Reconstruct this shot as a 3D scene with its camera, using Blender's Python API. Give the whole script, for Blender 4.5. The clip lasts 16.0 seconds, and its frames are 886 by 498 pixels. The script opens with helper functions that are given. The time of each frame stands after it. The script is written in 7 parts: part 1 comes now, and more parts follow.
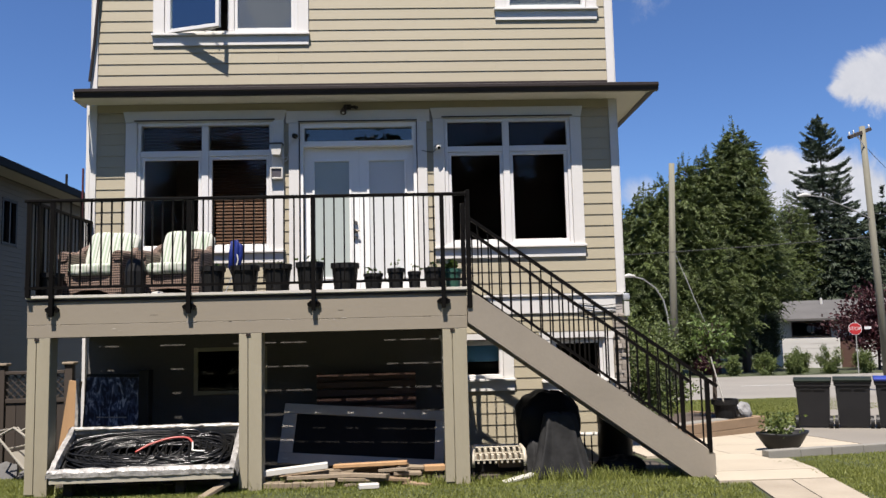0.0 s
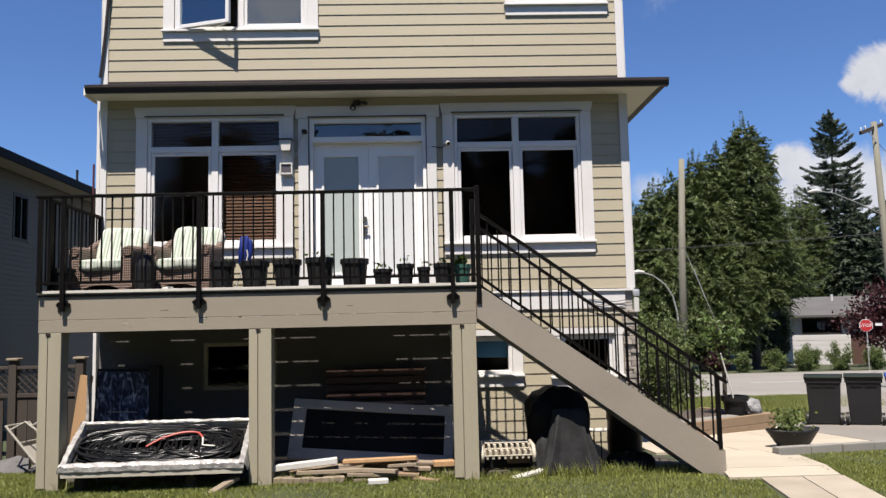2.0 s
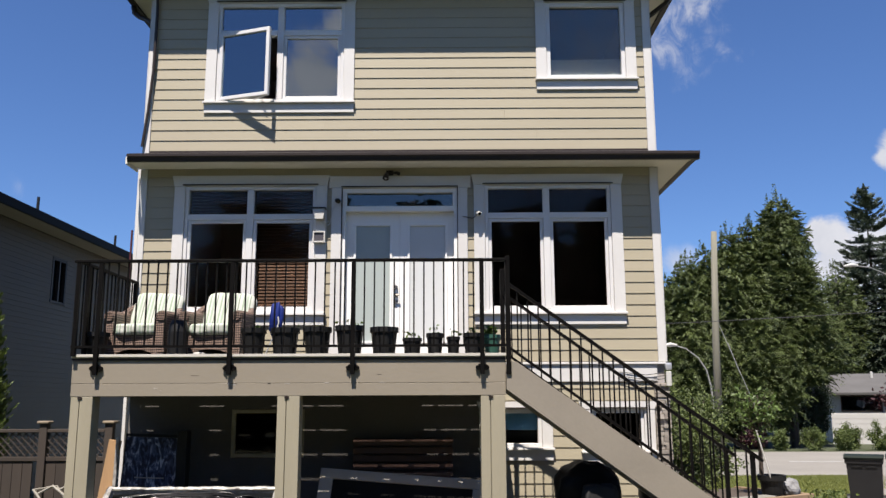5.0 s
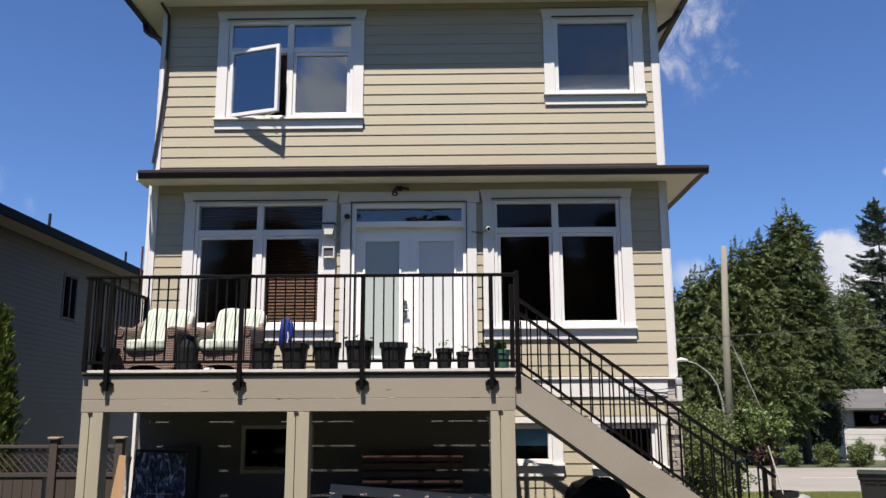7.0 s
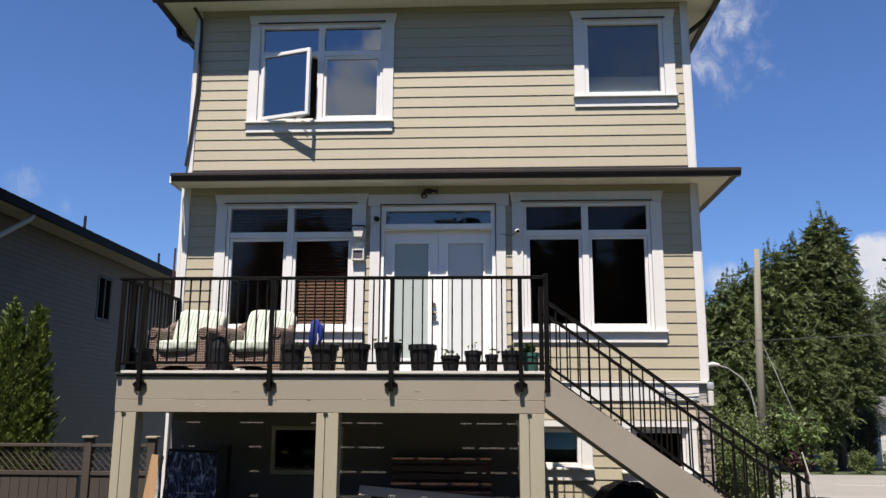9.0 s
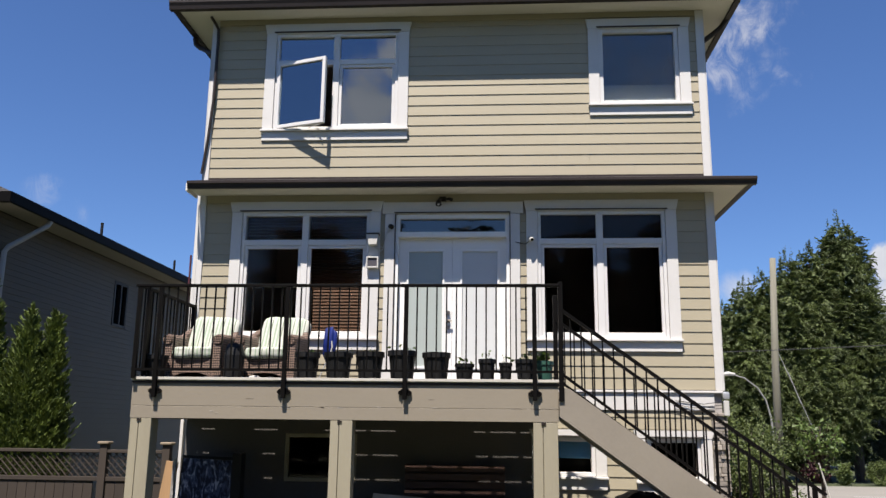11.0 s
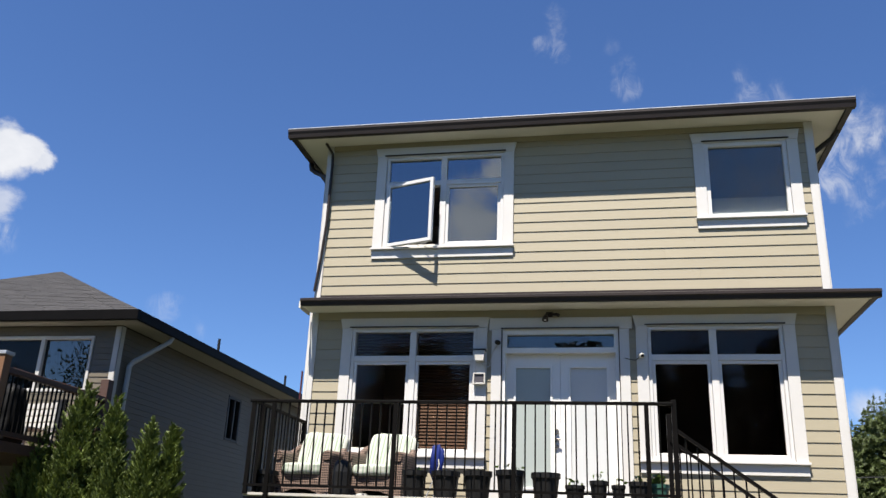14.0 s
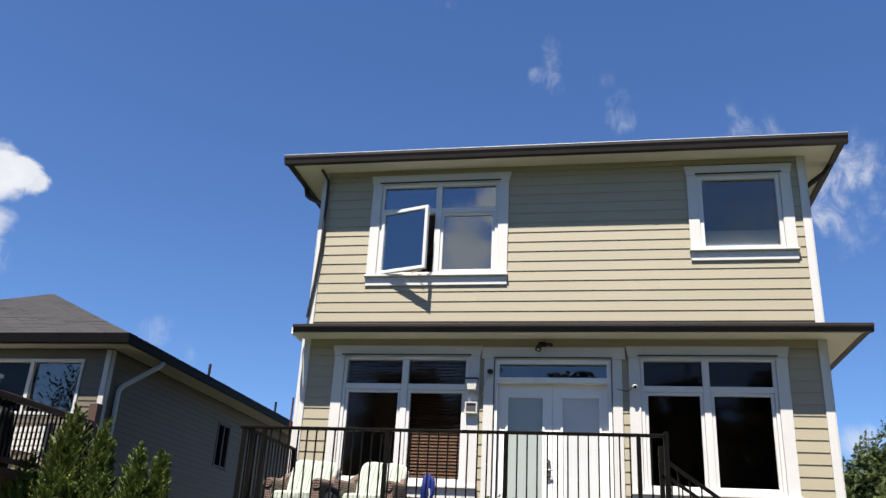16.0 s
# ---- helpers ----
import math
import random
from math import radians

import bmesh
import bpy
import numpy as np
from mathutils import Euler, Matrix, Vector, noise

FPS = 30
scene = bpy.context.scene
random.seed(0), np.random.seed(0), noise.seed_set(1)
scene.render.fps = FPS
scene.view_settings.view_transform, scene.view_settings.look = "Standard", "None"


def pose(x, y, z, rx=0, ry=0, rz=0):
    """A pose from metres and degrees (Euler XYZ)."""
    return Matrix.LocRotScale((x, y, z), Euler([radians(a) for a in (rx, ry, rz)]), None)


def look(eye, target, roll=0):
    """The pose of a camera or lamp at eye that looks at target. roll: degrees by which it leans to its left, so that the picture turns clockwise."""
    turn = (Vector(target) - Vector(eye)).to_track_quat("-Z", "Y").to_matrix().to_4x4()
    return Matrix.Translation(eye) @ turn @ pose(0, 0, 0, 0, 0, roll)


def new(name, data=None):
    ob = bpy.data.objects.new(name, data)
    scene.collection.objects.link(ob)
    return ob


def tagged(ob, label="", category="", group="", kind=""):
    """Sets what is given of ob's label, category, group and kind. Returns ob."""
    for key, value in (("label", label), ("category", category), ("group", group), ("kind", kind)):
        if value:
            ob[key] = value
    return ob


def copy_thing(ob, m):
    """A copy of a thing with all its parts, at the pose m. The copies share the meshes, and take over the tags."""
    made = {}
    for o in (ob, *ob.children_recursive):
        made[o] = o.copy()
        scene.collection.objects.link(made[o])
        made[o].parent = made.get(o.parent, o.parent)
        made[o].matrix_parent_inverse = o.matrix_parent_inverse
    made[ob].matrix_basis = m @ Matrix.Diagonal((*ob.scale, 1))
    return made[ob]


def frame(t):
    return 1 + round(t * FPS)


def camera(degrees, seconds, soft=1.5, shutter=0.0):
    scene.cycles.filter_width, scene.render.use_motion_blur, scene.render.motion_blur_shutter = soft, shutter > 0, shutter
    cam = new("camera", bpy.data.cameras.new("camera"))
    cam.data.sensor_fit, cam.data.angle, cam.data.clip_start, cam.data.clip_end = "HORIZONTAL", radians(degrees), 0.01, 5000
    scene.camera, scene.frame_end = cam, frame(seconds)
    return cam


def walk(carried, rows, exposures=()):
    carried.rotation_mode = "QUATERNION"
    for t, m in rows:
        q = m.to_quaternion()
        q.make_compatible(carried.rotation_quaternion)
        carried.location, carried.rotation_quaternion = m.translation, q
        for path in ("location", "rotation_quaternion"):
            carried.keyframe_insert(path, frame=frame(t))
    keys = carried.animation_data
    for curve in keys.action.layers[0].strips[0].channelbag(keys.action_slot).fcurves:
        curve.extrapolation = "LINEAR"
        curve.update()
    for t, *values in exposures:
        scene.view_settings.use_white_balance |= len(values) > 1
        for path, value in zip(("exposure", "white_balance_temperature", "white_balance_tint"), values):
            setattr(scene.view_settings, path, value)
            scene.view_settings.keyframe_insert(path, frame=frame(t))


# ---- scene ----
# ---- camera and its way ----
cam = camera(55.97, 16.0, soft=1.45)
# seconds, place, then yaw, pitch and roll in degrees
PATH = [
    (0.0, 0.450, -11.172, 1.645, -2.28, 5.91, -1.40),
    (0.5, 0.444, -11.168, 1.645, -2.22, 5.53, -1.37),
    (1.0, 0.447, -11.164, 1.646, -1.95, 5.38, -1.39),
    (1.5, 0.445, -11.161, 1.645, -1.78, 5.46, -1.35),
    (2.0, 0.442, -11.166, 1.644, -1.67, 5.64, -1.28),
    (2.5, 0.440, -11.169, 1.646, -1.53, 5.85, -1.16),
    (3.0, 0.437, -11.165, 1.648, -1.22, 6.07, -1.03),
    (3.5, 0.442, -11.170, 1.649, -1.05, 6.20, -0.93),
    (4.0, 0.446, -11.176, 1.654, -0.39, 7.47, -0.91),
    (4.2, 0.441, -11.182, 1.652, -0.19, 9.01, -0.67),
    (6.3, 0.446, -11.200, 1.645, 0.78, 11.15, -0.17),
    (6.5, 0.446, -11.201, 1.645, 0.85, 11.37, -0.16),
    (7.0, 0.441, -11.206, 1.642, 1.00, 11.46, -0.24),
    (7.5, 0.444, -11.209, 1.638, 1.85, 11.63, 0.01),
    (8.0, 0.448, -11.206, 1.635, 2.55, 11.66, 0.23),
    (8.5, 0.446, -11.207, 1.637, 2.90, 11.64, 0.30),
    (9.0, 0.443, -11.210, 1.639, 3.05, 11.64, 0.30),
    (11.5, 0.436, -11.221, 1.640, 4.60, 12.68, 0.73),
    (12.0, 0.424, -11.235, 1.646, 6.40, 14.31, 0.69),
    (12.5, 0.421, -11.260, 1.647, 10.89, 17.72, 1.28),
    (13.0, 0.426, -11.272, 1.645, 12.03, 19.29, 1.80),
    (13.5, 0.430, -11.278, 1.640, 11.94, 19.73, 2.16),
    (14.0, 0.425, -11.273, 1.638, 11.72, 19.85, 2.42),
    (14.5, 0.420, -11.271, 1.638, 11.61, 20.46, 2.61),
    (15.0, 0.418, -11.275, 1.635, 11.59, 21.13, 2.87),
    (15.5, 0.415, -11.276, 1.633, 11.32, 21.75, 3.06),
    (16.0, 0.418, -11.283, 1.630, 11.34, 21.81, 3.18),
]
walk(cam, [(t, pose(x, y, z, 0, 0, yaw) @ pose(0, 0, 0, 90 + pitch) @ pose(0, 0, 0, 0, 0, roll)) for t, x, y, z, yaw, pitch, roll in PATH],
     exposures=[(0.0, 1.07, 6620, 14), (4.0, 1.08, 6620, 14), (6.3, 1.16, 6620, 14), (9.0, 1.15, 6620, 14), (11.3, 1.11, 6620, 14), (12.5, 1.21, 6620, 13), (13.3, 1.28, 6640, 12), (16.0, 1.31, 6640, 11)])

# ---- world, sun ----
SUN = Vector((-0.24, -1.0, 2.2)).normalized()


def link(tree, a, b):
    tree.links.new(a, b)


def make_world():
    w = bpy.data.worlds.new("sky")
    scene.world = w
    w.use_nodes = True
    t = w.node_tree
    t.nodes.clear()
    out = t.nodes.new("ShaderNodeOutputWorld")
    bg = t.nodes.new("ShaderNodeBackground")
    bg.inputs["Strength"].default_value = 0.0455
    sky = t.nodes.new("ShaderNodeTexSky")
    sky.sky_type = "NISHITA"
    sky.sun_disc = False
    sky.sun_elevation = math.asin(SUN.z)
    sky.sun_rotation = math.pi + 0.235
    sky.air_density, sky.dust_density, sky.ozone_density = 1.0, 0.0, 3.0
    tint = t.nodes.new("ShaderNodeMix")
    tint.data_type, tint.blend_type = "RGBA", "MULTIPLY"
    tint.inputs["Factor"].default_value = 1.0
    tint.inputs["B"].default_value = (0.71, 0.96, 1.34, 1)
    link(t, sky.outputs["Color"], tint.inputs["A"])
    coord = t.nodes.new("ShaderNodeTexCoord")
    way = coord.outputs["Generated"]
    fine = t.nodes.new("ShaderNodeTexNoise")
    fine.inputs["Scale"].default_value, fine.inputs["Detail"].default_value, fine.inputs["Roughness"].default_value = 14.0, 9.0, 0.62
    fine.inputs["Distortion"].default_value = 0.4
    link(t, way, fine.inputs["Vector"])
    lump = t.nodes.new("ShaderNodeMath")
    lump.operation = "SUBTRACT"
    link(t, fine.outputs["Fac"], lump.inputs[0])
    lump.inputs[1].default_value = 0.5
    comb = t.nodes.new("ShaderNodeMapping")
    comb.inputs["Rotation"].default_value = (0.3, 0.5, 0.2)
    comb.inputs["Scale"].default_value = (1.0, 1.0, 0.45)
    link(t, way, comb.inputs["Vector"])
    streak = t.nodes.new("ShaderNodeTexNoise")
    streak.inputs["Scale"].default_value, streak.inputs["Detail"].default_value, streak.inputs["Roughness"].default_value, streak.inputs["Distortion"].default_value = 42.0, 7.0, 0.65, 1.1
    link(t, comb.outputs[0], streak.inputs["Vector"])
    torn = t.nodes.new("ShaderNodeMapRange")
    torn.interpolation_type = "SMOOTHSTEP"
    torn.inputs["From Min"].default_value, torn.inputs["From Max"].default_value = 0.36, 0.72
    link(t, streak.outputs["Fac"], torn.inputs["Value"])
    # clouds: direction, angular radius in degrees, ragged edge, cover
    total = None
    for (cx, cy, cz), radius, ragged, cover, soft in CLOUDS:
        far = t.nodes.new("ShaderNodeVectorMath")
        far.operation = "DISTANCE"
        link(t, way, far.inputs[0])
        far.inputs[1].default_value = (cx, cy, cz)
        push = t.nodes.new("ShaderNodeMath")
        push.operation = "MULTIPLY_ADD"
        link(t, lump.outputs[0], push.inputs[0])
        push.inputs[1].default_value = -ragged
        link(t, far.outputs["Value"], push.inputs[2])
        step = t.nodes.new("ShaderNodeMapRange")
        step.interpolation_type = "SMOOTHSTEP"
        r = radians(radius)
        step.inputs["From Min"].default_value, step.inputs["From Max"].default_value = r * (1.05 + 0.5 * soft), r * (0.95 - 0.9 * soft)
        step.inputs["To Max"].default_value = cover
        link(t, push.outputs[0], step.inputs["Value"])
        dense = step.outputs["Result"]
        if cover < 0.6:
            thin = t.nodes.new("ShaderNodeMath")
            thin.operation = "MULTIPLY"
            link(t, dense, thin.inputs[0])
            link(t, torn.outputs["Result"], thin.inputs[1])
            dense = thin.outputs[0]
        if total is None:
            total = dense
        else:
            most = t.nodes.new("ShaderNodeMath")
            most.operation = "MAXIMUM"
            link(t, total, most.inputs[0])
            link(t, dense, most.inputs[1])
            total = most.outputs[0]
    shade = t.nodes.new("ShaderNodeMix")
    shade.data_type = "RGBA"
    link(t, fine.outputs["Fac"], shade.inputs["Factor"])
    shade.inputs["A"].default_value, shade.inputs["B"].default_value = (4.5, 5.0, 5.8, 1), (9.5, 9.7, 10.0, 1)
    mix = t.nodes.new("ShaderNodeMix")
    mix.data_type = "RGBA"
    link(t, total, mix.inputs["Factor"])
    link(t, tint.outputs["Result"], mix.inputs["A"])
    link(t, shade.outputs["Result"], mix.inputs["B"])
    link(t, mix.outputs["Result"], bg.inputs["Color"])
    link(t, bg.outputs[0], out.inputs["Surface"])


CLOUDS = [  # direction, radius in degrees, raggedness, cover, softness
    ((0.466, 0.849, 0.252), 0.8, 0.05, 0.95, 0.35), ((0.479, 0.840, 0.258), 1.5, 0.06, 0.98, 0.3), ((0.494, 0.832, 0.257), 1.7, 0.07, 0.98, 0.3), ((0.511, 0.822, 0.252), 2.1, 0.07, 0.98, 0.3),
    ((0.404, 0.897, 0.179), 0.9, 0.05, 0.98, 0.3), ((0.413, 0.894, 0.172), 1.2, 0.05, 0.98, 0.3), ((0.426, 0.892, 0.152), 1.8, 0.06, 0.95, 0.4), ((0.463, 0.874, 0.146), 2, 0.07, 0.95, 0.5), ((0.484, 0.864, 0.142), 2.2, 0.07, 0.95, 0.5), ((0.43, 0.897, 0.10), 2.8, 0.08, 0.85, 0.7),
    ((0.264, 0.951, 0.156), 1.2, 0.06, 0.6, 0.8), ((0.251, 0.957, 0.146), 1.4, 0.07, 0.55, 0.8), ((0.36, 0.925, 0.09), 4, 0.08, 0.6, 0.8),
    ((-0.622, 0.685, 0.380), 1.5, 0.08, 0.98, 0.5), ((-0.602, 0.700, 0.384), 1, 0.06, 0.97, 0.4), ((-0.594, 0.711, 0.377), 0.6, 0.06, 0.9, 0.6), ((-0.629, 0.708, 0.325), 1, 0.07, 0.65, 0.8), ((-0.630, 0.718, 0.298), 0.875, 0.07, 0.58, 1.1),
    ((-0.053, 0.808, 0.587), 0.625, 0.09, 0.23, 1.1), ((-0.046, 0.816, 0.576), 0.75, 0.1, 0.272, 1.1), ((-0.066, 0.830, 0.553), 0.4, 0.06, 0.26, 1.2), ((-0.052, 0.834, 0.549), 0.5, 0.08, 0.23, 1.1), ((0.015, 0.835, 0.55), 0.5, 0.08, 0.104, 1.2), ((0.032, 0.845, 0.534), 0.625, 0.1, 0.104, 1.2),
    ((0.034, 0.860, 0.509), 0.562, 0.08, 0.251, 1.1), ((0.149, 0.846, 0.511), 0.5, 0.07, 0.188, 1.1), ((0.160, 0.862, 0.481), 0.875, 0.1, 0.209, 1.1), ((0.195, 0.858, 0.475), 1, 0.12, 0.251, 1.1), ((-0.166, 0.769, 0.617), 0.875, 0.1, 0.314, 1.1),
    ((0.246, 0.884, 0.395), 1.5, 0.16, 0.547, 1.1), ((0.258, 0.877, 0.404), 1.5, 0.18, 0.58, 1.1), ((0.268, 0.866, 0.422), 1.5, 0.18, 0.58, 1.1), ((0.284, 0.858, 0.428), 1.5, 0.22, 0.355, 1.1), ((0.290, 0.866, 0.407), 1.25, 0.2, 0.314, 1.1), ((0.262, 0.889, 0.376), 1.12, 0.16, 0.23, 1.1),
    ((-0.496, 0.834, 0.243), 0.625, 0.08, 0.209, 1.2), ((-0.457, 0.860, 0.228), 0.625, 0.08, 0.272, 1.2),
    ((-0.150, -0.912, 0.380), 2.4, 0.13, 0.95, 0.5), ((-0.118, -0.905, 0.408), 1.6, 0.12, 0.9, 0.6), ((-0.19, -0.91, 0.36), 2.2, 0.13, 0.8, 0.6), ((0.17, -0.91, 0.36), 7.5, 0.2, 0.367, 1.1), ((-0.45, -0.85, 0.25), 5, 0.2, 0.6, 0.8),
]

make_world()
lamp = bpy.data.lights.new("sun", "SUN")
lamp.energy, lamp.angle, lamp.color = 5.0, radians(0.53), (1.0, 0.955, 0.88)
sun = new("sun", lamp)
sun.matrix_world = look(SUN * 60, (0, 0, 0))

# ---- materials ----
def material(name, base, rough=0.6, var=0.18, scale=2.5, bump=0.15, fine=60.0, metal=0.0, stretch=(1, 1, 1), second=None, island=0.0, random_part=0.0, spec=0.5, transmit=0.0):
    """Paint, wood, stone and the like: a base colour varied at two scales, with fine relief."""
    m = bpy.data.materials.new(name)
    m.use_nodes = True
    t = m.node_tree
    b = t.nodes["Principled BSDF"]
    b.inputs["Roughness"].default_value, b.inputs["Metallic"].default_value = rough, metal
    b.inputs["Specular IOR Level"].default_value = spec
    place = t.nodes.new("ShaderNodeNewGeometry")
    mapping = t.nodes.new("ShaderNodeMapping")
    mapping.inputs["Scale"].default_value = stretch
    link(t, place.outputs["Position"], mapping.inputs["Vector"])
    big, small = t.nodes.new("ShaderNodeTexNoise"), t.nodes.new("ShaderNodeTexNoise")
    for n, s, d in ((big, scale, 3.0), (small, fine, 4.0)):
        n.inputs["Scale"].default_value, n.inputs["Detail"].default_value = s, d
        link(t, mapping.outputs[0], n.inputs["Vector"])
    add = t.nodes.new("ShaderNodeMath")
    add.operation = "MULTIPLY_ADD"
    link(t, small.outputs["Fac"], add.inputs[0])
    add.inputs[1].default_value = 0.5
    link(t, big.outputs["Fac"], add.inputs[2])
    value = add.outputs[0]
    for amount, source in ((island, "island"), (random_part, "object")):
        if amount:
            if source == "island":
                rnd = place.outputs["Random Per Island"]
            else:
                info = t.nodes.new("ShaderNodeObjectInfo")
                rnd = info.outputs["Random"]
            more = t.nodes.new("ShaderNodeMath")
            more.operation = "MULTIPLY_ADD"
            link(t, rnd, more.inputs[0])
            more.inputs[1].default_value = amount
            link(t, value, more.inputs[2])
            value = more.outputs[0]
    extra = island + random_part
    span = t.nodes.new("ShaderNodeMapRange")
    span.inputs["From Min"].default_value, span.inputs["From Max"].default_value = 0.42, 1.08 + extra
    link(t, value, span.inputs["Value"])
    mix = t.nodes.new("ShaderNodeMix")
    mix.data_type = "RGBA"
    link(t, span.outputs["Result"], mix.inputs["Factor"])
    lo = second or [c * (1 - var) for c in base]
    hi = base if second else [min(1, c * (1 + var)) for c in base]
    mix.inputs["A"].default_value, mix.inputs["B"].default_value = (*lo, 1), (*hi, 1)
    link(t, mix.outputs["Result"], b.inputs["Base Color"])
    if bump:
        relief = t.nodes.new("ShaderNodeBump")
        relief.inputs["Strength"].default_value, relief.inputs["Distance"].default_value = bump, 0.01
        link(t, small.outputs["Fac"], relief.inputs["Height"])
        link(t, relief.outputs[0], b.inputs["Normal"])
    if transmit:
        thin = t.nodes.new("ShaderNodeBsdfTranslucent")
        link(t, mix.outputs["Result"], thin.inputs["Color"])
        both = t.nodes.new("ShaderNodeMixShader")
        both.inputs[0].default_value = transmit
        link(t, b.outputs[0], both.inputs[1])
        link(t, thin.outputs[0], both.inputs[2])
        link(t, both.outputs[0], t.nodes["Material Output"].inputs["Surface"])
    return m


def glass_material(name, tint=(0.8, 0.85, 0.85), see=0.75, rough=0.0, ior=1.6, sheen=(1.0, 0.96, 0.90)):
    """A window pane: clear with a mirror's sheen at the angle's Fresnel."""
    m = bpy.data.materials.new(name)
    m.use_nodes = True
    t = m.node_tree
    t.nodes.remove(t.nodes["Principled BSDF"])
    clear, gloss, mix = t.nodes.new("ShaderNodeBsdfTransparent"), t.nodes.new("ShaderNodeBsdfGlossy"), t.nodes.new("ShaderNodeMixShader")
    clear.inputs["Color"].default_value = (tint[0] * see, tint[1] * see, tint[2] * see, 1)
    gloss.inputs["Roughness"].default_value = rough
    gloss.inputs["Color"].default_value = (*sheen, 1)
    f = t.nodes.new("ShaderNodeFresnel")
    f.inputs["IOR"].default_value = ior
    link(t, f.outputs[0], mix.inputs[0])
    link(t, clear.outputs[0], mix.inputs[1])
    link(t, gloss.outputs[0], mix.inputs[2])
    link(t, mix.outputs[0], t.nodes["Material Output"].inputs["Surface"])
    return m


M = {}
M["siding"] = material("tan_siding_paint", (0.304, 0.268, 0.187), 0.62, 0.07, 1.2, 0.12, 45, stretch=(0.5, 1, 3), random_part=0.35)
M["white"] = material("white_trim_paint", (0.525, 0.513, 0.487), 0.5, 0.04, 2.0, 0.08, 40)
M["vinyl"] = material("white_vinyl", (0.565, 0.557, 0.54), 0.35, 0.03, 2.0, 0.03, 40)
M["door"] = material("white_door_paint", (0.72, 0.712, 0.684), 0.4, 0.03, 2.0, 0.05, 30)
M["soffit"] = material("cream_soffit_paint", (0.575, 0.552, 0.49), 0.6, 0.06, 1.5, 0.1, 40)
M["gutter"] = material("dark_brown_gutter_metal", (0.027, 0.0205, 0.018), 0.45, 0.2, 3.0, 0.05, 30, spec=0.25)
M["taupe"] = material("taupe_fascia_paint", (0.214, 0.185, 0.14), 0.55, 0.05, 1.6, 0.10, 30, stretch=(0.7, 1, 1.2))
M["postpaint"] = material("beige_post_paint", (0.264, 0.236, 0.168), 0.58, 0.10, 1.6, 0.14, 35, stretch=(2, 2, 0.4))
M["stringer"] = material("grey_taupe_stringer_paint", (0.208, 0.182, 0.144), 0.55, 0.08, 1.6, 0.10, 30)
M["greystone"] = material("rough_grey_stone", (0.184, 0.184, 0.184), 0.9, 0.25, 5, 0.6, 22)
M["deckboard"] = material("grey_deck_board", (0.0827, 0.0735, 0.0613), 0.65, 0.15, 2.0, 0.2, 40, stretch=(0.4, 4, 1), random_part=0.4)
M["nosing"] = material("bleached_deck_board", (0.429, 0.404, 0.356), 0.7, 0.15, 2.0, 0.2, 40, stretch=(0.4, 4, 1))
M["joist"] = material("raw_joist_lumber", (0.20, 0.15, 0.10), 0.8, 0.2, 2.0, 0.2, 30, stretch=(4, 0.5, 4))
M["black"] = material("black_powder_coat", (0.005, 0.0045, 0.0042), 0.5, 0.25, 4.0, 0.04, 80, spec=0.05)
M["shingle"] = material("grey_brown_shingle", (0.030, 0.025, 0.024), 0.9, 0.25, 3.0, 0.5, 70, random_part=0.5)
M["nbshingle"] = material("charcoal_brown_shingle", (0.0215, 0.0205, 0.0207), 0.9, 0.4, 2.0, 0.7, 60, random_part=1.2)
M["nbwall"] = material("grey_beige_vinyl_siding", (0.104, 0.088, 0.061), 0.6, 0.07, 1.0, 0.08, 30, random_part=0.3)
M["nbsoffit"] = material("grey_beige_soffit_vinyl", (0.26, 0.24, 0.20), 0.6, 0.06, 2.0, 0.06, 30)
M["nbtrim"] = material("light_grey_trim", (0.44, 0.432, 0.4), 0.55, 0.06, 2.0, 0.06, 30)
M["dark_in"] = material("dark_interior_paint", (0.30, 0.278, 0.262), 0.8, 0.15, 1.0, 0.05, 30)
M["blind"] = material("brown_wood_blind", (0.060, 0.028, 0.012), 0.5, 0.2, 3.0, 0.1, 40, stretch=(0.5, 1, 6), random_part=0.5, spec=0.12)
M["whiteblind"] = material("grey_roller_shade", (0.4, 0.416, 0.432), 0.8, 0.05, 2.0, 0.03, 80)
M["glass"] = glass_material("clear_window_glass", (0.7, 0.84, 0.92), 0.30, ior=2.9, sheen=(0.86, 0.94, 1.0))
M["softglass"] = glass_material("soft_coated_window_glass", see=0.85, ior=1.75)
M["transomglass"] = glass_material("transom_glass", (0.75, 0.8, 0.8), 0.7, ior=1.85)
M["darkglass"] = glass_material("screened_window_glass", (0.72, 0.66, 0.62), 0.7, ior=1.3)
M["shadeglass"] = glass_material("shaded_window_glass", (0.95, 0.9, 0.86), 0.95, ior=1.28)
M["nbglass"] = glass_material("tinted_window_glass", (0.7, 0.72, 0.72), 0.5, ior=2.2)
M["nbdark"] = glass_material("screened_dark_glass", (0.7, 0.72, 0.72), 0.3, ior=1.3)
M["orangepost"] = material("orange_brown_post_stain", (0.158, 0.0756, 0.0324), 0.7, 0.2, 3, 0.2, 25, stretch=(4, 4, 0.5))
M["frost"] = material("frosted_door_glass", (0.345, 0.385, 0.362), 0.22, 0.04, 2.0, 0.0, 60)
M["whitefrost"] = material("white_frosted_door_glass", (0.54, 0.55, 0.54), 0.15, 0.05, 1.2, 0.0, 60)
M["chrome"] = material("aged_nickel", (0.30, 0.27, 0.23), 0.38, 0.06, 5.0, 0.02, 80, metal=1.0)
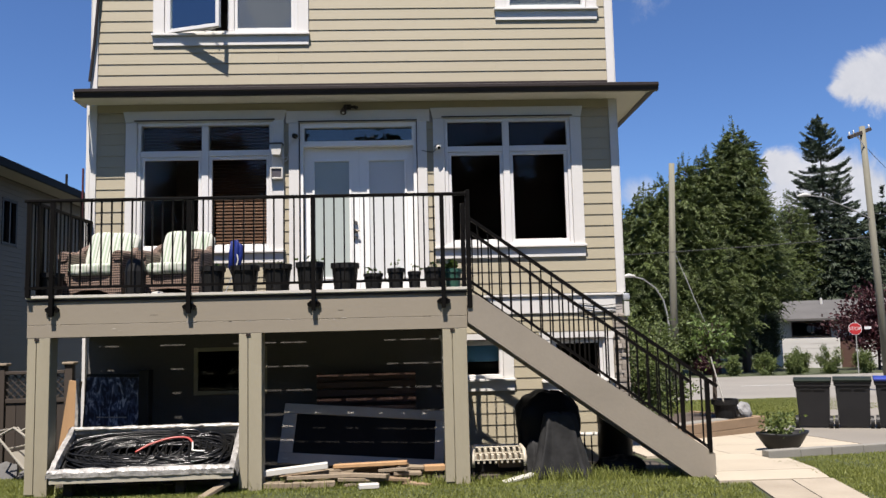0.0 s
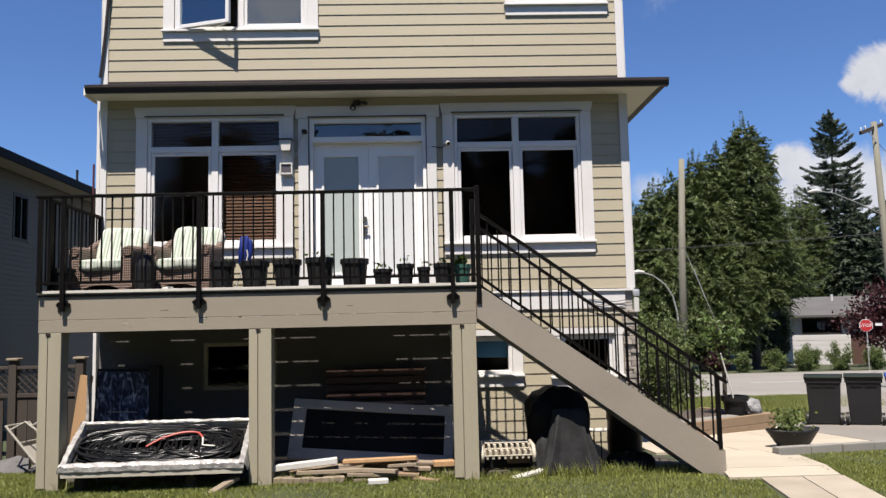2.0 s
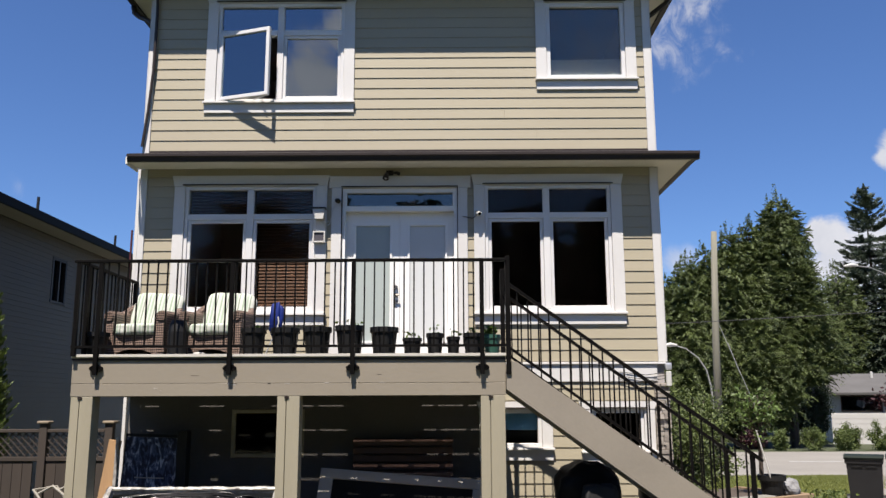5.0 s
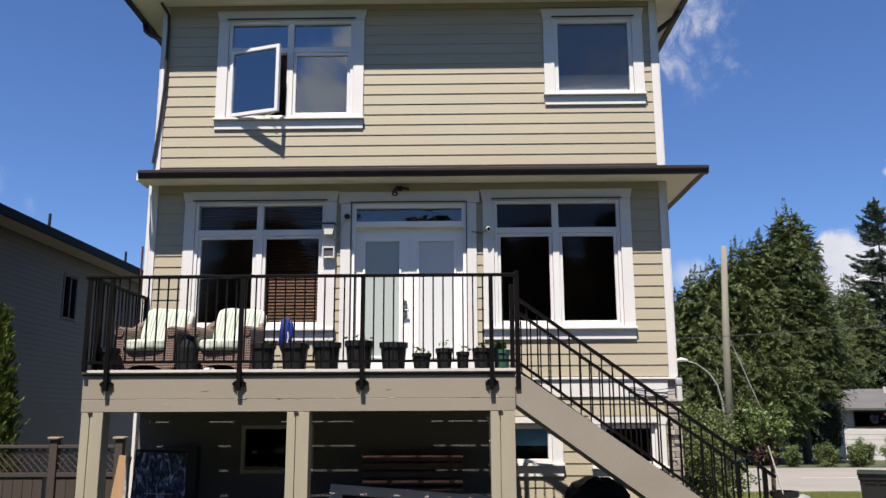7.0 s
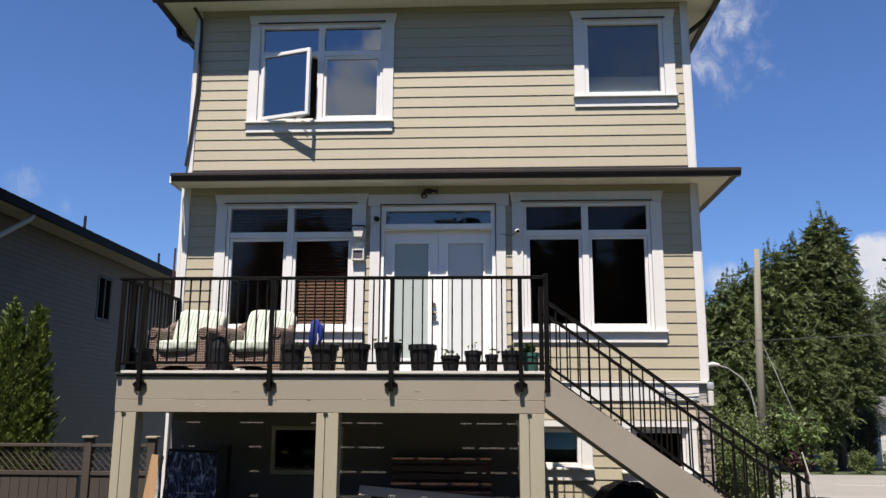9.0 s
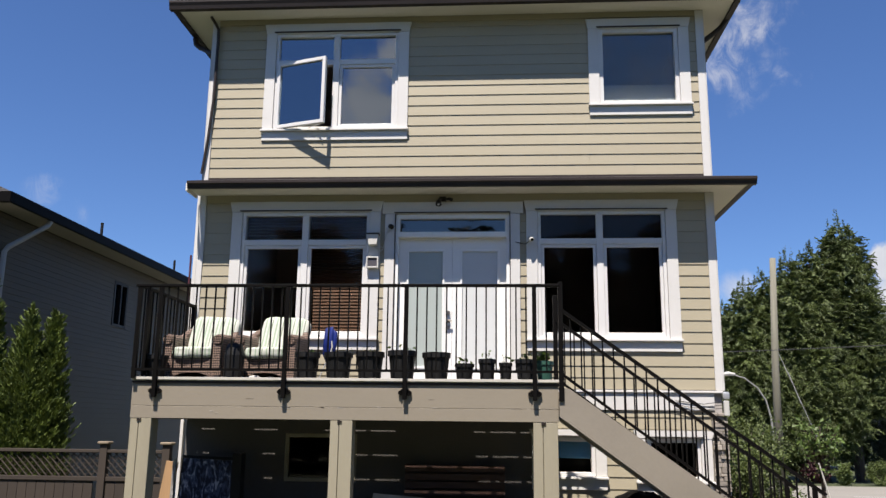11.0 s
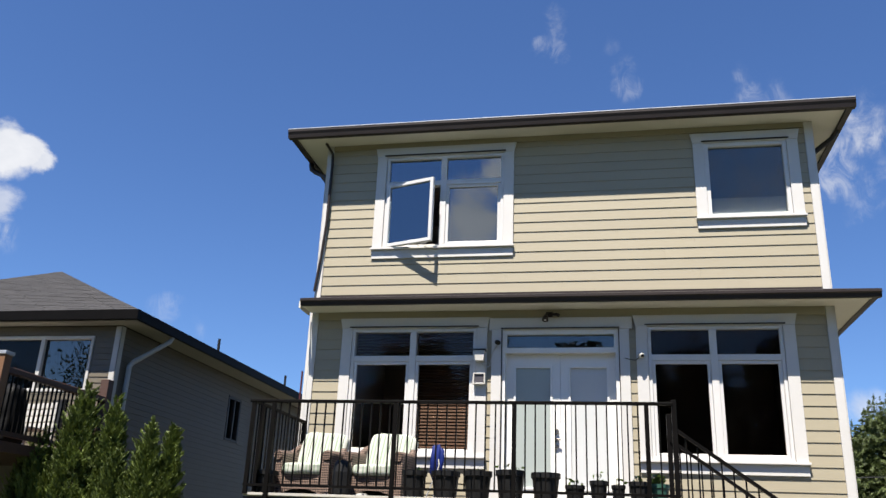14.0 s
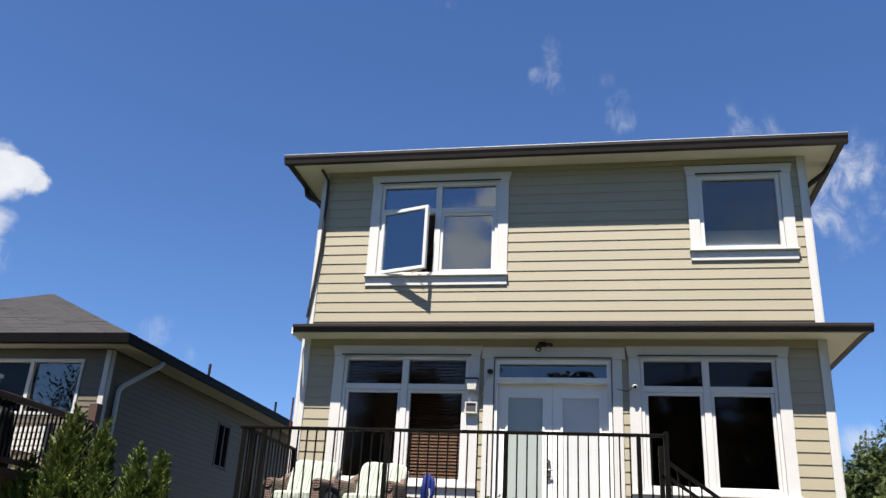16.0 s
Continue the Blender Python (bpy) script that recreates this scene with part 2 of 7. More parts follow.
M["grass"] = material("lawn_grass", (0.046, 0.0552, 0.0193), 0.8, second=(0.0212, 0.0285, 0.0092), scale=0.9, bump=0.3, fine=25)
M["blade"] = material("grass_blade", (0.23, 0.241, 0.0506), 0.6, second=(0.0782, 0.103, 0.0184), scale=0.7, bump=0.0, fine=8, island=1.0, transmit=0.3)
M["concrete"] = material("sunlit_concrete", (0.325, 0.282, 0.214), 0.85, 0.14, 1.2, 0.3, 50, random_part=0.3)
M["kerb"] = material("grey_concrete_edging", (0.175, 0.166, 0.143), 0.85, 0.18, 2.0, 0.3, 40, random_part=0.4)
M["asphalt"] = material("worn_asphalt", (0.178, 0.166, 0.144), 0.9, 0.15, 0.4, 0.3, 60)
M["driveway"] = material("tan_grey_worn_asphalt", (0.165, 0.15, 0.126), 0.9, 0.15, 0.6, 0.3, 60)
M["stained"] = material("stained_walkway_concrete", (0.318, 0.276, 0.211), 0.88, second=(0.209, 0.175, 0.129), scale=2.2, bump=0.3, fine=30, random_part=0.3)
M["roadline"] = material("white_road_paint", (0.337, 0.337, 0.318), 0.8, 0.1, 3, 0.1, 60)
M["cedarwood"] = material("orange_cedar_timber", (0.205, 0.140, 0.084), 0.75, 0.22, 2.0, 0.25, 25, stretch=(0.4, 4, 4), random_part=0.5)
M["oldwood"] = material("weathered_timber", (0.202, 0.159, 0.11), 0.85, 0.25, 2.0, 0.3, 25, stretch=(0.5, 4, 4), random_part=0.8)
M["fence"] = material("dark_brown_fence_stain", (0.0333, 0.024, 0.0173), 0.85, 0.25, 2.0, 0.25, 25, stretch=(4, 4, 0.4), random_part=0.5)
M["redwood"] = material("red_brown_stained_wood", (0.062, 0.029, 0.019), 0.65, 0.25, 2.0, 0.2, 25, stretch=(0.4, 4, 4), random_part=0.4)
M["pot"] = material("black_plastic", (0.010, 0.010, 0.010), 0.5, 0.3, 4.0, 0.08, 40, spec=0.25)
M["greenpot"] = material("dark_green_plastic", (0.02, 0.07, 0.05), 0.45, 0.2, 4.0, 0.06, 40)
M["leaf"] = material("potted_plant_leaf", (0.124, 0.184, 0.0414), 0.5, second=(0.0368, 0.069, 0.0129), scale=5, bump=0.0, island=0.8, transmit=0.3)
M["blue"] = material("royal_blue_nylon", (0.005, 0.015, 0.11), 0.55, 0.3, 8, 0.4, 20, spec=0.2)
M["plastic_white"] = material("white_plastic", (0.441, 0.429, 0.392), 0.45, 0.08, 4, 0.08, 30)
M["rackplastic"] = material("yellowed_plastic", (0.368, 0.331, 0.257), 0.5, 0.15, 6, 0.08, 30)
M["film"] = material("crinkled_plastic_film", (0.62, 0.60, 0.565), 0.25, second=(0.17, 0.163, 0.15), scale=13, bump=0.5, fine=34, transmit=0.3)
M["foam"] = material("cream_foam_board", (0.306, 0.282, 0.221), 0.8, 0.12, 4, 0.2, 40)
M["hose"] = material("black_rubber_hose", (0.006, 0.006, 0.006), 0.22, 0.3, 5, 0.1, 40, spec=0.3)
M["bluecloth"] = material("deep_blue_curtain", (0.10, 0.36, 0.74), 0.8, 0.2, 6, 0.2, 60)
M["redhose"] = material("red_rubber_hose", (0.30, 0.045, 0.035), 0.4, 0.15, 5, 0.05, 40)
M["greydoor"] = material("slate_grey_door_paint", (0.30, 0.27, 0.225), 0.6, 0.12, 2, 0.1, 40)
M["screen"] = material("black_door_screen", (0.010, 0.009, 0.008), 0.7, 0.4, 3, 0.2, 90, spec=0.1)
M["tarp_black"] = material("black_vinyl_cover", (0.006, 0.006, 0.006), 0.55, 0.3, 3, 0.3, 14, spec=0.12)
M["tarp_grey"] = material("grey_dusty_tarp", (0.022, 0.022, 0.022), 0.75, 0.5, 5, 0.5, 14, spec=0.15)
M["plywood"] = material("orange_plywood", (0.337, 0.202, 0.0975), 0.7, 0.15, 2.5, 0.15, 25, stretch=(4, 4, 0.5))
M["bin"] = material("dark_grey_bin_plastic", (0.012, 0.012, 0.013), 0.5, 0.2, 3, 0.08, 40, spec=0.3)
M["binlid"] = material("black_green_bin_lid", (0.013, 0.018, 0.014), 0.6, 0.2, 3, 0.08, 40, spec=0.12)
M["bluelid"] = material("blue_bin_lid", (0.012, 0.03, 0.20), 0.45, 0.2, 3, 0.08, 40)
M["pole"] = material("weathered_utility_pole", (0.172, 0.163, 0.122), 0.85, second=(0.102, 0.097, 0.072), scale=2.2, bump=0.4, fine=24, stretch=(5, 5, 0.25))
M["oldsteel"] = material("dull_weathered_steel", (0.19, 0.19, 0.18), 0.6, 0.2, 4, 0.05, 40)
M["galv"] = material("galvanised_steel", (0.45, 0.46, 0.47), 0.45, 0.1, 5, 0.05, 50, metal=0.6)
M["wire"] = material("dark_cable", (0.04, 0.04, 0.04), 0.6, 0.1, 5, 0, 50)
M["signred"] = material("red_sign_sheeting", (0.306, 0.0134, 0.0153), 0.45, 0.06, 4, 0.0, 50)
M["signwhite"] = material("white_sign_sheeting", (0.49, 0.49, 0.49), 0.45, 0.04, 4, 0.0, 50)
M["stone"] = material("stacked_ledge_stone", (0.386, 0.345, 0.294), 0.9, second=(0.138, 0.12, 0.101), scale=6, bump=0.6, fine=30, random_part=0.9)
M["bark"] = material("conifer_bark", (0.054, 0.0396, 0.0288), 0.9, 0.3, 3, 0.5, 18, stretch=(3, 3, 0.5))
M["cedar"] = material("cedar_foliage", (0.132, 0.172, 0.038), 0.6, second=(0.0115, 0.0235, 0.0078), scale=0.9, bump=0.0, fine=3.0, island=0.6, transmit=0.25)
M["spruce"] = material("spruce_foliage", (0.081, 0.109, 0.0644), 0.6, second=(0.012, 0.0239, 0.0147), scale=0.5, bump=0.0, fine=2.0, island=0.9, transmit=0.2)
M["thuja"] = material("emerald_cedar_foliage", (0.19, 0.25, 0.046), 0.6, second=(0.008, 0.020, 0.006), scale=3.2, bump=0.0, fine=9.0, island=0.6, transmit=0.25)
M["maple"] = material("burgundy_maple_leaf", (0.0723, 0.0144, 0.0188), 0.6, second=(0.0213, 0.00511, 0.00765), scale=0.8, bump=0.0, fine=4, island=0.8, transmit=0.25)
M["shrub"] = material("shrub_leaf", (0.124, 0.161, 0.0331), 0.6, second=(0.0276, 0.046, 0.0101), scale=0.8, bump=0.0, fine=5, island=0.8, transmit=0.25)
M["darktree"] = material("far_dark_foliage", (0.0298, 0.0477, 0.0172), 0.7, second=(0.00662, 0.0132, 0.00662), scale=0.3, bump=0.0, fine=1.5, island=0.9, transmit=0.15)
M["whitewall"] = material("white_house_siding", (0.432, 0.423, 0.405), 0.6, 0.06, 0.8, 0.1, 30)
M["greyroof"] = material("grey_asphalt_roof", (0.0718, 0.069, 0.0662), 0.9, 0.2, 0.8, 0.3, 30)
# parged concrete, its grey darkened to carry the shade under the deck
M["shaded_parge"] = material("parged_concrete_with_deck_shade", (0.085, 0.078, 0.07), 0.85, 0.12, 1.5, 0.25, 40)
M["soil"] = material("dark_bare_soil", (0.045, 0.036, 0.026), 0.95, 0.35, 5, 0.6, 30)
M["rock"] = material("grey_boulder", (0.085, 0.082, 0.078), 0.9, 0.3, 4, 0.6, 20)
M["darkface"] = material("grey_violet_plastic", (0.055, 0.05, 0.058), 0.5, 0.1, 4, 0.03, 40)
M["redpaint"] = material("red_painted_metal", (0.065, 0.007, 0.010), 0.5, 0.1, 4, 0.05, 30)


def striped_fabric(name):
    """Cushion cloth with green and cream stripes along x."""
    m = material(name, (0.66, 0.70, 0.52), 0.85, 0.05, 4, 0.25, 120)
    t = m.node_tree
    b = t.nodes["Principled BSDF"]
    coord = t.nodes.new("ShaderNodeTexCoord")
    split = t.nodes.new("ShaderNodeSeparateXYZ")
    link(t, coord.outputs["Object"], split.inputs[0])
    scaled = t.nodes.new("ShaderNodeMath")
    scaled.operation = "MULTIPLY"
    link(t, split.outputs["X"], scaled.inputs[0])
    scaled.inputs[1].default_value = 7.0
    part_of = t.nodes.new("ShaderNodeMath")
    part_of.operation = "FRACT"
    link(t, scaled.outputs[0], part_of.inputs[0])
    ramp = t.nodes.new("ShaderNodeValToRGB")
    ramp.color_ramp.interpolation = "CONSTANT"
    stops = ((0.0, (0.40, 0.41, 0.36)), (0.2, (0.22, 0.28, 0.20)), (0.34, (0.42, 0.43, 0.38)), (0.5, (0.27, 0.33, 0.25)), (0.68, (0.40, 0.41, 0.36)), (0.82, (0.12, 0.155, 0.10)), (0.9, (0.42, 0.43, 0.38)))
    for n, (at, c) in enumerate(stops):
        e = ramp.color_ramp.elements[n] if n < 2 else ramp.color_ramp.elements.new(at)
        e.position, e.color = at, (*c, 1)
    link(t, part_of.outputs[0], ramp.inputs[0])
    link(t, ramp.outputs[0], b.inputs["Base Color"])
    return m


def weave(name, light, dark, size):
    """Wicker: a slanted lattice of pale strands over dark gaps, in the object's own space."""
    m = material(name, light, 0.6, 0.2, 6, 0.3, 80)
    t = m.node_tree
    b = t.nodes["Principled BSDF"]
    coord = t.nodes.new("ShaderNodeTexCoord")
    split = t.nodes.new("ShaderNodeSeparateXYZ")
    link(t, coord.outputs["Object"], split.inputs[0])
    along = t.nodes.new("ShaderNodeMath")
    link(t, split.outputs["X"], along.inputs[0])
    link(t, split.outputs["Y"], along.inputs[1])
    waves = []
    for sign in (1, -1):
        lean = t.nodes.new("ShaderNodeMath")
        lean.operation = "MULTIPLY_ADD"
        link(t, split.outputs["Z"], lean.inputs[0])
        lean.inputs[1].default_value = sign * 0.8
        link(t, along.outputs[0], lean.inputs[2])
        sc = t.nodes.new("ShaderNodeMath")
        sc.operation = "MULTIPLY"
        link(t, lean.outputs[0], sc.inputs[0])
        sc.inputs[1].default_value = 2 * math.pi / size
        wv = t.nodes.new("ShaderNodeMath")
        wv.operation = "SINE"
        link(t, sc.outputs[0], wv.inputs[0])
        waves.append(wv)
    most = t.nodes.new("ShaderNodeMath")
    most.operation = "MULTIPLY"
    link(t, waves[0].outputs[0], most.inputs[0])
    link(t, waves[1].outputs[0], most.inputs[1])
    step = t.nodes.new("ShaderNodeMapRange")
    step.inputs["From Min"].default_value, step.inputs["From Max"].default_value = -0.25, 0.25
    link(t, most.outputs[0], step.inputs["Value"])
    mix = t.nodes.new("ShaderNodeMix")
    mix.data_type = "RGBA"
    link(t, step.outputs["Result"], mix.inputs["Factor"])
    mix.inputs["A"].default_value, mix.inputs["B"].default_value = (*dark, 1), (*light, 1)
    link(t, mix.outputs["Result"], b.inputs["Base Color"])
    relief = t.nodes.new("ShaderNodeBump")
    relief.inputs["Strength"].default_value, relief.inputs["Distance"].default_value = 0.6, 0.01
    link(t, step.outputs["Result"], relief.inputs["Height"])
    link(t, relief.outputs[0], b.inputs["Normal"])
    return m


def streaked_film(name):
    """Dark blue film with pale upright streaks where it creases."""
    m = material(name, (0.01, 0.016, 0.045), 0.3, 0.3, 3, 0.5, 18)
    t = m.node_tree
    b = t.nodes["Principled BSDF"]
    place = t.nodes.new("ShaderNodeNewGeometry")
    mapping = t.nodes.new("ShaderNodeMapping")
    mapping.inputs["Scale"].default_value = (2.2, 1.0, 0.9)
    mapping.inputs["Rotation"].default_value = (0, 0.25, 0)
    link(t, place.outputs["Position"], mapping.inputs["Vector"])
    crease = t.nodes.new("ShaderNodeTexNoise")
    crease.inputs["Scale"].default_value, crease.inputs["Detail"].default_value, crease.inputs["Roughness"].default_value, crease.inputs["Distortion"].default_value = 7.0, 5.0, 0.6, 1.2
    link(t, mapping.outputs[0], crease.inputs["Vector"])
    ramp = t.nodes.new("ShaderNodeValToRGB")
    for n, (at, c) in enumerate(((0.45, (0.006, 0.010, 0.030)), (0.56, (0.08, 0.11, 0.20)), (0.64, (0.46, 0.52, 0.62)), (0.72, (0.13, 0.17, 0.28)))):
        e = ramp.color_ramp.elements[n] if n < 2 else ramp.color_ramp.elements.new(at)
        e.position, e.color = at, (*c, 1)
    link(t, crease.outputs["Fac"], ramp.inputs[0])
    link(t, ramp.outputs[0], b.inputs["Base Color"])
    return m


M["bluefilm"] = streaked_film("blue_streaked_film")
M["wicker"] = weave("brown_wicker_weave", (0.225, 0.150, 0.112), (0.012, 0.006, 0.004), 0.046)
M["cushion"] = striped_fabric("striped_cushion_cloth")


# ---- building helpers ----
def root(name, label, category, group="", place=(0, 0, 0), kind=""):
    ob = new(name)
    ob.location = place
    ob.empty_display_size = 0.1
    return tagged(ob, label, category, group, kind)


def mesh_of(name, bm, mat, smooth=False):
    me = bpy.data.meshes.new(name)
    bmesh.ops.recalc_face_normals(bm, faces=bm.faces[:])
    bm.to_mesh(me)
    bm.free()
    for m in mat if isinstance(mat, (list, tuple)) else [mat]:
        me.materials.append(m)
    if smooth:
        me.polygons.foreach_set("use_smooth", [True] * len(me.polygons))
    return me


def part(name, bm, mat, parent, label="", smooth=False):
    """Links a bmesh (or a ready mesh) as one mesh object under a thing or under a part."""
    me = bm if isinstance(bm, bpy.types.Mesh) else mesh_of(name, bm, mat, smooth)
    ob = new(name, me)
    ob.parent = parent
    if label:
        ob["label"] = label
    return ob


def thing(name, bm, mat, label, category, group="", smooth=False, kind="", place=None):
    ob = new(name, bm if isinstance(bm, bpy.types.Mesh) else mesh_of(name, bm, mat, smooth))
    if place is not None:
        ob.matrix_basis = place
    return tagged(ob, label, category, group, kind)


def box(bm, x0, x1, y0, y1, z0, z1, bevel=0.0, m=None):
    r = bmesh.ops.create_cube(bm, size=1)
    vs = r["verts"]
    bmesh.ops.scale(bm, vec=(x1 - x0, y1 - y0, z1 - z0), verts=vs)
    bmesh.ops.translate(bm, vec=((x0 + x1) / 2, (y0 + y1) / 2, (z0 + z1) / 2), verts=vs)
    if bevel:
        es = list({e for v in vs for e in v.link_edges})
        out = bmesh.ops.bevel(bm, geom=es, offset=bevel, segments=4 if bevel > 0.03 else 2 if bevel > 0.01 else 1, affect="EDGES", profile=0.7)
        vs = list({v for f in out["faces"] for v in f.verts} | {v for v in vs if v.is_valid})
    if m is not None:
        bmesh.ops.transform(bm, matrix=m, verts=[v for v in vs if v.is_valid])
    return vs


def boxm(*a, bevel=0.0):
    bm = bmesh.new()
    box(bm, *a, bevel=bevel)
    return bm


def prism(bm, pts, axis, a, b):
    """A polygon drawn across axis and drawn out from a to b along it. Axis x: pts are (y, z); y: (x, z); z: (x, y)."""
    def at(p, d):
        return {"x": (d, p[0], p[1]), "y": (p[0], d, p[1]), "z": (p[0], p[1], d)}[axis]
    lo = [bm.verts.new(at(p, a)) for p in pts]
    hi = [bm.verts.new(at(p, b)) for p in pts]
    n = len(pts)
    bm.faces.new(lo)
    bm.faces.new(hi[::-1])
    for i in range(n):
        bm.faces.new((lo[i], hi[i], hi[(i + 1) % n], lo[(i + 1) % n]))
    return lo + hi


def tube(bm, pts, radii, seg=8, close=True):
    """A round bar along points; radii is one number or one for each point."""
    pts = [Vector(p) for p in pts]
    if not isinstance(radii, (list, tuple)):
        radii = [radii] * len(pts)
    rings = []
    side = None
    for i, p in enumerate(pts):
        d = (pts[min(i + 1, len(pts) - 1)] - pts[max(i - 1, 0)]).normalized()
        if side is None:
            side = d.orthogonal().normalized()
        side = (side - d * side.dot(d)).normalized()
        up = d.cross(side)
        rings.append([bm.verts.new(p + radii[i] * (math.cos(2 * math.pi * k / seg) * side + math.sin(2 * math.pi * k / seg) * up)) for k in range(seg)])
    for a, b in zip(rings, rings[1:]):
        for k in range(seg):
            bm.faces.new((a[k], a[(k + 1) % seg], b[(k + 1) % seg], b[k]))
    if close:
        bm.faces.new(rings[0][::-1])
        bm.faces.new(rings[-1])


def tubem(pts, radii, seg=8):
    bm = bmesh.new()
    tube(bm, pts, radii, seg)
    return bm


def lathe(bm, profile, seg=20, centre=(0, 0)):
    """Rings of (radius, z) turned about a vertical axis; the ends are closed."""
    rings = []
    for r, z in profile:
        rings.append([bm.verts.new((centre[0] + r * math.cos(2 * math.pi * k / seg), centre[1] + r * math.sin(2 * math.pi * k / seg), z)) for k in range(seg)])
    for a, b in zip(rings, rings[1:]):
        for k in range(seg):
            bm.faces.new((a[k], a[(k + 1) % seg], b[(k + 1) % seg], b[k]))
    bm.faces.new(rings[0][::-1])
    bm.faces.new(rings[-1])


def leaves_mesh(name, centres, ways, sizes, mat, wide=0.5, fold=0.25, rng=None, facing=None):
    """Many small folded leaves or sprays, each two triangles pairs, in one mesh."""
    n = len(centres)
    c, w = np.asarray(centres, float), np.asarray(ways, float)
    w /= np.linalg.norm(w, axis=1, keepdims=True) + 1e-9
    r = rng.normal(size=(n, 3)) if facing is None else np.asarray(facing, float)
    side = np.cross(w, r)
    side /= np.linalg.norm(side, axis=1, keepdims=True) + 1e-9
    nrm = np.cross(w, side)
    s = np.asarray(sizes, float)[:, None]
    base, tip = c - w * s * 0.5, c + w * s * 0.5
    left, right = c + side * s * wide * 0.5 + nrm * s * fold * 0.4, c - side * s * wide * 0.5 + nrm * s * fold * 0.4
    verts = np.stack([base, left, tip, right], 1).reshape(-1, 3)
    idx = np.arange(n)[:, None] * 4
    faces = np.concatenate([idx + [0, 1, 2], idx + [0, 2, 3]], 1).reshape(-1, 3)
    me = bpy.data.meshes.new(name)
    me.from_pydata(verts.tolist(), [], faces.tolist())
    me.materials.append(mat)
    return me


def ground_height(y):
    s = max(0.0, y + 1.75)
    return -0.042 * min(s, 8.0) - 0.018 * min(max(s - 8.0, 0.0), 30.0)

# ---- ground, lawn, paving ----
def build_ground():
    bm = bmesh.new()
    ys = [-400, -100, -40, -14] + [-10 + 0.5 * i for i in range(24)] + [2 + i for i in range(37)] + [45, 60, 90, 150, 400, 1500]
    xs = [-1500, -300, -80, -30, -15] + [-10 + i for i in range(31)] + [25, 30, 40, 60, 120, 300, 1500]
    grid = [[bm.verts.new((x, y, ground_height(y) + (0.02 * noise.noise((x * 0.7, y * 0.7, 0)) if -15 <= x <= 25 and -14 <= y < 30 else 0))) for x in xs] for y in ys]
    for a, b in zip(grid, grid[1:]):
        for i in range(len(xs) - 1):
            bm.faces.new((a[i], a[i + 1], b[i + 1], b[i]))
    thing("ground", bm, M["grass"], "mown green lawn and verge of the gardens", "lawn", kind="structure", smooth=True)


def drape(pts, lift, step=1.0):
    """A sheet over the ground from x ranges at rising y: rows of (y, x0, x1)."""
    bm = bmesh.new()
    rows = []
    for (ya, a0, a1), (yb, b0, b1) in zip(pts, pts[1:]):
        n = max(1, int((yb - ya) / step))
        for k in range(n):
            f = k / n
            rows.append((ya + (yb - ya) * f, a0 + (b0 - a0) * f, a1 + (b1 - a1) * f))
    rows.append(pts[-1])
    top = []
    for y, x0, x1 in rows:
        z = ground_height(y) + lift
        top.append([bm.verts.new(p) for p in ((x0, y, z - 0.15), (x0, y, z), (x1, y, z), (x1, y, z - 0.15))])
    for a, b in zip(top, top[1:]):
        for i in range(3):
            bm.faces.new((a[i], a[i + 1], b[i + 1], b[i]))
    bm.faces.new(top[0][::-1])
    bm.faces.new(top[-1])
    return bm


build_ground()
thing("road", drape([(13.4, -80, 140), (29.5, -80, 140)], 0.03, 2.0), M["asphalt"], "grey worn asphalt street", "road", kind="structure")
thing("road_marking", drape([(20.6, 13, 17.5), (20.75, 13, 17.5)], 0.036, 0.1), M["roadline"], "short white painted line on the street", "road marking", kind="structure")
thing("driveway", drape([(1.0, 7.0, 15), (4.75, 6.9, 15), (4.95, 8.1, 15), (13.6, 11.9, 19)], 0.035), M["driveway"], "grey asphalt driveway beside the lawn", "driveway", kind="structure")

# ---- house ----
XL, XR = -3.79, 3.31
DEPTH = 9.0
house = root("house", "two-storey tan clapboard house with white window trim", "house")

WINDOWS = {  # opening of each window: x0, x1, z0, z1
    "upper_left": (-2.84, -1.03, 5.82, 7.31),
    "upper_right": (1.85, 2.97, 6.14, 7.29),
    "main_left": (-3.185, -1.375, 2.83, 4.59),
    "main_right": (0.945, 2.675, 2.83, 4.59),
    "door": (-1.02, 0.57, 2.17, 4.56),
    "base_left": (-2.42, -1.46, 0.94, 1.56),
    "base_mid": (0.98, 1.66, 1.06, 1.55),
    "base_right": (2.32, 3.0, 1.02, 1.55),
}


def free_spans(x0, x1, z0, z1, holes):
    """The pieces of a strip that no hole takes: (xa, xb, za, zb)."""
    cuts = sorted({x0, x1, *[v for h in holes for v in h[:2] if x0 < v < x1]})
    got = []
    for a, b in zip(cuts, cuts[1:]):
        spans = [(z0, z1)]
        for h in holes:
            if h[0] < (a + b) / 2 < h[1]:
                spans = [s for lo, hi in spans for s in ((lo, min(hi, h[2])), (max(lo, h[3]), hi)) if s[1] - s[0] > 0.004]
        for s in spans:
            for k, g in enumerate(got):
                if abs(g[1] - a) < 1e-6 and g[2:] == s:
                    got[k] = (g[0], b, *s)
                    break
            else:
                got.append((a, b, *s))
    return got


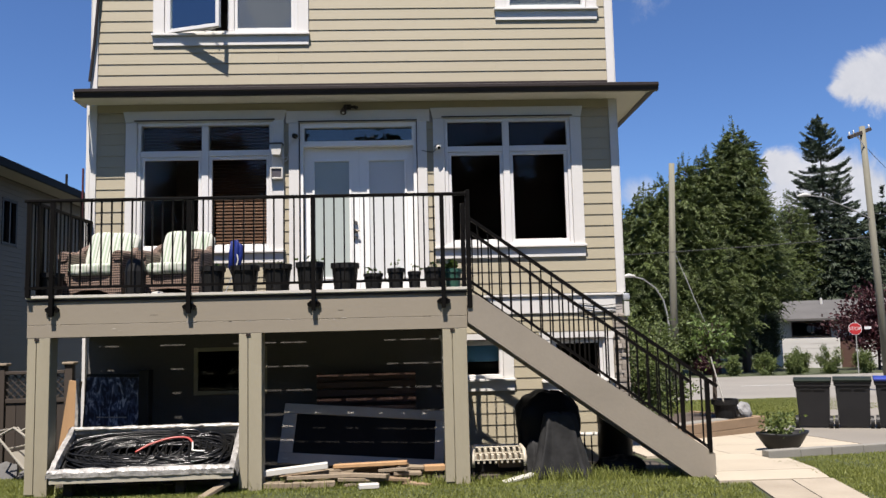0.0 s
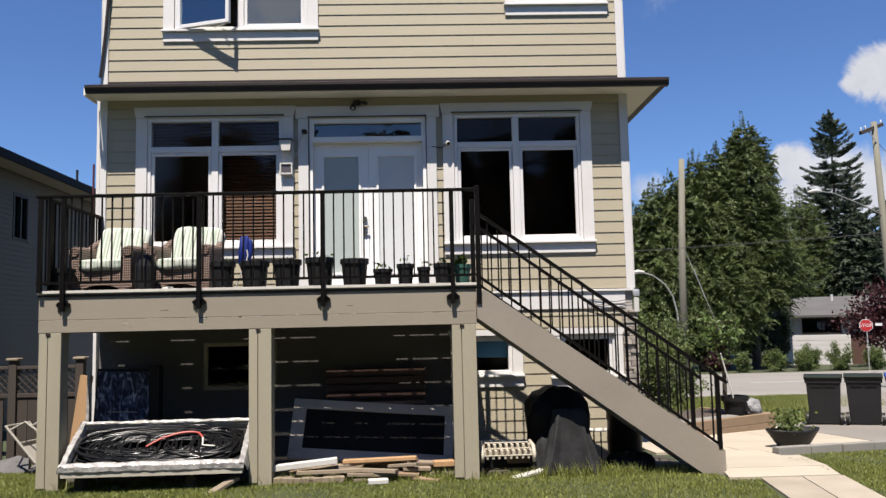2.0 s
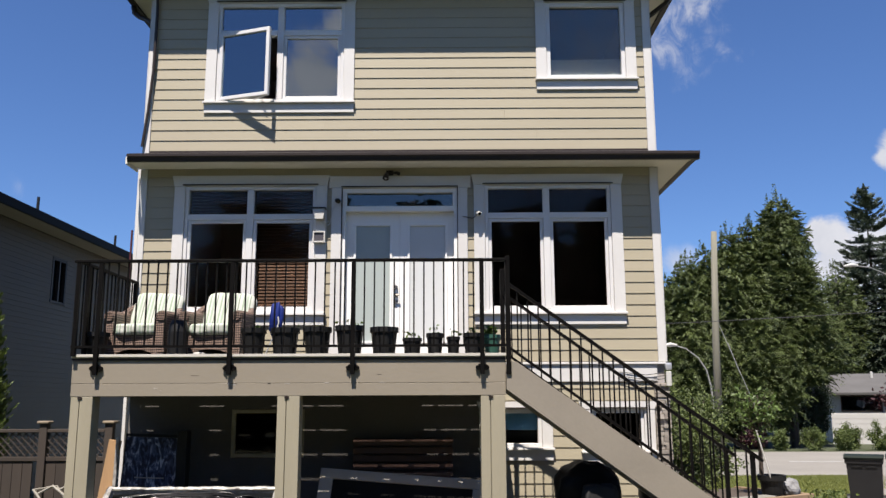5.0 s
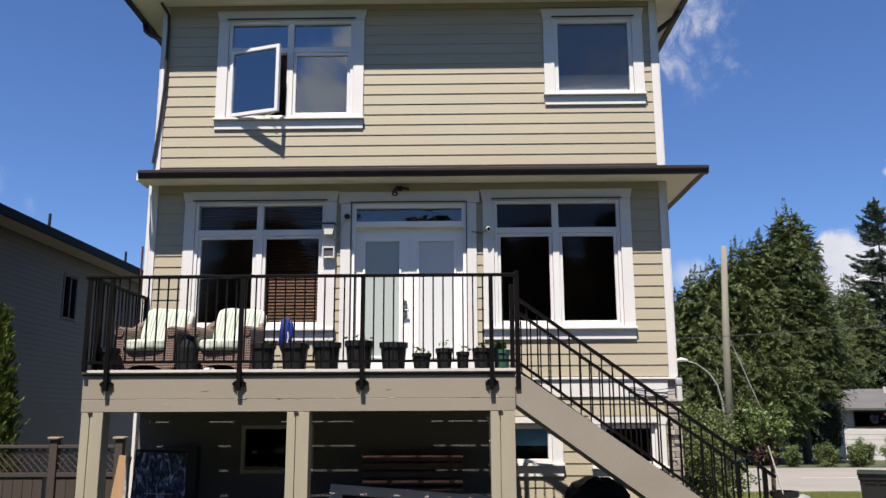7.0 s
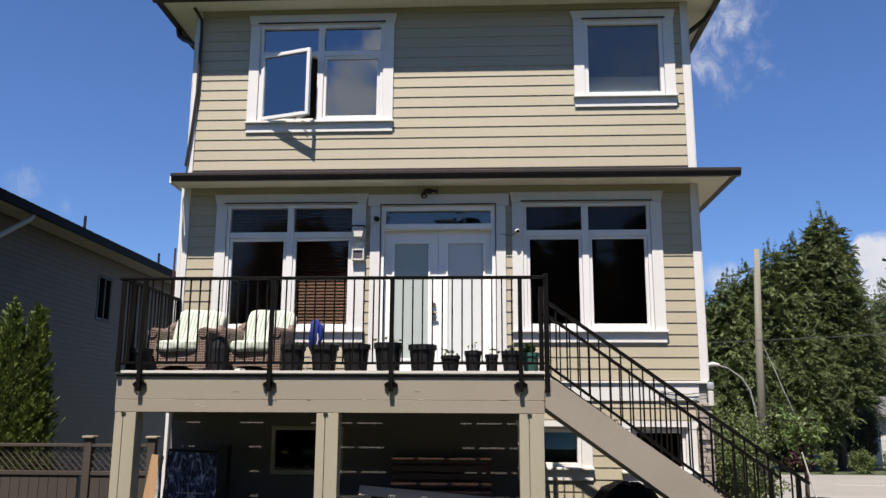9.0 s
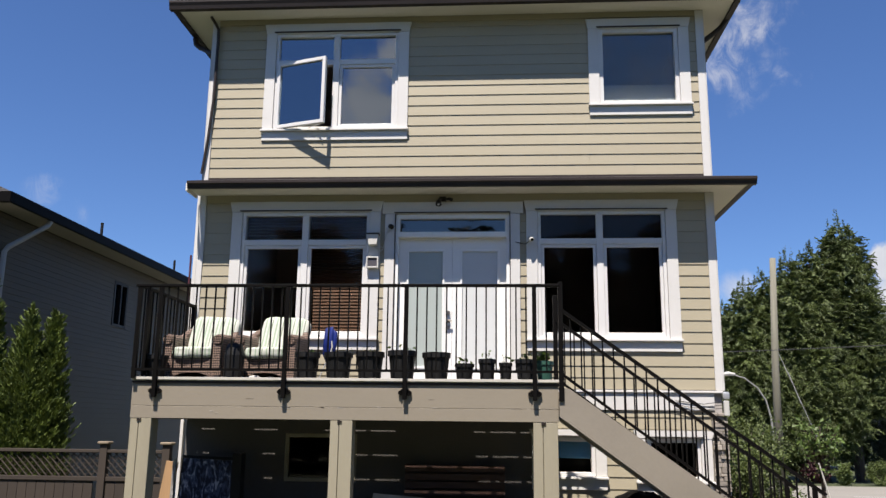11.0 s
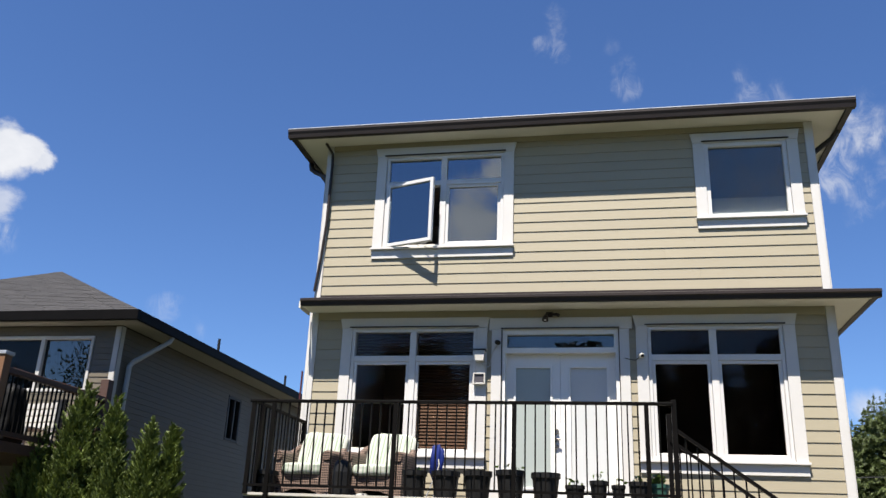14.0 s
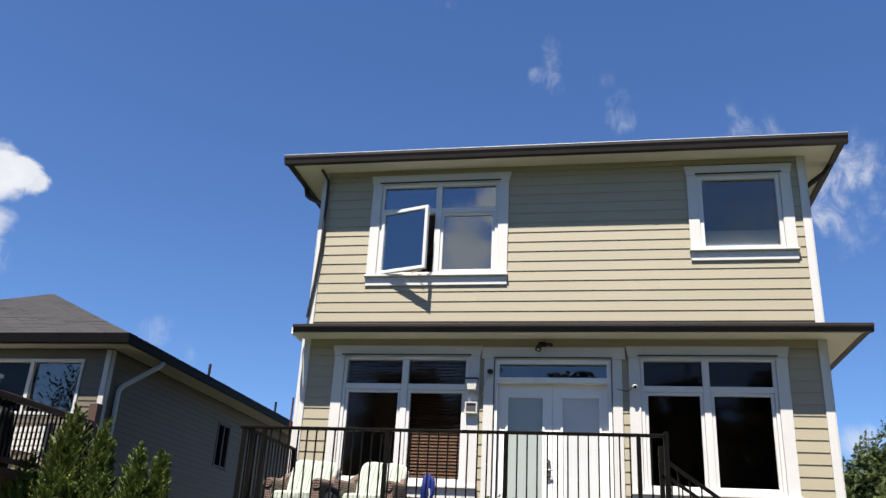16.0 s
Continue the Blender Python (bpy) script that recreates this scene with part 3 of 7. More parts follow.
def holed_wall(x0, x1, z0, z1, holes, y0, y1):
    """One sheet with openings right through it."""
    bm = bmesh.new()
    zs = sorted({z0, z1, *[v for h in holes for v in h[2:] if z0 < v < z1]})
    xs = sorted({x0, x1, *[v for h in holes for v in h[:2] if x0 < v < x1]})
    solid = {(i, k): not any(h[0] < (xs[i] + xs[i + 1]) / 2 < h[1] and h[2] < (zs[k] + zs[k + 1]) / 2 < h[3] for h in holes) for i in range(len(xs) - 1) for k in range(len(zs) - 1)}
    vert = {}
    def v(i, k, y):
        if (i, k, y) not in vert:
            vert[i, k, y] = bm.verts.new((xs[i], y, zs[k]))
        return vert[i, k, y]
    for (i, k), full in solid.items():
        if not full:
            continue
        for y in (y0, y1):
            bm.faces.new((v(i, k, y), v(i + 1, k, y), v(i + 1, k + 1, y), v(i, k + 1, y)))
        for di, dk, p, q in ((-1, 0, (i, k), (i, k + 1)), (1, 0, (i + 1, k), (i + 1, k + 1)), (0, -1, (i, k), (i + 1, k)), (0, 1, (i, k + 1), (i + 1, k + 1))):
            if not solid.get((i + di, k + dk), False):
                bm.faces.new((v(*p, y0), v(*q, y0), v(*q, y1), v(*p, y1)))
    return bm


HOLES = list(WINDOWS.values())
wall = part("wall", holed_wall(XL + 0.01, XR - 0.01, -0.4, 7.62, HOLES, 0.0, 0.16), M["dark_in"], house, "rear wall under painted clapboards")
left_wall = part("side_wall", boxm(XL + 0.01, XL + 0.17, 0.16, DEPTH, -0.4, 7.62), M["siding"], house, "tan side wall")
right_wall = part("side_wall", boxm(XR - 0.17, XR - 0.01, 0.16, DEPTH, -0.4, 7.62), M["siding"], house, "tan side wall")
part("front_wall", boxm(XL + 0.17, XR - 0.17, DEPTH - 0.16, DEPTH, -0.4, 7.62), M["siding"], house)
for z in (0.02, 2.02, 5.0, 7.5):
    part("inner_floor", boxm(XL + 0.18, XR - 0.18, 0.17, DEPTH - 0.2, z, z + 0.08), M["dark_in"], house)
for a in ((XL + 0.18, XR - 0.18, 3.4, 3.5, 0.1, 7.5), (-1.26, -1.16, 0.17, 3.398, 2.1, 5.0), (0.74, 0.84, 0.17, 3.398, 2.1, 5.0), (0.5, 0.6, 0.17, 3.398, 5.08, 7.5)):
    part("partition", boxm(*a), M["dark_in"], house, "dim inner wall")


BUTTS = random.Random(17)


def clapboard(x0, x1, z0, z1, parent):
    if x1 - x0 > 3.2:
        cut = x0 + (x1 - x0) * BUTTS.uniform(0.25, 0.75)
        clapboard(x0, cut - 0.0004, z0, z1, parent)
        clapboard(cut + 0.0004, x1, z0, z1, parent)
        return
    bm = bmesh.new()
    prism(bm, [(0.0, z0), (-0.019, z0), (-0.019, z0 + 0.004), (-0.009, z1), (0.0, z1)], "x", x0, x1)
    part("clapboard", bm, M["siding"], parent)


COURSE = 0.1515
BOARD_HOLES = [(a - 0.05, b + 0.05, c - 0.02, d + 0.05) if a != -2.42 else (a, b, c, d) for a, b, c, d in HOLES] + [(-1.3, 0.84, 4.55, 4.7)]


def side_boards(x, z0, z1, sign, parent):
    z = z0
    while z < z1 - 0.02:
        bm = bmesh.new()
        a, b = x, x + sign * 0.021
        prism(bm, [(a, z), (b, z), (b, z + 0.004), (x + sign * 0.008, min(z + COURSE, z1)), (a, min(z + COURSE, z1))], "y", 0.1, DEPTH)
        part("clapboard", bm, M["siding"], parent)
        z += COURSE


# belt band, corner boards and frieze
for z0, z1, name in ((1.905, 2.13, "belt_band"),):
    part(name, boxm(1.02, XR - 0.11, -0.035, -0.002, z0, z1, bevel=0.004), M["white"], house, "white belt band")
    part("belt_cap", boxm(1.02, XR, -0.06, -0.002, z1 + 0.002, z1 + 0.03, bevel=0.004), M["white"], house)
for z0, z1 in ((2.165, 4.836), (5.06, 7.55)):
    for x0, x1 in ((XL - 0.02, XL + 0.065), (XR - 0.085, XR + 0.02)):
        part("corner_board", boxm(x0, x1, -0.034, -0.001, z0, z1, bevel=0.003), M["white"], house, "white corner board")
    part("corner_board", boxm(XL - 0.03, XL - 0.022, -0.034, 0.09, z0, z1), M["white"], house)
    part("corner_board", boxm(XR + 0.022, XR + 0.03, -0.034, 0.09, z0, z1), M["white"], house)
part("frieze", boxm(XL + 0.07, XR - 0.09, -0.03, -0.001, 4.725, 4.836), M["siding"], house)
part("frieze", boxm(XL + 0.07, XR - 0.09, -0.03, -0.001, 7.47, 7.55), M["siding"], house)


# stone column at the corner of the base
def stone_column(x0, x1, z0, z1):
    rng = random.Random(4)
    z = z0
    while z < z1:
        h = rng.uniform(0.035, 0.075)
        x = x0
        while x < x1 - 0.01:
            w = min(rng.uniform(0.07, 0.16), x1 - x)
            d = rng.uniform(0.04, 0.075)
            part("ledge_stone", boxm(x + 0.003, x + w - 0.003, -d, -0.001, z + 0.003, min(z + h, z1) - 0.002, bevel=0.005), M["stone"], house)
            x += w
        z += h


stone_column(3.15, XR + 0.04, 0.55, 1.88)


# ---- eaves ----
def gutter_run(x0, x1, yf, z0, z1, name, parent):
    """A K-shaped gutter along x with its lip."""
    bm = bmesh.new()
    prism(bm, [(yf + 0.11, z0), (yf + 0.03, z0), (yf + 0.018, z0 + 0.05), (yf, z1 - 0.035), (yf, z1), (yf + 0.014, z1), (yf + 0.02, z1 - 0.02), (yf + 0.10, z1 - 0.03), (yf + 0.11, z1 - 0.0)], "x", x0, x1)
    part(name, bm, M["gutter"], parent, "dark brown metal gutter")


def gutter_side(x, sign, y0, y1, z0, z1, parent):
    bm = bmesh.new()
    prism(bm, [(x - sign * 0.11, z0), (x - sign * 0.03, z0), (x - sign * 0.018, z0 + 0.05), (x, z1 - 0.035), (x, z1), (x - sign * 0.11, z1)], "y", y0, y1)
    part("gutter", bm, M["gutter"], parent, "dark brown metal gutter")


OV = -0.49
# lower skirt roof
gutter_run(-3.855, 3.80, OV, 4.83, 4.93, "gutter", house)
gutter_side(3.80, 1, OV + 0.11, 6.0, 4.83, 4.93, house)
part("fascia", boxm(-3.85, 3.69, OV + 0.075, OV + 0.109, 4.822, 4.90, bevel=0.003), M["soffit"], house, "cream fascia board")
part("soffit", boxm(-3.84, 3.70, OV + 0.11, -0.036, 4.838, 4.853), M["soffit"], house, "cream boarded soffit")
part("soffit", boxm(XR + 0.032, 3.70, -0.036, 6.0, 4.838, 4.853), M["soffit"], house, "cream boarded soffit")
part("eave_return", boxm(-3.885, -3.857, OV + 0.05, -0.04, 4.80, 4.905, bevel=0.004), M["soffit"], house, "cream boxed gable end of the eave")
rim_bm = bmesh.new()
prism(rim_bm, [(OV + 0.112, 4.856), (-0.002, 4.856), (-0.002, 5.085), (OV + 0.03, 4.94)], "x", -3.83, 3.31)
prism(rim_bm, [(3.69, 4.856), (3.312, 4.856), (3.312, 5.085), (3.78, 4.955)], "y", 0.0, 6.0)
v = [rim_bm.verts.new(p) for p in ((3.311, -0.002, 5.085), (3.311, OV + 0.03, 4.94), (3.78, OV + 0.03, 4.94), (3.78, -0.002, 4.955))]
rim_bm.faces.new((v[0], v[1], v[2]))
rim_bm.faces.new((v[0], v[2], v[3]))
skirt = part("skirt_roof", rim_bm, M["shingle"], house, "low shingled skirt roof")
flash = bmesh.new()
box(flash, XL, XR, -0.026, -0.001, 5.07, 5.107)
part("flashing", flash, M["gutter"], house, "dark metal flashing")

# upper hip roof
UZ0, UZ1 = 7.52, 7.65
gutter_run(-4.33, 3.82, OV, UZ0, UZ1, "gutter", house)
gutter_side(-4.33, -1, OV + 0.11, DEPTH + 0.5, UZ0, UZ1, house)
gutter_side(3.82, 1, OV + 0.11, DEPTH + 0.5, UZ0, UZ1, house)
for a in ((-4.22, 3.71, OV + 0.11, -0.036), (-4.22, XL - 0.032, -0.036, DEPTH + 0.4), (XR + 0.032, 3.71, -0.036, DEPTH + 0.4)):
    part("soffit", boxm(*a, 7.55, 7.565), M["soffit"], house, "cream boarded soffit")
part("drip_edge", boxm(-4.33, 3.82, OV - 0.004, OV + 0.05, UZ1 + 0.002, UZ1 + 0.012), M["galv"], house, "pale metal drip edge")
hip = bmesh.new()
a, b, c, d = [hip.verts.new(p) for p in ((-4.30, OV + 0.02, 7.665), (3.79, OV + 0.02, 7.665), (3.79, DEPTH + 0.45, 7.665), (-4.30, DEPTH + 0.45, 7.665))]
e, f = [hip.verts.new(p) for p in ((-0.25, 3.6, 8.78), (-0.25, 5.4, 8.78))]
for q in ((a, b, e), (b, c, f, e), (c, d, f), (d, a, e, f), (a, d, c, b)):
    hip.faces.new(q)
part("roof", hip, M["shingle"], house, "low hipped shingle roof")


# ---- windows ----
def frame_bars(bm, x0, x1, z0, z1, w, y0, y1, bevel=0.004):
    box(bm, x0, x0 + w, y0, y1, z0, z1, bevel)
    box(bm, x1 - w, x1, y0, y1, z0, z1, bevel)
    box(bm, x0 + w, x1 - w, y0 + 0.001, y1 - 0.001, z0, z0 + w, bevel)
    box(bm, x0 + w, x1 - w, y0 + 0.001, y1 - 0.001, z1 - w, z1, bevel)


def pane_part(parent, x0, x1, z0, z1, y, mat="glass"):
    ob = part("pane", boxm(x0, x1, y, y + 0.006, z0, z1), M[mat], parent)
    ob.visible_shadow = False
    return ob


def trim_round(win, x0, x1, z0, z1, side=0.15, head=0.15, ears=True, sill=True):
    """Flat white casings, a head board with a flared cap, a sill and its apron."""
    part("casing", boxm(x0 - side, x0 - 0.001, -0.042, -0.001, z0, z1, bevel=0.003), M["white"], win)
    part("casing", boxm(x1 + 0.001, x1 + side, -0.042, -0.001, z0, z1, bevel=0.003), M["white"], win)
    bm = bmesh.new()
    prism(bm, [(x0 - side, z1 + 0.001), (x1 + side, z1 + 0.001), (x1 + side + 0.035, z1 + head), (x0 - side - 0.035, z1 + head)], "y", -0.048, -0.001)
    part("head_casing", bm, M["white"], win)
    part("drip_cap", boxm(x0 - 0.03, x1 + 0.03, -0.075, -0.048, z1 + 0.012, z1 + 0.024), M["gutter"], win, "dark drip flashing")
    if sill:
        part("sill", boxm(x0 - side - 0.015, x1 + side + 0.015, -0.085, -0.001, z0 - 0.032, z0 - 0.001, bevel=0.004), M["white"], win)
        part("apron", boxm(x0 - side, x1 + side, -0.040, -0.001, z0 - 0.165, z0 - 0.034, bevel=0.003), M["white"], win)


def four_light(key, name, label, mull, transom, mat, open_sash=False):
    x0, x1, z0, z1 = WINDOWS[key]
    win = part(name, boxm(x0 + 0.001, x1 - 0.001, 0.09, 0.10, z0 + 0.001, z0 + 0.012), M["vinyl"], house, label)
    fb = bmesh.new()
    frame_bars(fb, x0 + 0.002, x1 - 0.002, z0 + 0.002, z1 - 0.002, 0.045, -0.02, 0.085)
    part("window_frame", fb, M["vinyl"], win, "white vinyl frame")
    part("mullion", boxm(mull - 0.045, mull + 0.045, -0.018, 0.083, z0 + 0.047, z1 - 0.047, bevel=0.004), M["vinyl"], win)
    for a, b in ((x0 + 0.047, mull - 0.046), (mull + 0.046, x1 - 0.047)):
        part("transom_bar", boxm(a, b, -0.016, 0.081, transom - 0.04, transom + 0.04, bevel=0.004), M["vinyl"], win)
        pane_part(win, a, b, transom + 0.04, z1 - 0.046, 0.03, mat)
        if open_sash and a < mull - 0.5:
            continue
        sb = bmesh.new()
        frame_bars(sb, a + 0.002, b - 0.002, z0 + 0.048, transom - 0.041, 0.042, 0.0, 0.06)
        part("sash", sb, M["vinyl"], win, "white vinyl sash")
        pane_part(win, a + 0.044, b - 0.044, z0 + 0.09, transom - 0.083, 0.03, mat)
    trim_round(win, x0, x1, z0, z1)
    return win


w_ul = four_light("upper_left", "window", "four-light upstairs window, one casement swung open", -1.943, 6.862, "glass", True)
# the open casement, hinged at its outer edge
SASH_W, SZ0, SZ1 = 0.80, 5.83, 6.835
sb = bmesh.new()
frame_bars(sb, 0, SASH_W, SZ0, SZ1, 0.052, -0.03, 0.025)
me = mesh_of("open_casement", sb, M["vinyl"])
sash = part("open_casement", me, M["vinyl"], w_ul, "white casement swung outward")
sash.matrix_basis = pose(-2.795, -0.02, 0, 0, 0, -18)
pane = pane_part(sash, 0.05, SASH_W - 0.05, SZ0 + 0.05, SZ1 - 0.05, 0.0)
part("casement_stay", tubem([(-2.3, -0.02, 5.86), (-2.12, -0.14, 5.86)], 0.008, 6), M["galv"], w_ul)

x0, x1, z0, z1 = WINDOWS["upper_right"]
w_ur = part("window", boxm(x0 + 0.001, x1 - 0.001, 0.09, 0.10, z0 + 0.001, z0 + 0.012), M["vinyl"], house, "single-light upstairs window with a grey shade half down")
fb = bmesh.new()
frame_bars(fb, x0 + 0.002, x1 - 0.002, z0 + 0.002, z1 - 0.002, 0.055, -0.02, 0.085)
part("window_frame", fb, M["vinyl"], w_ur, "white vinyl frame")
pane_part(w_ur, x0 + 0.056, x1 - 0.056, z0 + 0.056, z1 - 0.056, 0.03, "softglass")
part("lower_shade", boxm(x0 + 0.06, x1 - 0.06, 0.11, 0.115, z0 + 0.05, z0 + 0.34), M["whiteblind"], w_ur, "pale grey shade")
trim_round(w_ur, x0, x1, z0, z1)

four_light("main_left", "window", "four-light window beside the deck with brown wooden blinds", -2.284, 4.16, "shadeglass")
four_light("main_right", "window", "four-light dark screened window above the stairs", 1.79, 4.165, "darkglass")


def slat_blind(parent, x0, x1, z0, z1, y, step=0.045):
    bm_mesh = None
    z = z1
    while z > z0:
        if bm_mesh is None:
            bm = bmesh.new()
            prism(bm, [(0.0, -0.022), (0.004, -0.023), (0.022, 0.020), (0.018, 0.021)], "x", x0, x1)
            bm_mesh = mesh_of("slat", bm, M["blind"])
        s = part("slat", bm_mesh, M["blind"], parent)
        s.location = (0, y, z)
        z -= step


blind = part("blind", boxm(-2.23, -1.42, 0.12, 0.17, 4.52, 4.57), M["blind"], house, "brown wooden venetian blind")
slat_blind(blind, -2.23, -1.42, 2.92, 4.50, 0.125)
blind2 = part("blind", boxm(-3.14, -2.33, 0.12, 0.17, 4.52, 4.57), M["blind"], house, "raised brown wooden venetian blind")
slat_blind(blind2, -3.14, -2.33, 4.20, 4.50, 0.125)

# basement windows
for key, m2 in (("base_left", "postpaint"), ("base_mid", "white"), ("base_right", "white")):
    x0, x1, z0, z1 = WINDOWS[key]
    w = part("window", boxm(x0 + 0.001, x1 - 0.001, 0.09, 0.10, z0 + 0.001, z0 + 0.012), M["vinyl"], house, "low basement window with pale casing")
    fb = bmesh.new()
    frame_bars(fb, x0 + 0.002, x1 - 0.002, z0 + 0.002, z1 - 0.002, 0.05, -0.015, 0.085)
    part("window_frame", fb, M["vinyl"] if m2 == "white" else M[m2], w)
    pane_part(w, x0 + 0.05, x1 - 0.05, z0 + 0.05, z1 - 0.05, 0.03, "darkglass" if key != "base_mid" else "shadeglass")
    if key == "base_mid":
        part("curtain", boxm(x0 + 0.04, x1 - 0.04, 0.12, 0.13, z0 + 0.22, z1 - 0.04), M["bluecloth"], w, "deep blue curtain")
    if m2 == "white":
        trim_round(w, x0, x1, z0, z1, 0.14, 0.10)
# items on the basement sill
for n, (x, c) in enumerate(((-1.97, "plastic_white"), (-1.78, "plastic_white"))):
    b2 = bmesh.new()
    lathe(b2, [(0.05, 0), (0.056, 0.12), (0.05, 0.135)], 14)
    ob = thing("cup", b2, M[c], "pale cup standing on the basement window sill", "cup", group="cups on sill", place=Matrix.Translation((x, 0.13, 0.955)))

# ---- french door ----
DZ = 2.172
door = part("door_frame", holed_wall(-1.018, 0.568, DZ, 4.555, [(-0.97, 0.52, DZ, 4.235), (-0.955, 0.505, 4.305, 4.495)], -0.012, 0.16), M["door"], house, "white frame of the french doors")
pane_part(door, -0.955, 0.505, 4.305, 4.495, 0.05, "transomglass")
for x0, x1, g0, g1, knob in ((-0.968, -0.227, -0.83, -0.36, None), (-0.223, 0.518, -0.088, 0.396, 0.0)):
    leaf = part("door_leaf", holed_wall(x0, x1, DZ + 0.02, 4.232, [(g0, g1, 2.46, 4.045)], 0.093, 0.138), M["door"], door, "white french door leaf")
    fb = bmesh.new()
    frame_bars(fb, g0 - 0.03, g1 + 0.03, 2.43, 4.075, 0.03, 0.077, 0.092, 0.003)
    part("glazing_bead", fb, M["door"], leaf)
    part("frosted_pane", boxm(g0, g1, 0.108, 0.118, 2.46, 4.045), M["frost" if knob is None else "whitefrost"], leaf, "pale frosted glass" if knob is None else "white frosted glass")
part("deadbolt", tubem([(-0.275, 0.093, 3.19), (-0.275, 0.050, 3.19)], 0.026, 14), M["chrome"], door, "satin nickel deadbolt")
hw = bmesh.new()
tube(hw, [(-0.275, 0.093, 3.08), (-0.275, 0.058, 3.08)], 0.027, 14)
tube(hw, [(-0.275, 0.053, 3.08), (-0.275, 0.035, 3.08), (-0.225, 0.03, 3.075)], 0.011, 8)
part("door_handle", hw, M["chrome"], door, "satin nickel lever")
part("keyhole_plate", tubem([(-0.275, 0.093, 2.99), (-0.275, 0.065, 2.99)], 0.026, 12), M["chrome"], door)
part("casing", boxm(-1.16, -1.02, -0.042, -0.001, DZ, 4.556, bevel=0.003), M["white"], door)
part("casing", boxm(0.572, 0.706, -0.042, -0.001, DZ, 4.556, bevel=0.003), M["white"], door)
bm = bmesh.new()
prism(bm, [(-1.195, 4.558), (0.75, 4.558), (0.75, 4.722), (-1.195, 4.722)], "y", -0.046, -0.001)
part("head_casing", bm, M["white"], door)
part("drip_cap", boxm(-1.03, 0.58, -0.07, -0.046, 4.566, 4.578), M["gutter"], door, "dark drip flashing")
for x in (-1.0185, 0.5705):
    part("weather_strip", boxm(x - 0.006, x + 0.006, -0.046, -0.013, DZ, 4.56), M["gutter"], door, "dark weather strip")
part("threshold", boxm(-1.0, 0.55, -0.06, -0.013, DZ, DZ + 0.03), M["galv"], door, "metal threshold")

# ---- deck ----
DX0, DX1, DF, DT = -3.80, 1.08, -1.75, 2.164
deck = root("deck", "raised timber deck with taupe painted fascia", "deck")
part("fascia", boxm(DX0, DX1, DF, DF + 0.035, 1.862, 2.118, bevel=0.004), M["taupe"], deck, "taupe painted upper fascia board")
part("fascia", boxm(DX0 + 0.002, DX1 - 0.002, DF + 0.001, DF + 0.033, 1.722, 1.8605, bevel=0.002), M["taupe"], deck, "taupe painted lower fascia board")
chips = random.Random(23)
for k in range(14):
    x, z = chips.uniform(DX0 + 0.1, DX1 - 0.1), 1.861 + chips.choice((-0.006, 0.004, 0.012)) if k < 9 else chips.uniform(1.74, 2.10)
    w = chips.uniform(0.012, 0.05)
    part("paint_chip", boxm(x - w, x + w, DF - 0.0012, DF - 0.0004, z, z + chips.uniform(0.003, 0.006)), M["nosing" if k % 3 else "fence"], deck)
part("edge_strip", boxm(DX0 - 0.005, DX1 + 0.005, DF - 0.018, DF + 0.05, 2.122, 2.139), M["gutter"], deck, "dark edge strip under the boards")
for x in (DX0, DX1 - 0.035):
    part("fascia", boxm(x, x + 0.035, DF + 0.037, -0.004, 1.722, 2.118), M["taupe"], deck)
for i in range(13):
    x = DX0 + 0.05 + i * (DX1 - DX0 - 0.14) / 12
    part("joist", boxm(x, x + 0.04, DF + 0.05, -0.03, 1.92, 2.145), M["joist"], deck)
part("beam", boxm(DX0 + 0.05, DX1 - 0.05, DF + 0.06, DF + 0.16, 1.728, 1.915), M["joist"], deck)
pitch_b = 0.142
part("edge_trim", boxm(DX0 - 0.008, DX1 + 0.008, DF - 0.034, DF - 0.023, 2.156, 2.188, bevel=0.002), M["nosing"], deck, "pale edge trim along the deck boards")
for i in range(14):
    y0 = DF - 0.022 + (i * pitch_b - 0.05 if i else 0.0)
    y1 = min(DF - 0.072 + (i + 1) * pitch_b - 0.010, -0.05)
    if y1 > y0 + 0.02:
        part("deck_board", boxm(DX0 - 0.008, DX1 + 0.008, y0, y1, 2.147, DT, bevel=0.003), M["deckboard" if i else "nosing"], deck, "" if i else "sun-bleached front deck board")
for x0, x1 in ((-3.79, -3.545), (-1.475, -1.225), (0.797, 1.068)):
    w = x1 - x0
    cut = x0 + w * 0.40
    post = part("post", boxm(x0 + 0.01, x1 - 0.01, DF + 0.03, DF + 0.20, -0.05, 1.72), M["postpaint"], deck, "beige boxed timber post")
    part("post_board", boxm(x0, cut - 0.004, DF + 0.004, DF + 0.03, 0.03, 1.718, bevel=0.003), M["postpaint"], post)
    part("post_board", boxm(cut + 0.004, x1, DF + 0.002, DF + 0.03, 0.0, 1.718, bevel=0.003), M["postpaint"], post)
    part("post_cleat", boxm(cut - 0.02, cut + 0.03, DF - 0.008, DF + 0.002, 1.69, 1.716), M["gutter"], post)
    part("post_board", boxm(x1 - 0.010, x1, DF + 0.032, DF + 0.21, 0.0, 1.718, bevel=0.003), M["postpaint"], post)
    part("post_board", boxm(x0, x0 + 0.010, DF + 0.032, DF + 0.21, 0.0, 1.718, bevel=0.003), M["postpaint"], post)


# ---- railings ----
def bar(bm, a, b, w, d=None):
    """A square bar from a to b, w wide (level) and d deep."""
    a, b = Vector(a), Vector(b)
    d = d or w
    way = (b - a)
    length = way.length
    q = way.to_track_quat("Z", "Y").to_matrix().to_4x4()
    box(bm, -w / 2, w / 2, -d / 2, d / 2, 0, length, m=Matrix.Translation(a) @ q)


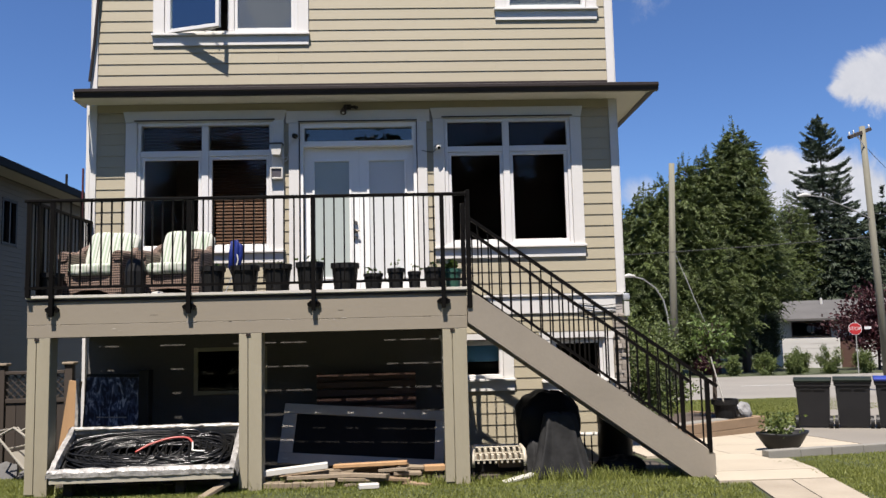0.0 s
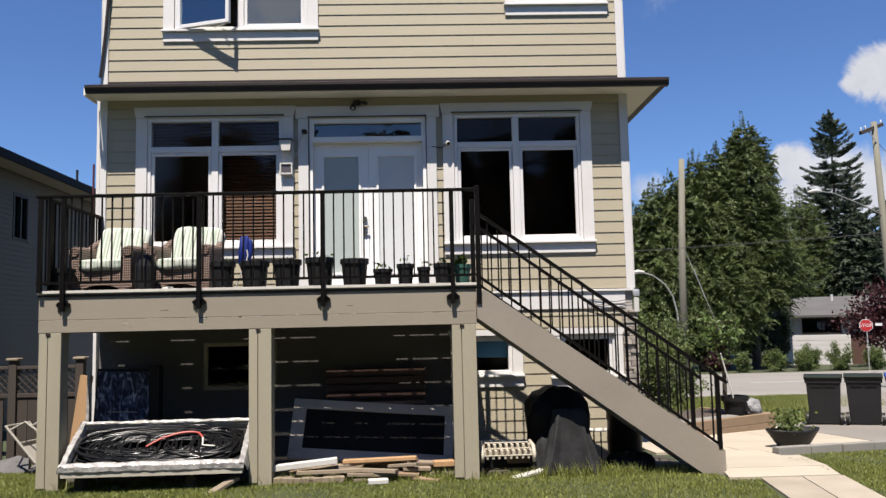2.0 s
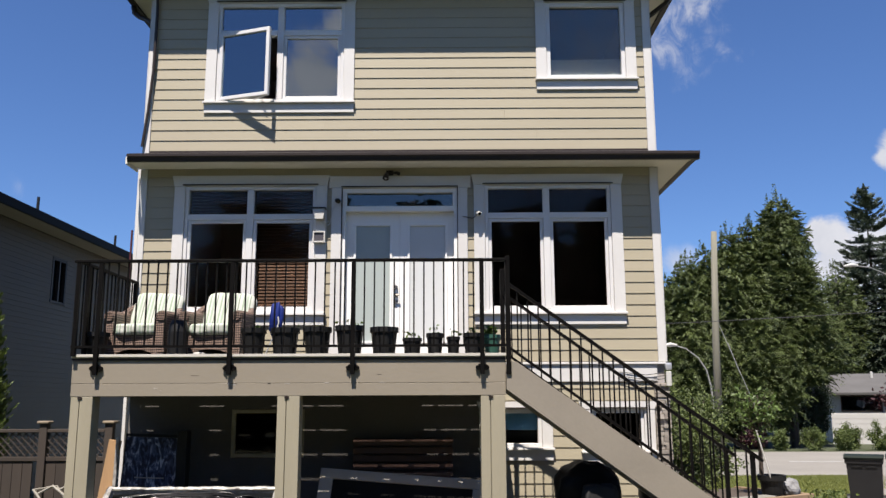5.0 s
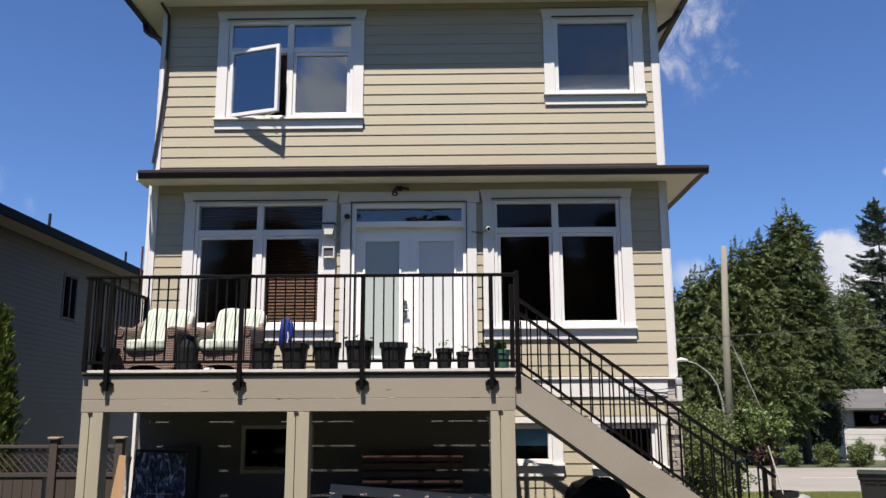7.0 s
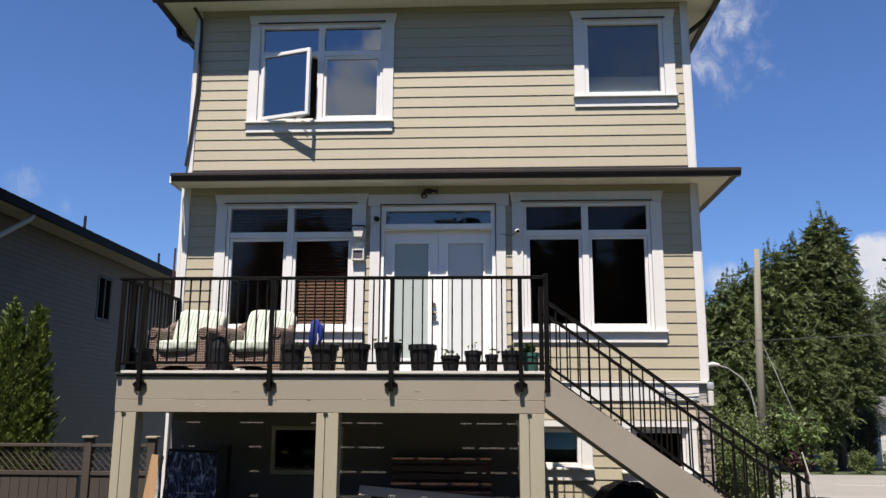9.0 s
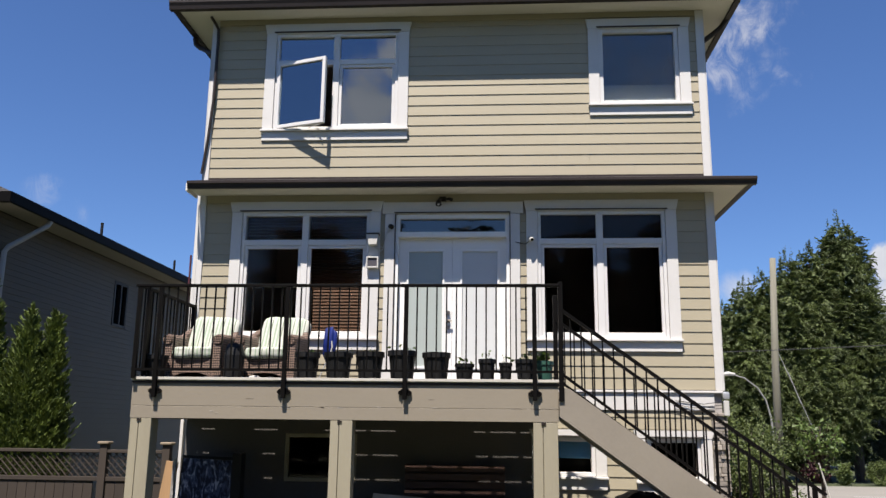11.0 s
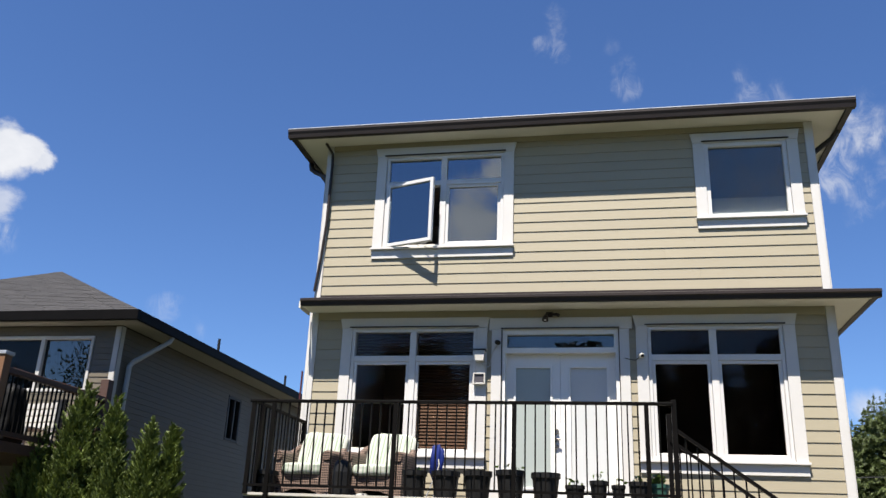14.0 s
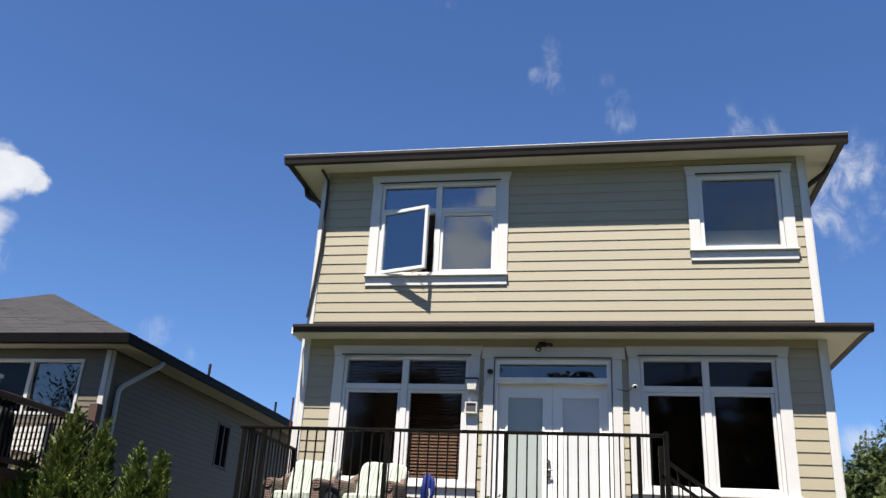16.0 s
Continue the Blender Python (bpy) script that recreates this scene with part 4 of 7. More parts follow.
def barm(a, b, w, d=None):
    bm = bmesh.new()
    bar(bm, a, b, w, d)
    return bm


RY, RT, RB = DF - 0.05, 3.262, 2.285
railing = root("railing", "black metal deck railing with thin balusters", "railing")
part("top_rail", boxm(-3.83, 1.10, RY - 0.028, RY + 0.028, RT - 0.034, RT, bevel=0.006), M["black"], railing)
part("bottom_rail", boxm(-3.81, 1.09, RY - 0.015, RY + 0.015, RB - 0.028, RB), M["black"], railing)
POSTS = (-3.521, -2.02, -0.637, 0.818)
for x in POSTS:
    p = part("rail_post", boxm(x - 0.024, x + 0.024, RY - 0.024, RY + 0.024, 1.955, RT - 0.034, bevel=0.003), M["black"], railing)
    bm = bmesh.new()
    box(bm, x - 0.048, x + 0.048, DF - 0.026, DF - 0.001, 2.0, 2.07, 0.012)
    for sx in (-0.05, 0.05):
        tube(bm, [(x + sx, DF - 0.004, 2.028), (x + sx, DF - 0.034, 2.028)], 0.026, 10)
    part("bracket", bm, M["black"], p)
    for sx in (-0.042, 0.042):
        for z in (2.005, 2.05):
            part("bolt", tubem([(x + sx, DF - 0.026, z), (x + sx, DF - 0.04, z)], 0.012, 6), M["black"], p)
baluster = mesh_of("baluster", boxm(-0.008, 0.008, -0.008, 0.008, RB, RT - 0.034), M["black"])
x = -3.775
while x < 1.06:
    if min(abs(x - p) for p in POSTS) > 0.035:
        o = part("baluster", baluster, M["black"], railing)
        o.location = (x, RY, 0)
    x += 0.1125
# left return of the railing
side_rail = root("railing", "black metal side railing of the deck", "railing")
SX = -3.775
part("top_rail", boxm(SX - 0.028, SX + 0.028, RY + 0.03, -0.03, RT - 0.034, RT, bevel=0.006), M["black"], side_rail)
part("bottom_rail", boxm(SX - 0.015, SX + 0.015, RY + 0.03, -0.03, RB - 0.028, RB), M["black"], side_rail)
for y in (RY + 0.26, -0.07):
    part("rail_post", boxm(SX - 0.024, SX + 0.024, y - 0.024, y + 0.024, DT, RT - 0.034), M["black"], side_rail)
y = RY + 0.14
while y < -0.08:
    o = part("baluster", baluster, M["black"], side_rail)
    o.location = (SX, y, 0)
    y += 0.1125
part("corner_post", boxm(-3.80, -3.755, RY - 0.02, RY + 0.025, DT, RT - 0.034), M["black"], side_rail)

# ---- stairs: from the deck's end down along x ----
SL = 0.716   # fall for each metre along
stairs = root("staircase", "taupe timber staircase descending from the deck", "stairs")


def stringer(y0, y1):
    bm = bmesh.new()
    top = 2.175
    prism(bm, [(1.085, 2.10), (1.20, top - SL * 0.12), (3.815, 0.256), (3.815, -0.04), (3.62, -0.04), (1.085, 1.785)], "y", y0, y1)
    return bm


part("stringer", stringer(DF - 0.035, DF + 0.005), M["stringer"], stairs, "grey-taupe painted stringer")
part("stringer", stringer(-0.90, -0.86), M["stringer"], stairs, "grey-taupe painted stringer")
n = 11
rise = 2.164 / (n + 1)
run = (3.72 - 1.09) / n
for i in range(n):
    z = 2.164 - (i + 1) * rise
    x = 1.09 + i * run
    part("tread", boxm(x, x + run + 0.03, DF + 0.007, -0.902, z - 0.04, z, bevel=0.004), M["oldwood"], stairs)


def stair_rail(y, label, x_end, tilt_top):
    r = root("railing", label, "railing", "stair railings")
    def zt(x):
        return 2.761 - SL * (x - 1.414)
    def zb(x):
        return 2.239 - 0.731 * (x - 1.135)
    part("top_rail", barm((1.12, y, zt(1.12)), (x_end + 0.09, y, zt(x_end + 0.09)), 0.055, 0.035), M["black"], r)
    part("bottom_rail", barm((1.12, y, zb(1.12)), (x_end, y, zb(x_end)), 0.03, 0.03), M["black"], r)
    for x in (x_end - 0.02,):
        foot = 2.089 - 0.701 * (x + 0.022 - 1.2) - 0.005
        part("rail_post", boxm(x - 0.022, x + 0.022, y - 0.022, y + 0.022, foot, zt(x)), M["black"], r)
    k = 0
    x = 1.22
    while x < x_end - 0.06:
        part("baluster", boxm(x - 0.008, x + 0.008, y - 0.008, y + 0.008, zb(x), zt(x)), M["black"], r)
        x += 0.118
    return r


stair_rail(DF - 0.02, "black metal stair railing with thin balusters", 3.785, 0)
stair_rail(-0.88, "black metal stair railing with thin balusters", 3.785, 0)
for y, top in ((RY + 0.02, 3.29), (-0.86, 3.28)):
    newel = thing("newel_post", boxm(1.085, 1.14, y - 0.028, y + 0.028, 1.95, top, bevel=0.004), M["black"], "black metal newel post at the top of the stairs", "post", "newel posts")

# ---- things on the deck ----
def arm_profile(cx, w, z0, z1):
    """Outline across an arm: straight sides and a rolled top."""
    r = w / 2
    return [(cx - r, z0)] + [(cx - (r + 0.012) * math.cos(math.pi * i / 8), z1 - r + r * math.sin(math.pi * i / 8)) for i in range(9)] + [(cx + r, z0)]


def back_shell(W, D):
    """A barrel back that sweeps round from arm to arm and rises to an arch in the middle."""
    bm = bmesh.new()
    rings = []
    n = 22
    for i in range(n + 1):
        a = math.radians(-92 + 184 * i / n)
        top = 0.56 + 0.25 * max(0.0, math.cos(a)) ** 0.8
        c, s = math.cos(a), math.sin(a)
        ring = []
        for r, z, lean in ((0.0, 0.05, 0.0), (0.0, top - 0.03, 0.10), (0.02, top, 0.105), (0.06, top, 0.10), (0.08, top - 0.03, 0.09), (0.07, 0.05, 0.0)):
            ring.append(bm.verts.new(((W / 2 - r) * s, D / 2 - 0.40 + (0.34 - r) * c + lean * c * z / 0.9, z)))
        rings.append(ring)
    for p, q in zip(rings, rings[1:]):
        for k in range(6):
            bm.faces.new((p[k], q[k], q[(k + 1) % 6], p[(k + 1) % 6]))
    bm.faces.new(rings[0][::-1])
    bm.faces.new(rings[-1])
    return bm


def wicker_chair(label):
    ch = root("armchair", label, "armchair", "deck armchairs")
    W, D = 0.78, 0.80
    for s in (-1, 1):
        bm = bmesh.new()
        prism(bm, arm_profile(s * (W / 2 - 0.065), 0.105, 0.03, 0.56), "y", -D / 2 + 0.02, D / 2 - 0.3)
        tube(bm, [(s * (W / 2 - 0.065), -D / 2, 0.505), (s * (W / 2 - 0.065), -D / 2 + 0.05, 0.51), (s * (W / 2 - 0.062), 0.0, 0.53), (s * (W / 2 - 0.055), D / 2 - 0.3, 0.55)], [0.056, 0.064, 0.062, 0.056], 14)
        part("arm", bm, M["wicker"], ch, "woven brown rolled arm")
    bm = bmesh.new()
    arch = [(-W / 2 + 0.12, 0.0), (-W / 2 + 0.12, 0.28), (W / 2 - 0.12, 0.28), (W / 2 - 0.12, 0.0)] + [((W / 2 - 0.13) * math.cos(math.pi * i / 10), 0.01 + 0.10 * math.sin(math.pi * i / 10)) for i in range(0, 11)]
    prism(bm, arch, "y", -D / 2 + 0.03, -D / 2 + 0.06)
    part("skirt", bm, M["wicker"], ch, "woven brown front skirt")
    part("seat_frame", boxm(-W / 2 + 0.12, W / 2 - 0.12, -D / 2 + 0.065, D / 2 - 0.2, 0.20, 0.28), M["wicker"], ch)
    part("backrest", back_shell(W, D), M["wicker"], ch, "arched woven barrel back")
    for sx in (-1, 1):
        for y in (-D / 2 + 0.07, D / 2 - 0.34):
            part("leg", boxm(sx * (W / 2 - 0.065) - 0.03, sx * (W / 2 - 0.065) + 0.03, y - 0.03, y + 0.03, 0, 0.03), M["wicker"], ch)

    def cushion(w, d, h, seed):
        """A stuffed cushion: a rounded box, puffed in the middle and a little uneven."""
        bm = bmesh.new()
        bmesh.ops.create_cube(bm, size=1.0)
        bmesh.ops.subdivide_edges(bm, edges=bm.edges[:], cuts=7, use_grid_fill=True)
        for v in bm.verts:
            p = v.co * 2
            e = 6.0
            norm = (abs(p.x) ** e + abs(p.y) ** e + abs(p.z) ** e) ** (1 / e)
            p = p / norm * max(abs(p.x), abs(p.y), abs(p.z))
            lump = 1 + 0.05 * noise.noise(Vector((p.x * 1.6 + seed, p.y * 1.6, p.z * 1.6)))
            v.co = Vector((p.x * w / 2 * lump, p.y * d / 2 * lump, p.z * h / 2 * lump))
        return bm

    sc = part("seat_cushion", cushion(W - 0.22, 0.60, 0.15, 1), M["cushion"], ch, "cushion with green and cream stripes", smooth=True)
    sc.matrix_basis = pose(0, -0.12, 0.355, 2)
    bc = part("back_cushion", cushion(W - 0.15, 0.17, 0.56, 5), M["cushion"], ch, "cushion with green and cream stripes", smooth=True)
    bc.matrix_basis = pose(0.04, D / 2 - 0.25, 0.575, -17, 3)
    return ch


c1 = wicker_chair("brown wicker armchair with green striped cushions on the deck")
c1.matrix_basis = pose(-3.27, -0.90, DT, 0, 0, -5)
copy_thing(c1, pose(-2.37, -0.88, DT, 0, 0, -6))

jar = bmesh.new()
lathe(jar, [(0.09, 0), (0.115, 0.05), (0.12, 0.30), (0.10, 0.40), (0.075, 0.44), (0.06, 0.44)], 16)
thing("planter", jar, M["pot"], "tall black jar standing between the armchairs", "pot", place=Matrix.Translation((-2.73, -1.42, DT)))

# folded blue camp chair
cc = root("camp_chair", "folded blue nylon camp chair beside the armchair", "chair")
bm = bmesh.new()
for k, (x, r, top) in enumerate(((-0.065, 0.042, 0.76), (0.0, 0.048, 0.79), (0.065, 0.042, 0.74))):
    tube(bm, [(x * 0.5, 0.0, 0.30), (x, 0.005 * k, 0.40), (x * 1.1, -0.01, 0.56), (x * 0.9, 0.01, top - 0.04), (x * 0.7, 0.0, top)], [0.012, r, r * 1.1, r * 0.95, 0.014], 10)
for v in bm.verts:
    v.co += Vector((0.035 * noise.noise(v.co * 9), 0.03 * noise.noise(v.co * 8 + Vector((3, 0, 0))), 0.035 * noise.noise(v.co * 7 + Vector((0, 5, 0)))))
part("cloth", bm, M["blue"], cc, "dark blue creased nylon", smooth=True)
part("strap", tubem([(0.03, -0.075, 0.42), (0.045, -0.08, 0.50), (0.02, -0.075, 0.58)], 0.012, 6), M["plastic_white"], cc, "pale strap")
for k, (a, b) in enumerate((((-0.13, 0, 0), (0.05, 0.0, 0.5)), ((0.13, 0.02, 0), (-0.05, 0.02, 0.5)), ((0.02, -0.03, 0), (0.06, -0.03, 0.62)))):
    part("leg", tubem([a, b], 0.010, 8), M["galv"], cc, "grey metal leg")
cc.matrix_basis = pose(-1.78, -0.72, DT, 0, 6, 10) @ Matrix.Diagonal((0.74, 0.74, 0.95, 1))


def plant_pot(w, h, label, mat="pot", leaves=14, size=0.07, tall=0.10, seed=0, soil=True):
    rng = np.random.default_rng(seed)
    p = root("plant_pot", label, "plant pot", "pots along the railing")
    r = w / 2
    bm = bmesh.new()
    lathe(bm, [(r * 0.74, 0), (r * 0.90, h * 0.80), (r * 0.93, h * 0.82), (r * 1.0, h * 0.83), (r * 1.0, h), (r * 0.93, h), (r * 0.88, h * 0.86)], 20)
    part("pot", bm, M[mat], p, smooth=False)
    bm = bmesh.new()
    lathe(bm, [(r * 0.86, h * 0.84), (r * 0.5, h * 0.90), (0.01, h * 0.92)], 14)
    part("soil", bm, M["bark"], p, "dark potting soil")
    if leaves:
        bm = bmesh.new()
        for k in range(4):
            a = rng.uniform(0, 6.28)
            tube(bm, [(0.01 * k, 0, h * 0.85), (0.3 * r * math.cos(a), 0.3 * r * math.sin(a), h + tall * 0.7)], 0.003, 4)
        part("stem", bm, M["leaf"], p)
        pos = np.stack([rng.normal(0, r * 0.42, leaves), rng.normal(0, r * 0.42, leaves), h + tall * rng.random(leaves)], 1)
        part("leaves", leaves_mesh("leaves", pos, rng.normal(size=(leaves, 3)) + [0, 0, 0.5], size * (0.6 + 0.8 * rng.random(leaves)), M["leaf"], 0.6, 0.3, rng), None, p)
    return p


for n, (x, w, h, mat, lv, sz, tall) in enumerate((
        (-3.70, 0.30, 0.30, "pot", 0, 0.07, 0.06), (-1.835, 0.30, 0.335, "pot", 5, 0.06, 0.05), (-1.465, 0.34, 0.335, "pot", 0, 0.06, 0.05), (-1.09, 0.34, 0.345, "pot", 4, 0.05, 0.05),
        (-0.71, 0.345, 0.36, "pot", 9, 0.06, 0.08), (-0.31, 0.335, 0.34, "pot", 0, 0.06, 0.05), (0.018, 0.23, 0.215, "pot", 9, 0.06, 0.09),
        (0.28, 0.205, 0.27, "pot", 9, 0.05, 0.11), (0.495, 0.158, 0.23, "pot", 6, 0.05, 0.10), (0.725, 0.24, 0.27, "pot", 9, 0.06, 0.06), (0.945, 0.21, 0.25, "greenpot", 40, 0.085, 0.10))):
    p = plant_pot(w, h, "dark green plastic pot of leafy seedlings on the deck" if mat == "greenpot" else ("empty black plastic pot on the deck edge" if not lv else "black plastic pot with small seedlings on the deck edge"), mat, lv, sz, tall, n)
    p.matrix_basis = pose(x, -1.46 if n else -1.40, DT, 0, 0, 25 * n)
saucer = bmesh.new()
lathe(saucer, [(0.05, 0), (0.075, 0.012), (0.06, 0.05), (0.02, 0.055)], 12)
thing("dish", saucer, M["plastic_white"], "small white upturned dish on the deck edge", "dish", place=Matrix.Translation((-2.42, -1.60, DT)))

# unseen mat, added to keep sun out of the board gaps before the door
thing("door_mat", boxm(-0.98, 0.02, -0.66, -0.07, DT + 0.001, DT + 0.016, bevel=0.004), M["fence"], "unseen dark mat added before the door to block sun through the deck gaps", "mat")

# ---- fixtures on the wall ----
fl = root("flood_light", "dark flood light with one swivel head under the lower eave", "lamp")
part("base", boxm(-0.05, 0.05, -0.03, 0.0, -0.035, 0.035, bevel=0.008), M["gutter"], fl)
part("sensor", tubem([(0.03, -0.02, 0.0), (0.10, -0.06, -0.01), (0.13, -0.08, -0.03)], [0.014, 0.022, 0.026], 10), M["gutter"], fl)
for sx in (-0.05,):
    bm = bmesh.new()
    tube(bm, [(0, -0.02, 0), (sx * 0.8, -0.06, -0.01)], 0.014, 8)
    tube(bm, [(sx * 0.8, -0.03, -0.01), (sx, -0.09, -0.07), (sx, -0.11, -0.10)], [0.025, 0.038, 0.044], 14)
    hd = part("head", bm, M["gutter"], fl)
    part("bulb", tubem([(sx, -0.111, -0.101), (sx, -0.114, -0.106)], 0.016, 12), M["nbtrim"], hd, "pale glass bulb")
fl.location = (-0.36, -0.05, 4.76)


def small_box(name, x, z, w, h, d, mat, label, cat):
    b = root(name, label, cat)
    part("housing", boxm(-w / 2, w / 2, -d, 0, -h / 2, h / 2, bevel=0.008), M[mat], b)
    part("cover", boxm(-w / 2 + 0.022, w / 2 - 0.022, -d - 0.003, -d - 0.001, -h / 2 + 0.024, h / 2 - 0.024), M["darkface"], b, "dark recessed face")
    for a in ((-w / 2, -w / 2 + 0.02, -h / 2, h / 2), (w / 2 - 0.02, w / 2, -h / 2, h / 2), (-w / 2 + 0.021, w / 2 - 0.021, -h / 2, -h / 2 + 0.022), (-w / 2 + 0.021, w / 2 - 0.021, h / 2 - 0.022, h / 2)):
        part("rim", boxm(a[0], a[1], -d - 0.018, -d - 0.001, a[2], a[3], bevel=0.003), M[mat], b)
    b.location = (x, -0.044, z)
    return b


lantern = root("wall_lamp", "small white lantern on the window casing", "lamp")
bm = bmesh.new()
prism(bm, [(-0.075, 0.07), (0.075, 0.07), (0.055, -0.07), (-0.055, -0.07)], "y", -0.12, 0)
part("shade", bm, M["plastic_white"], lantern)
part("cap", boxm(-0.085, 0.085, -0.13, 0, 0.071, 0.09), M["gutter"], lantern, "dark cap")
lantern.location = (-1.31, -0.044, 4.17)
small_box("outlet_box", -1.315, 3.86, 0.17, 0.16, 0.05, "plastic_white", "white weatherproof outlet box with a dark face on the casing", "outlet")
thing("cable", tubem([(-1.30, -0.05, 4.10), (-1.25, -0.05, 4.03), (-1.18, -0.04, 4.05), (-1.14, -0.05, 4.25), (-1.07, -0.05, 4.36)], 0.006, 6), M["plastic_white"], "thin white cable looped along the trim", "cable")
for x, z, mat, label in ((-1.07, 4.36, "pot", "small black security camera on the door casing"), (0.845, 4.175, "plastic_white", "small white security camera on the window casing")):
    cm = root("camera_mount", label, "camera", "security cameras")
    part("mount", tubem([(0, 0, 0), (0, -0.04, 0)], 0.024, 12), M["plastic_white"], cm)
    body = part("body", tubem([(-0.012, -0.035, 0.012), (-0.008, -0.05, 0.008), (0.02, -0.12, -0.018), (0.022, -0.125, -0.02)], [0.026, 0.034, 0.034, 0.028], 14), M[mat], cm, smooth=True)
    part("lens", tubem([(0.022, -0.1255, -0.02), (0.0235, -0.129, -0.0215)], 0.022, 12), M["hose"], body, "black lens")
    cm.location = (x, -0.044, z)
thing("cable", tubem([(0.83, -0.05, 4.16), (0.78, -0.05, 4.12), (0.72, -0.05, 4.13), (0.64, -0.05, 4.15)], 0.005, 5), M["wire"], "thin dark cable from the security camera", "cable")
thing("cable", tubem([(-1.26, -0.05, 4.07), (-1.21, -0.055, 4.02), (-1.165, -0.05, 4.06), (-1.20, -0.05, 4.09), (-1.25, -0.055, 4.03), (-1.23, -0.05, 3.96)], 0.006, 6), M["plastic_white"], "short white cable loop beside the lantern", "cable")

# downpipe at the wall's edge, with its elbow under the upper eave
dp = root("downpipe", "dark downpipe along the house corner", "downpipe")
part("pipe", tubem([(-3.80, -0.20, 7.53), (-3.76, -0.13, 7.47), (-3.722, -0.075, 7.40), (-3.715, -0.07, 7.2), (-3.72, -0.07, 6.3)], 0.022, 8), M["gutter"], dp)
part("pipe", tubem([(-3.72, -0.07, 6.3), (-3.76, -0.07, 5.7), (-3.815, -0.07, 5.16)], 0.02, 8), M["gutter"], dp)
part("elbow", tubem([(-4.28, 0.46, 7.53), (-4.27, 0.50, 7.44), (-4.20, 0.50, 7.38), (-3.98, 0.40, 7.24), (-3.86, 0.16, 7.14)], [0.04, 0.045, 0.042, 0.036, 0.03], 10), M["gutter"], dp, smooth=True)
dp2 = root("downpipe", "white downpipe along the house corner", "downpipe")
part("pipe", boxm(-3.885, -3.845, 0.04, 0.09, 0.1, 4.98), M["white"], dp2)
dp3 = root("downpipe", "dark elbow of downpipe beneath the side eave", "downpipe")
part("pipe", tubem([(3.74, 0.25, 7.53), (3.66, 0.27, 7.42), (3.40, 0.3, 7.22), (3.36, 0.3, 7.1), (3.36, 0.3, 5.12)], 0.038, 8), M["gutter"], dp3)
thing("red_board", boxm(-3.925, -3.907, 0.02, 0.05, 2.0, 3.99), M["redpaint"], "narrow red painted board against the side wall", "board")
hb = root("meter_box", "grey cable box on the house corner", "box")
part("housing", boxm(3.29, 3.38, -0.11, -0.04, 2.05, 2.15, bevel=0.03), M["galv"], hb)
part("housing", boxm(3.30, 3.37, -0.10, -0.05, 1.84, 2.04, bevel=0.01), M["nbtrim"], hb)
for k in range(3):
    thing("cable", tubem([(3.28, -0.07, 2.02 - 0.04 * k), (3.05 - 0.1 * k, -0.05, 1.99 - 0.05 * k), (2.7, -0.045, 2.03 - 0.05 * k)], 0.005, 5), M["wire"], "dark cable drooping along the belt band", "cable", "cables")

# ---- under the deck ----
tray = root("tray", "shallow wooden tray lined with plastic film and full of hoses", "tray")
TW, TD, TH = 1.92, 0.74, 0.12
for nm, a in (("back_board", (-TW / 2, TW / 2, TD - 0.03, TD, 0, TH)), ("end_board", (-TW / 2, -TW / 2 + 0.03, 0.032, TD - 0.032, 0, TH)), ("end_board", (TW / 2 - 0.03, TW / 2, 0.032, TD - 0.032, 0, TH)), ("base", (-TW / 2 + 0.032, TW / 2 - 0.032, 0.032, TD - 0.032, 0.0, 0.02))):
    part(nm, boxm(*a), M["pot" if nm == "base" else "foam"], tray, "" if nm == "base" else "cream board")


front = bmesh.new()
prism(front, [(0.0, TH), (-0.066, TH - 0.100), (-0.04, TH - 0.115), (0.03, 0.0), (0.03, TH)], "x", -TW / 2, TW / 2)
part("front_board", front, M["foam"], tray, "cream board")


def crumple(x, y, z, size):
    return size * (noise.noise(Vector((x * 7, y * 7, z * 9))) + 0.6 * noise.noise(Vector((x * 23, y * 23, z * 17 + 4))))


def folded_film(prof, place_at, length, n):
    """A crumpled strip of film folded over a rim."""
    bm = bmesh.new()
    rows = []
    for i in range(n + 1):
        s = length * i / n
        row = []
        for out, z in prof:
            x, y = place_at(s, out)
            row.append(bm.verts.new((x + crumple(x, y, z, 0.007), y + crumple(y, x, z + 3, 0.008), z + crumple(x + 5, y, z, 0.010))))
        rows.append(row)
    for a, b in zip(rows, rows[1:]):
        for k in range(len(prof) - 1):
            bm.faces.new((a[k], a[k + 1], b[k + 1], b[k]))
    return bm


RIM = [(-0.020, 0.03), (-0.022, 0.08), (-0.016, TH + 0.008), (0.006, TH + 0.016), (0.026, TH + 0.010), (0.036, 0.07)]
FRONT_RIM = [(-0.045, TH - 0.042), (-0.036, TH - 0.024), (-0.022, TH + 0.004), (0.010, TH + 0.018), (0.040, TH + 0.012), (0.052, 0.07)]
END_RIM = [(-0.050, 0.02), (-0.042, 0.08), (-0.024, TH + 0.006), (0.008, TH + 0.022), (0.036, TH + 0.010), (0.048, 0.06)]
for bmf in (folded_film(FRONT_RIM, lambda s, o: (s - TW / 2 - 0.02, o), TW + 0.04, 120), folded_film(RIM, lambda s, o: (s - TW / 2 - 0.01, TD - o), TW + 0.02, 120),
            folded_film(END_RIM, lambda s, o: (o - TW / 2, s - 0.02), TD + 0.03, 44), folded_film(END_RIM, lambda s, o: (TW / 2 - o, s - 0.02), TD + 0.03, 44)):
    part("plastic_film", bmf, M["film"], tray, "crinkled clear plastic film")
